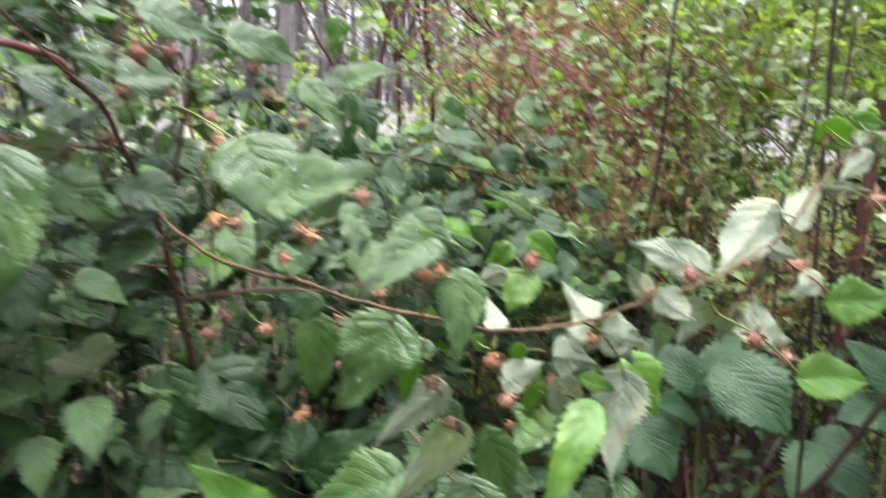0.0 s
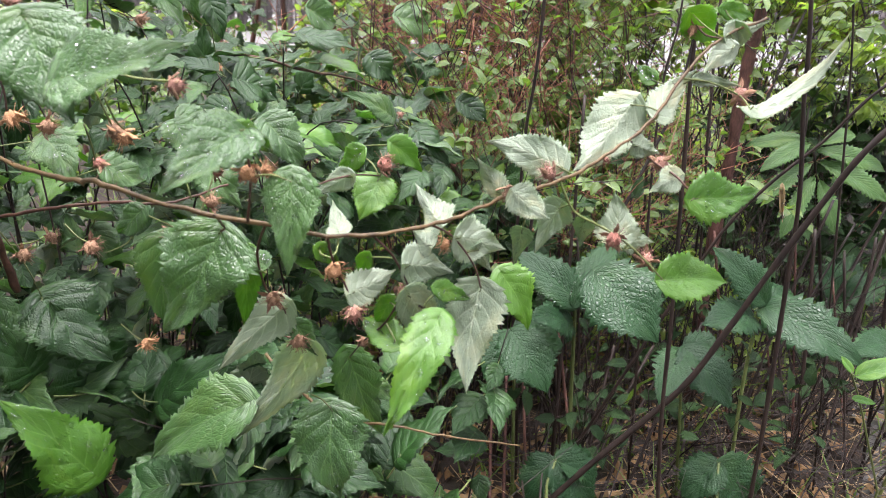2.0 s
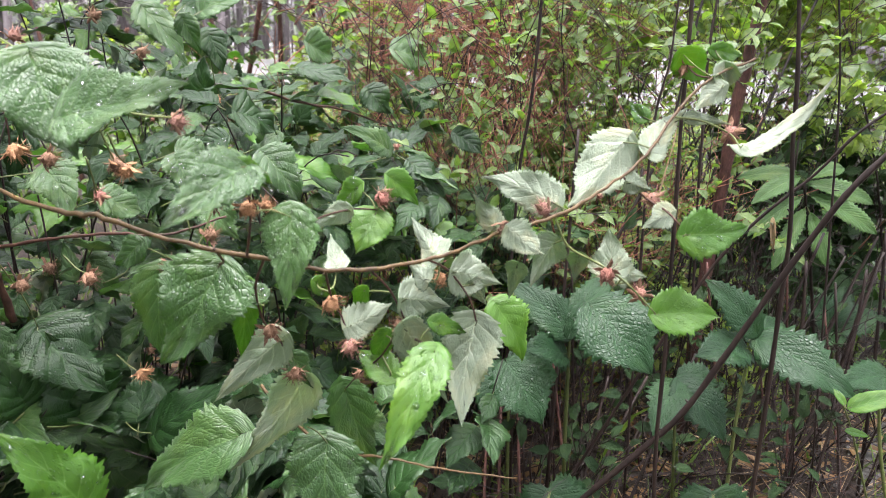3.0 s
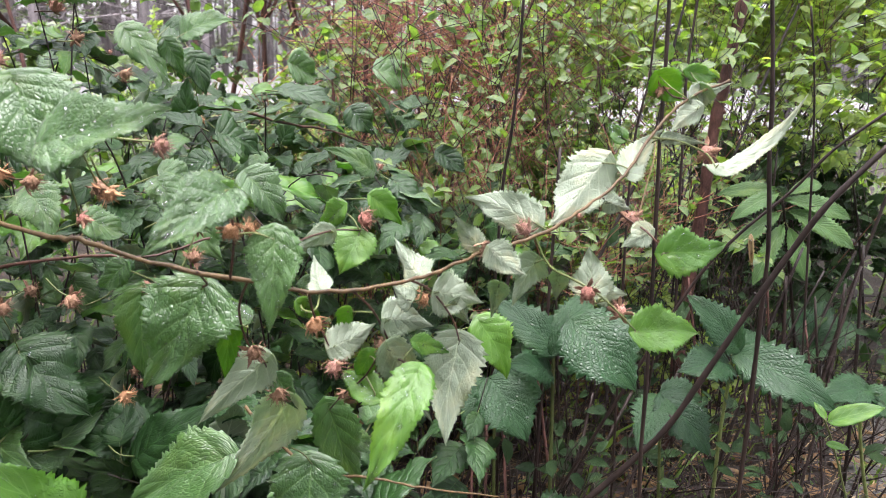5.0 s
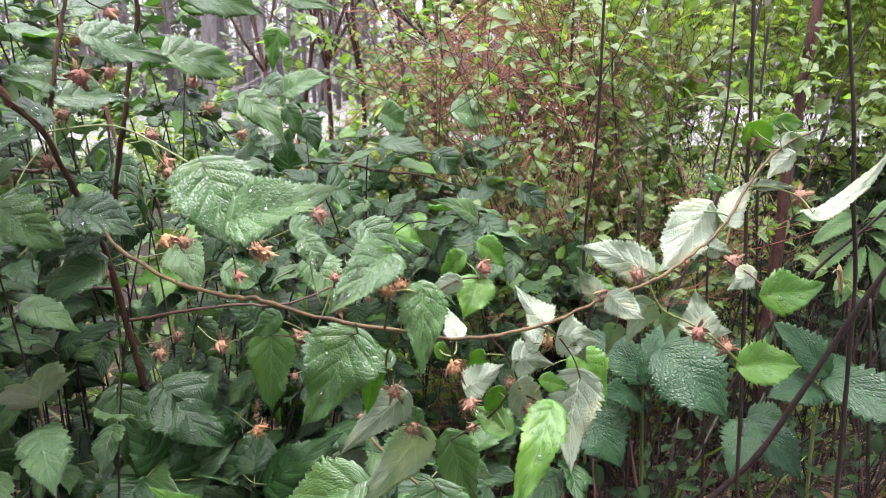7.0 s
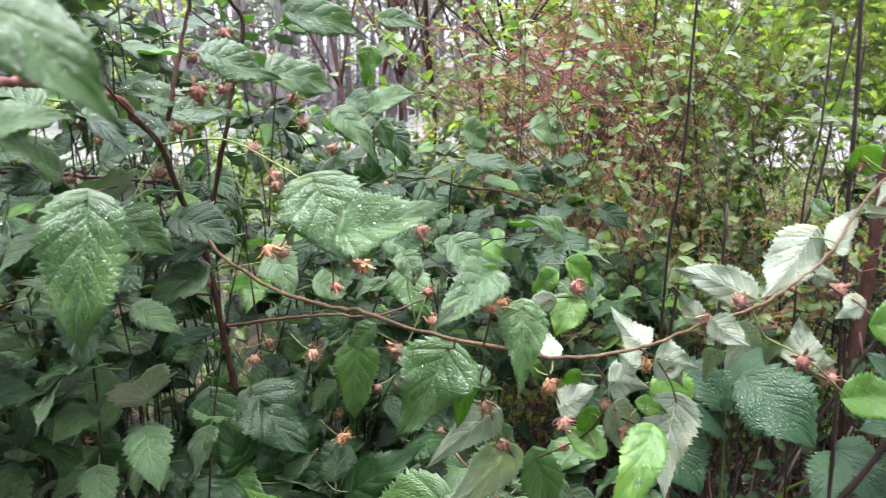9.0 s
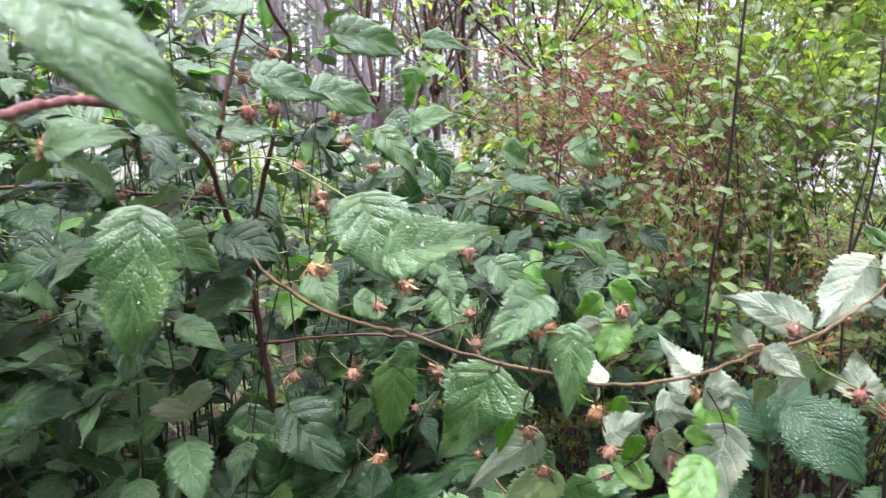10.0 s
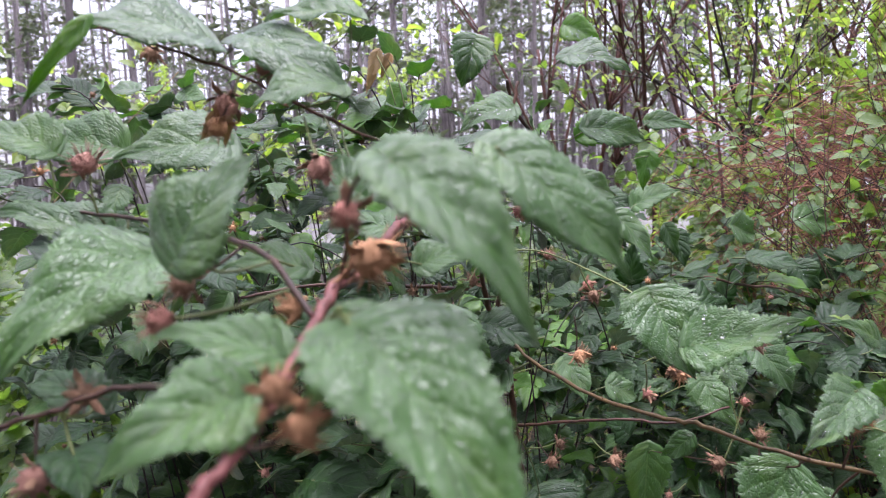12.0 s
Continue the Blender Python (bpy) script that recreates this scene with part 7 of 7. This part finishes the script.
herb_leaf(herb, (0.736, 1.200, 0.186), (0.815, 1.200, 0.082), 0.111, (0.27, -0.94, 0.21))
herb_leaf(herb, (0.736, 1.200, 0.186), (0.674, 1.200, 0.116), 0.080, (-0.64, -0.53, 0.56))
herb = herb_plant([(1.377, 1.750, 0.041), (1.337, 1.725, 0.189), (1.305, 1.700, 0.297)], 0.0040)
herb_leaf(herb, (1.303, 1.700, 0.305), (1.193, 1.700, 0.390), 0.100, (0.23, -0.92, 0.30))
herb_leaf(herb, (1.303, 1.700, 0.305), (1.421, 1.700, 0.342), 0.094, (-0.25, -0.57, 0.78))
herb_leaf(herb, (1.305, 1.700, 0.297), (1.214, 1.650, 0.273), 0.089, (0.00, -0.42, 0.91))
herb_leaf(herb, (1.301, 1.700, 0.312), (1.349, 1.750, 0.402), 0.073, (-0.50, -0.62, 0.61))
ribbed = ribbed_sapling([(1.253, 1.600, 0.031), (1.149, 1.567, 0.354), (1.077, 1.533, 0.557), (1.013, 1.500, 0.714)])
ribbed_leaf(ribbed, (0.998, 1.500, 0.728), (0.871, 1.450, 0.682), 0.038, (-0.05, -0.61, 0.79))
ribbed_leaf(ribbed, (1.009, 1.500, 0.684), (0.874, 1.450, 0.615), 0.038, (-0.17, -0.60, 0.78))
ribbed_leaf(ribbed, (1.024, 1.500, 0.660), (0.941, 1.450, 0.542), 0.037, (-0.46, -0.65, 0.60))
ribbed_leaf(ribbed, (1.038, 1.500, 0.653), (1.061, 1.450, 0.550), 0.038, (-0.38, -0.86, 0.33))
ribbed_leaf(ribbed, (1.031, 1.500, 0.690), (1.161, 1.450, 0.620), 0.047, (-0.07, -0.86, 0.50))
ribbed_leaf(ribbed, (1.016, 1.500, 0.714), (1.180, 1.500, 0.673), 0.044, (0.14, -0.82, 0.55))
ribbed_leaf(ribbed, (0.996, 1.500, 0.737), (0.890, 1.550, 0.715), 0.035, (-0.43, -0.63, 0.64))
ribbed_leaf(ribbed, (1.024, 1.500, 0.726), (1.132, 1.550, 0.742), 0.033, (0.16, -0.60, 0.78))
shoot = herb_plant([(0.934, 1.050, 0.226), (0.874, 1.033, 0.347), (0.829, 1.017, 0.429), (0.794, 1.000, 0.478)], 0.002, True)
shoot_leaf(shoot, (0.803, 1.000, 0.473), (0.866, 0.970, 0.508), 0.032, (-0.58, -0.42, 0.69))
shoot_leaf(shoot, (0.806, 1.000, 0.435), (0.846, 1.000, 0.424), 0.013, (0.20, -0.68, 0.71))
shoot_leaf(shoot, (0.797, 1.000, 0.478), (0.789, 1.020, 0.495), 0.012, (-0.35, -0.70, 0.63))
leaf(cane_a, (0.409, 0.720, 0.893), (0.500, 0.740, 0.960), 0.020, (0.45, 0.55, -0.70), '', 1.5)
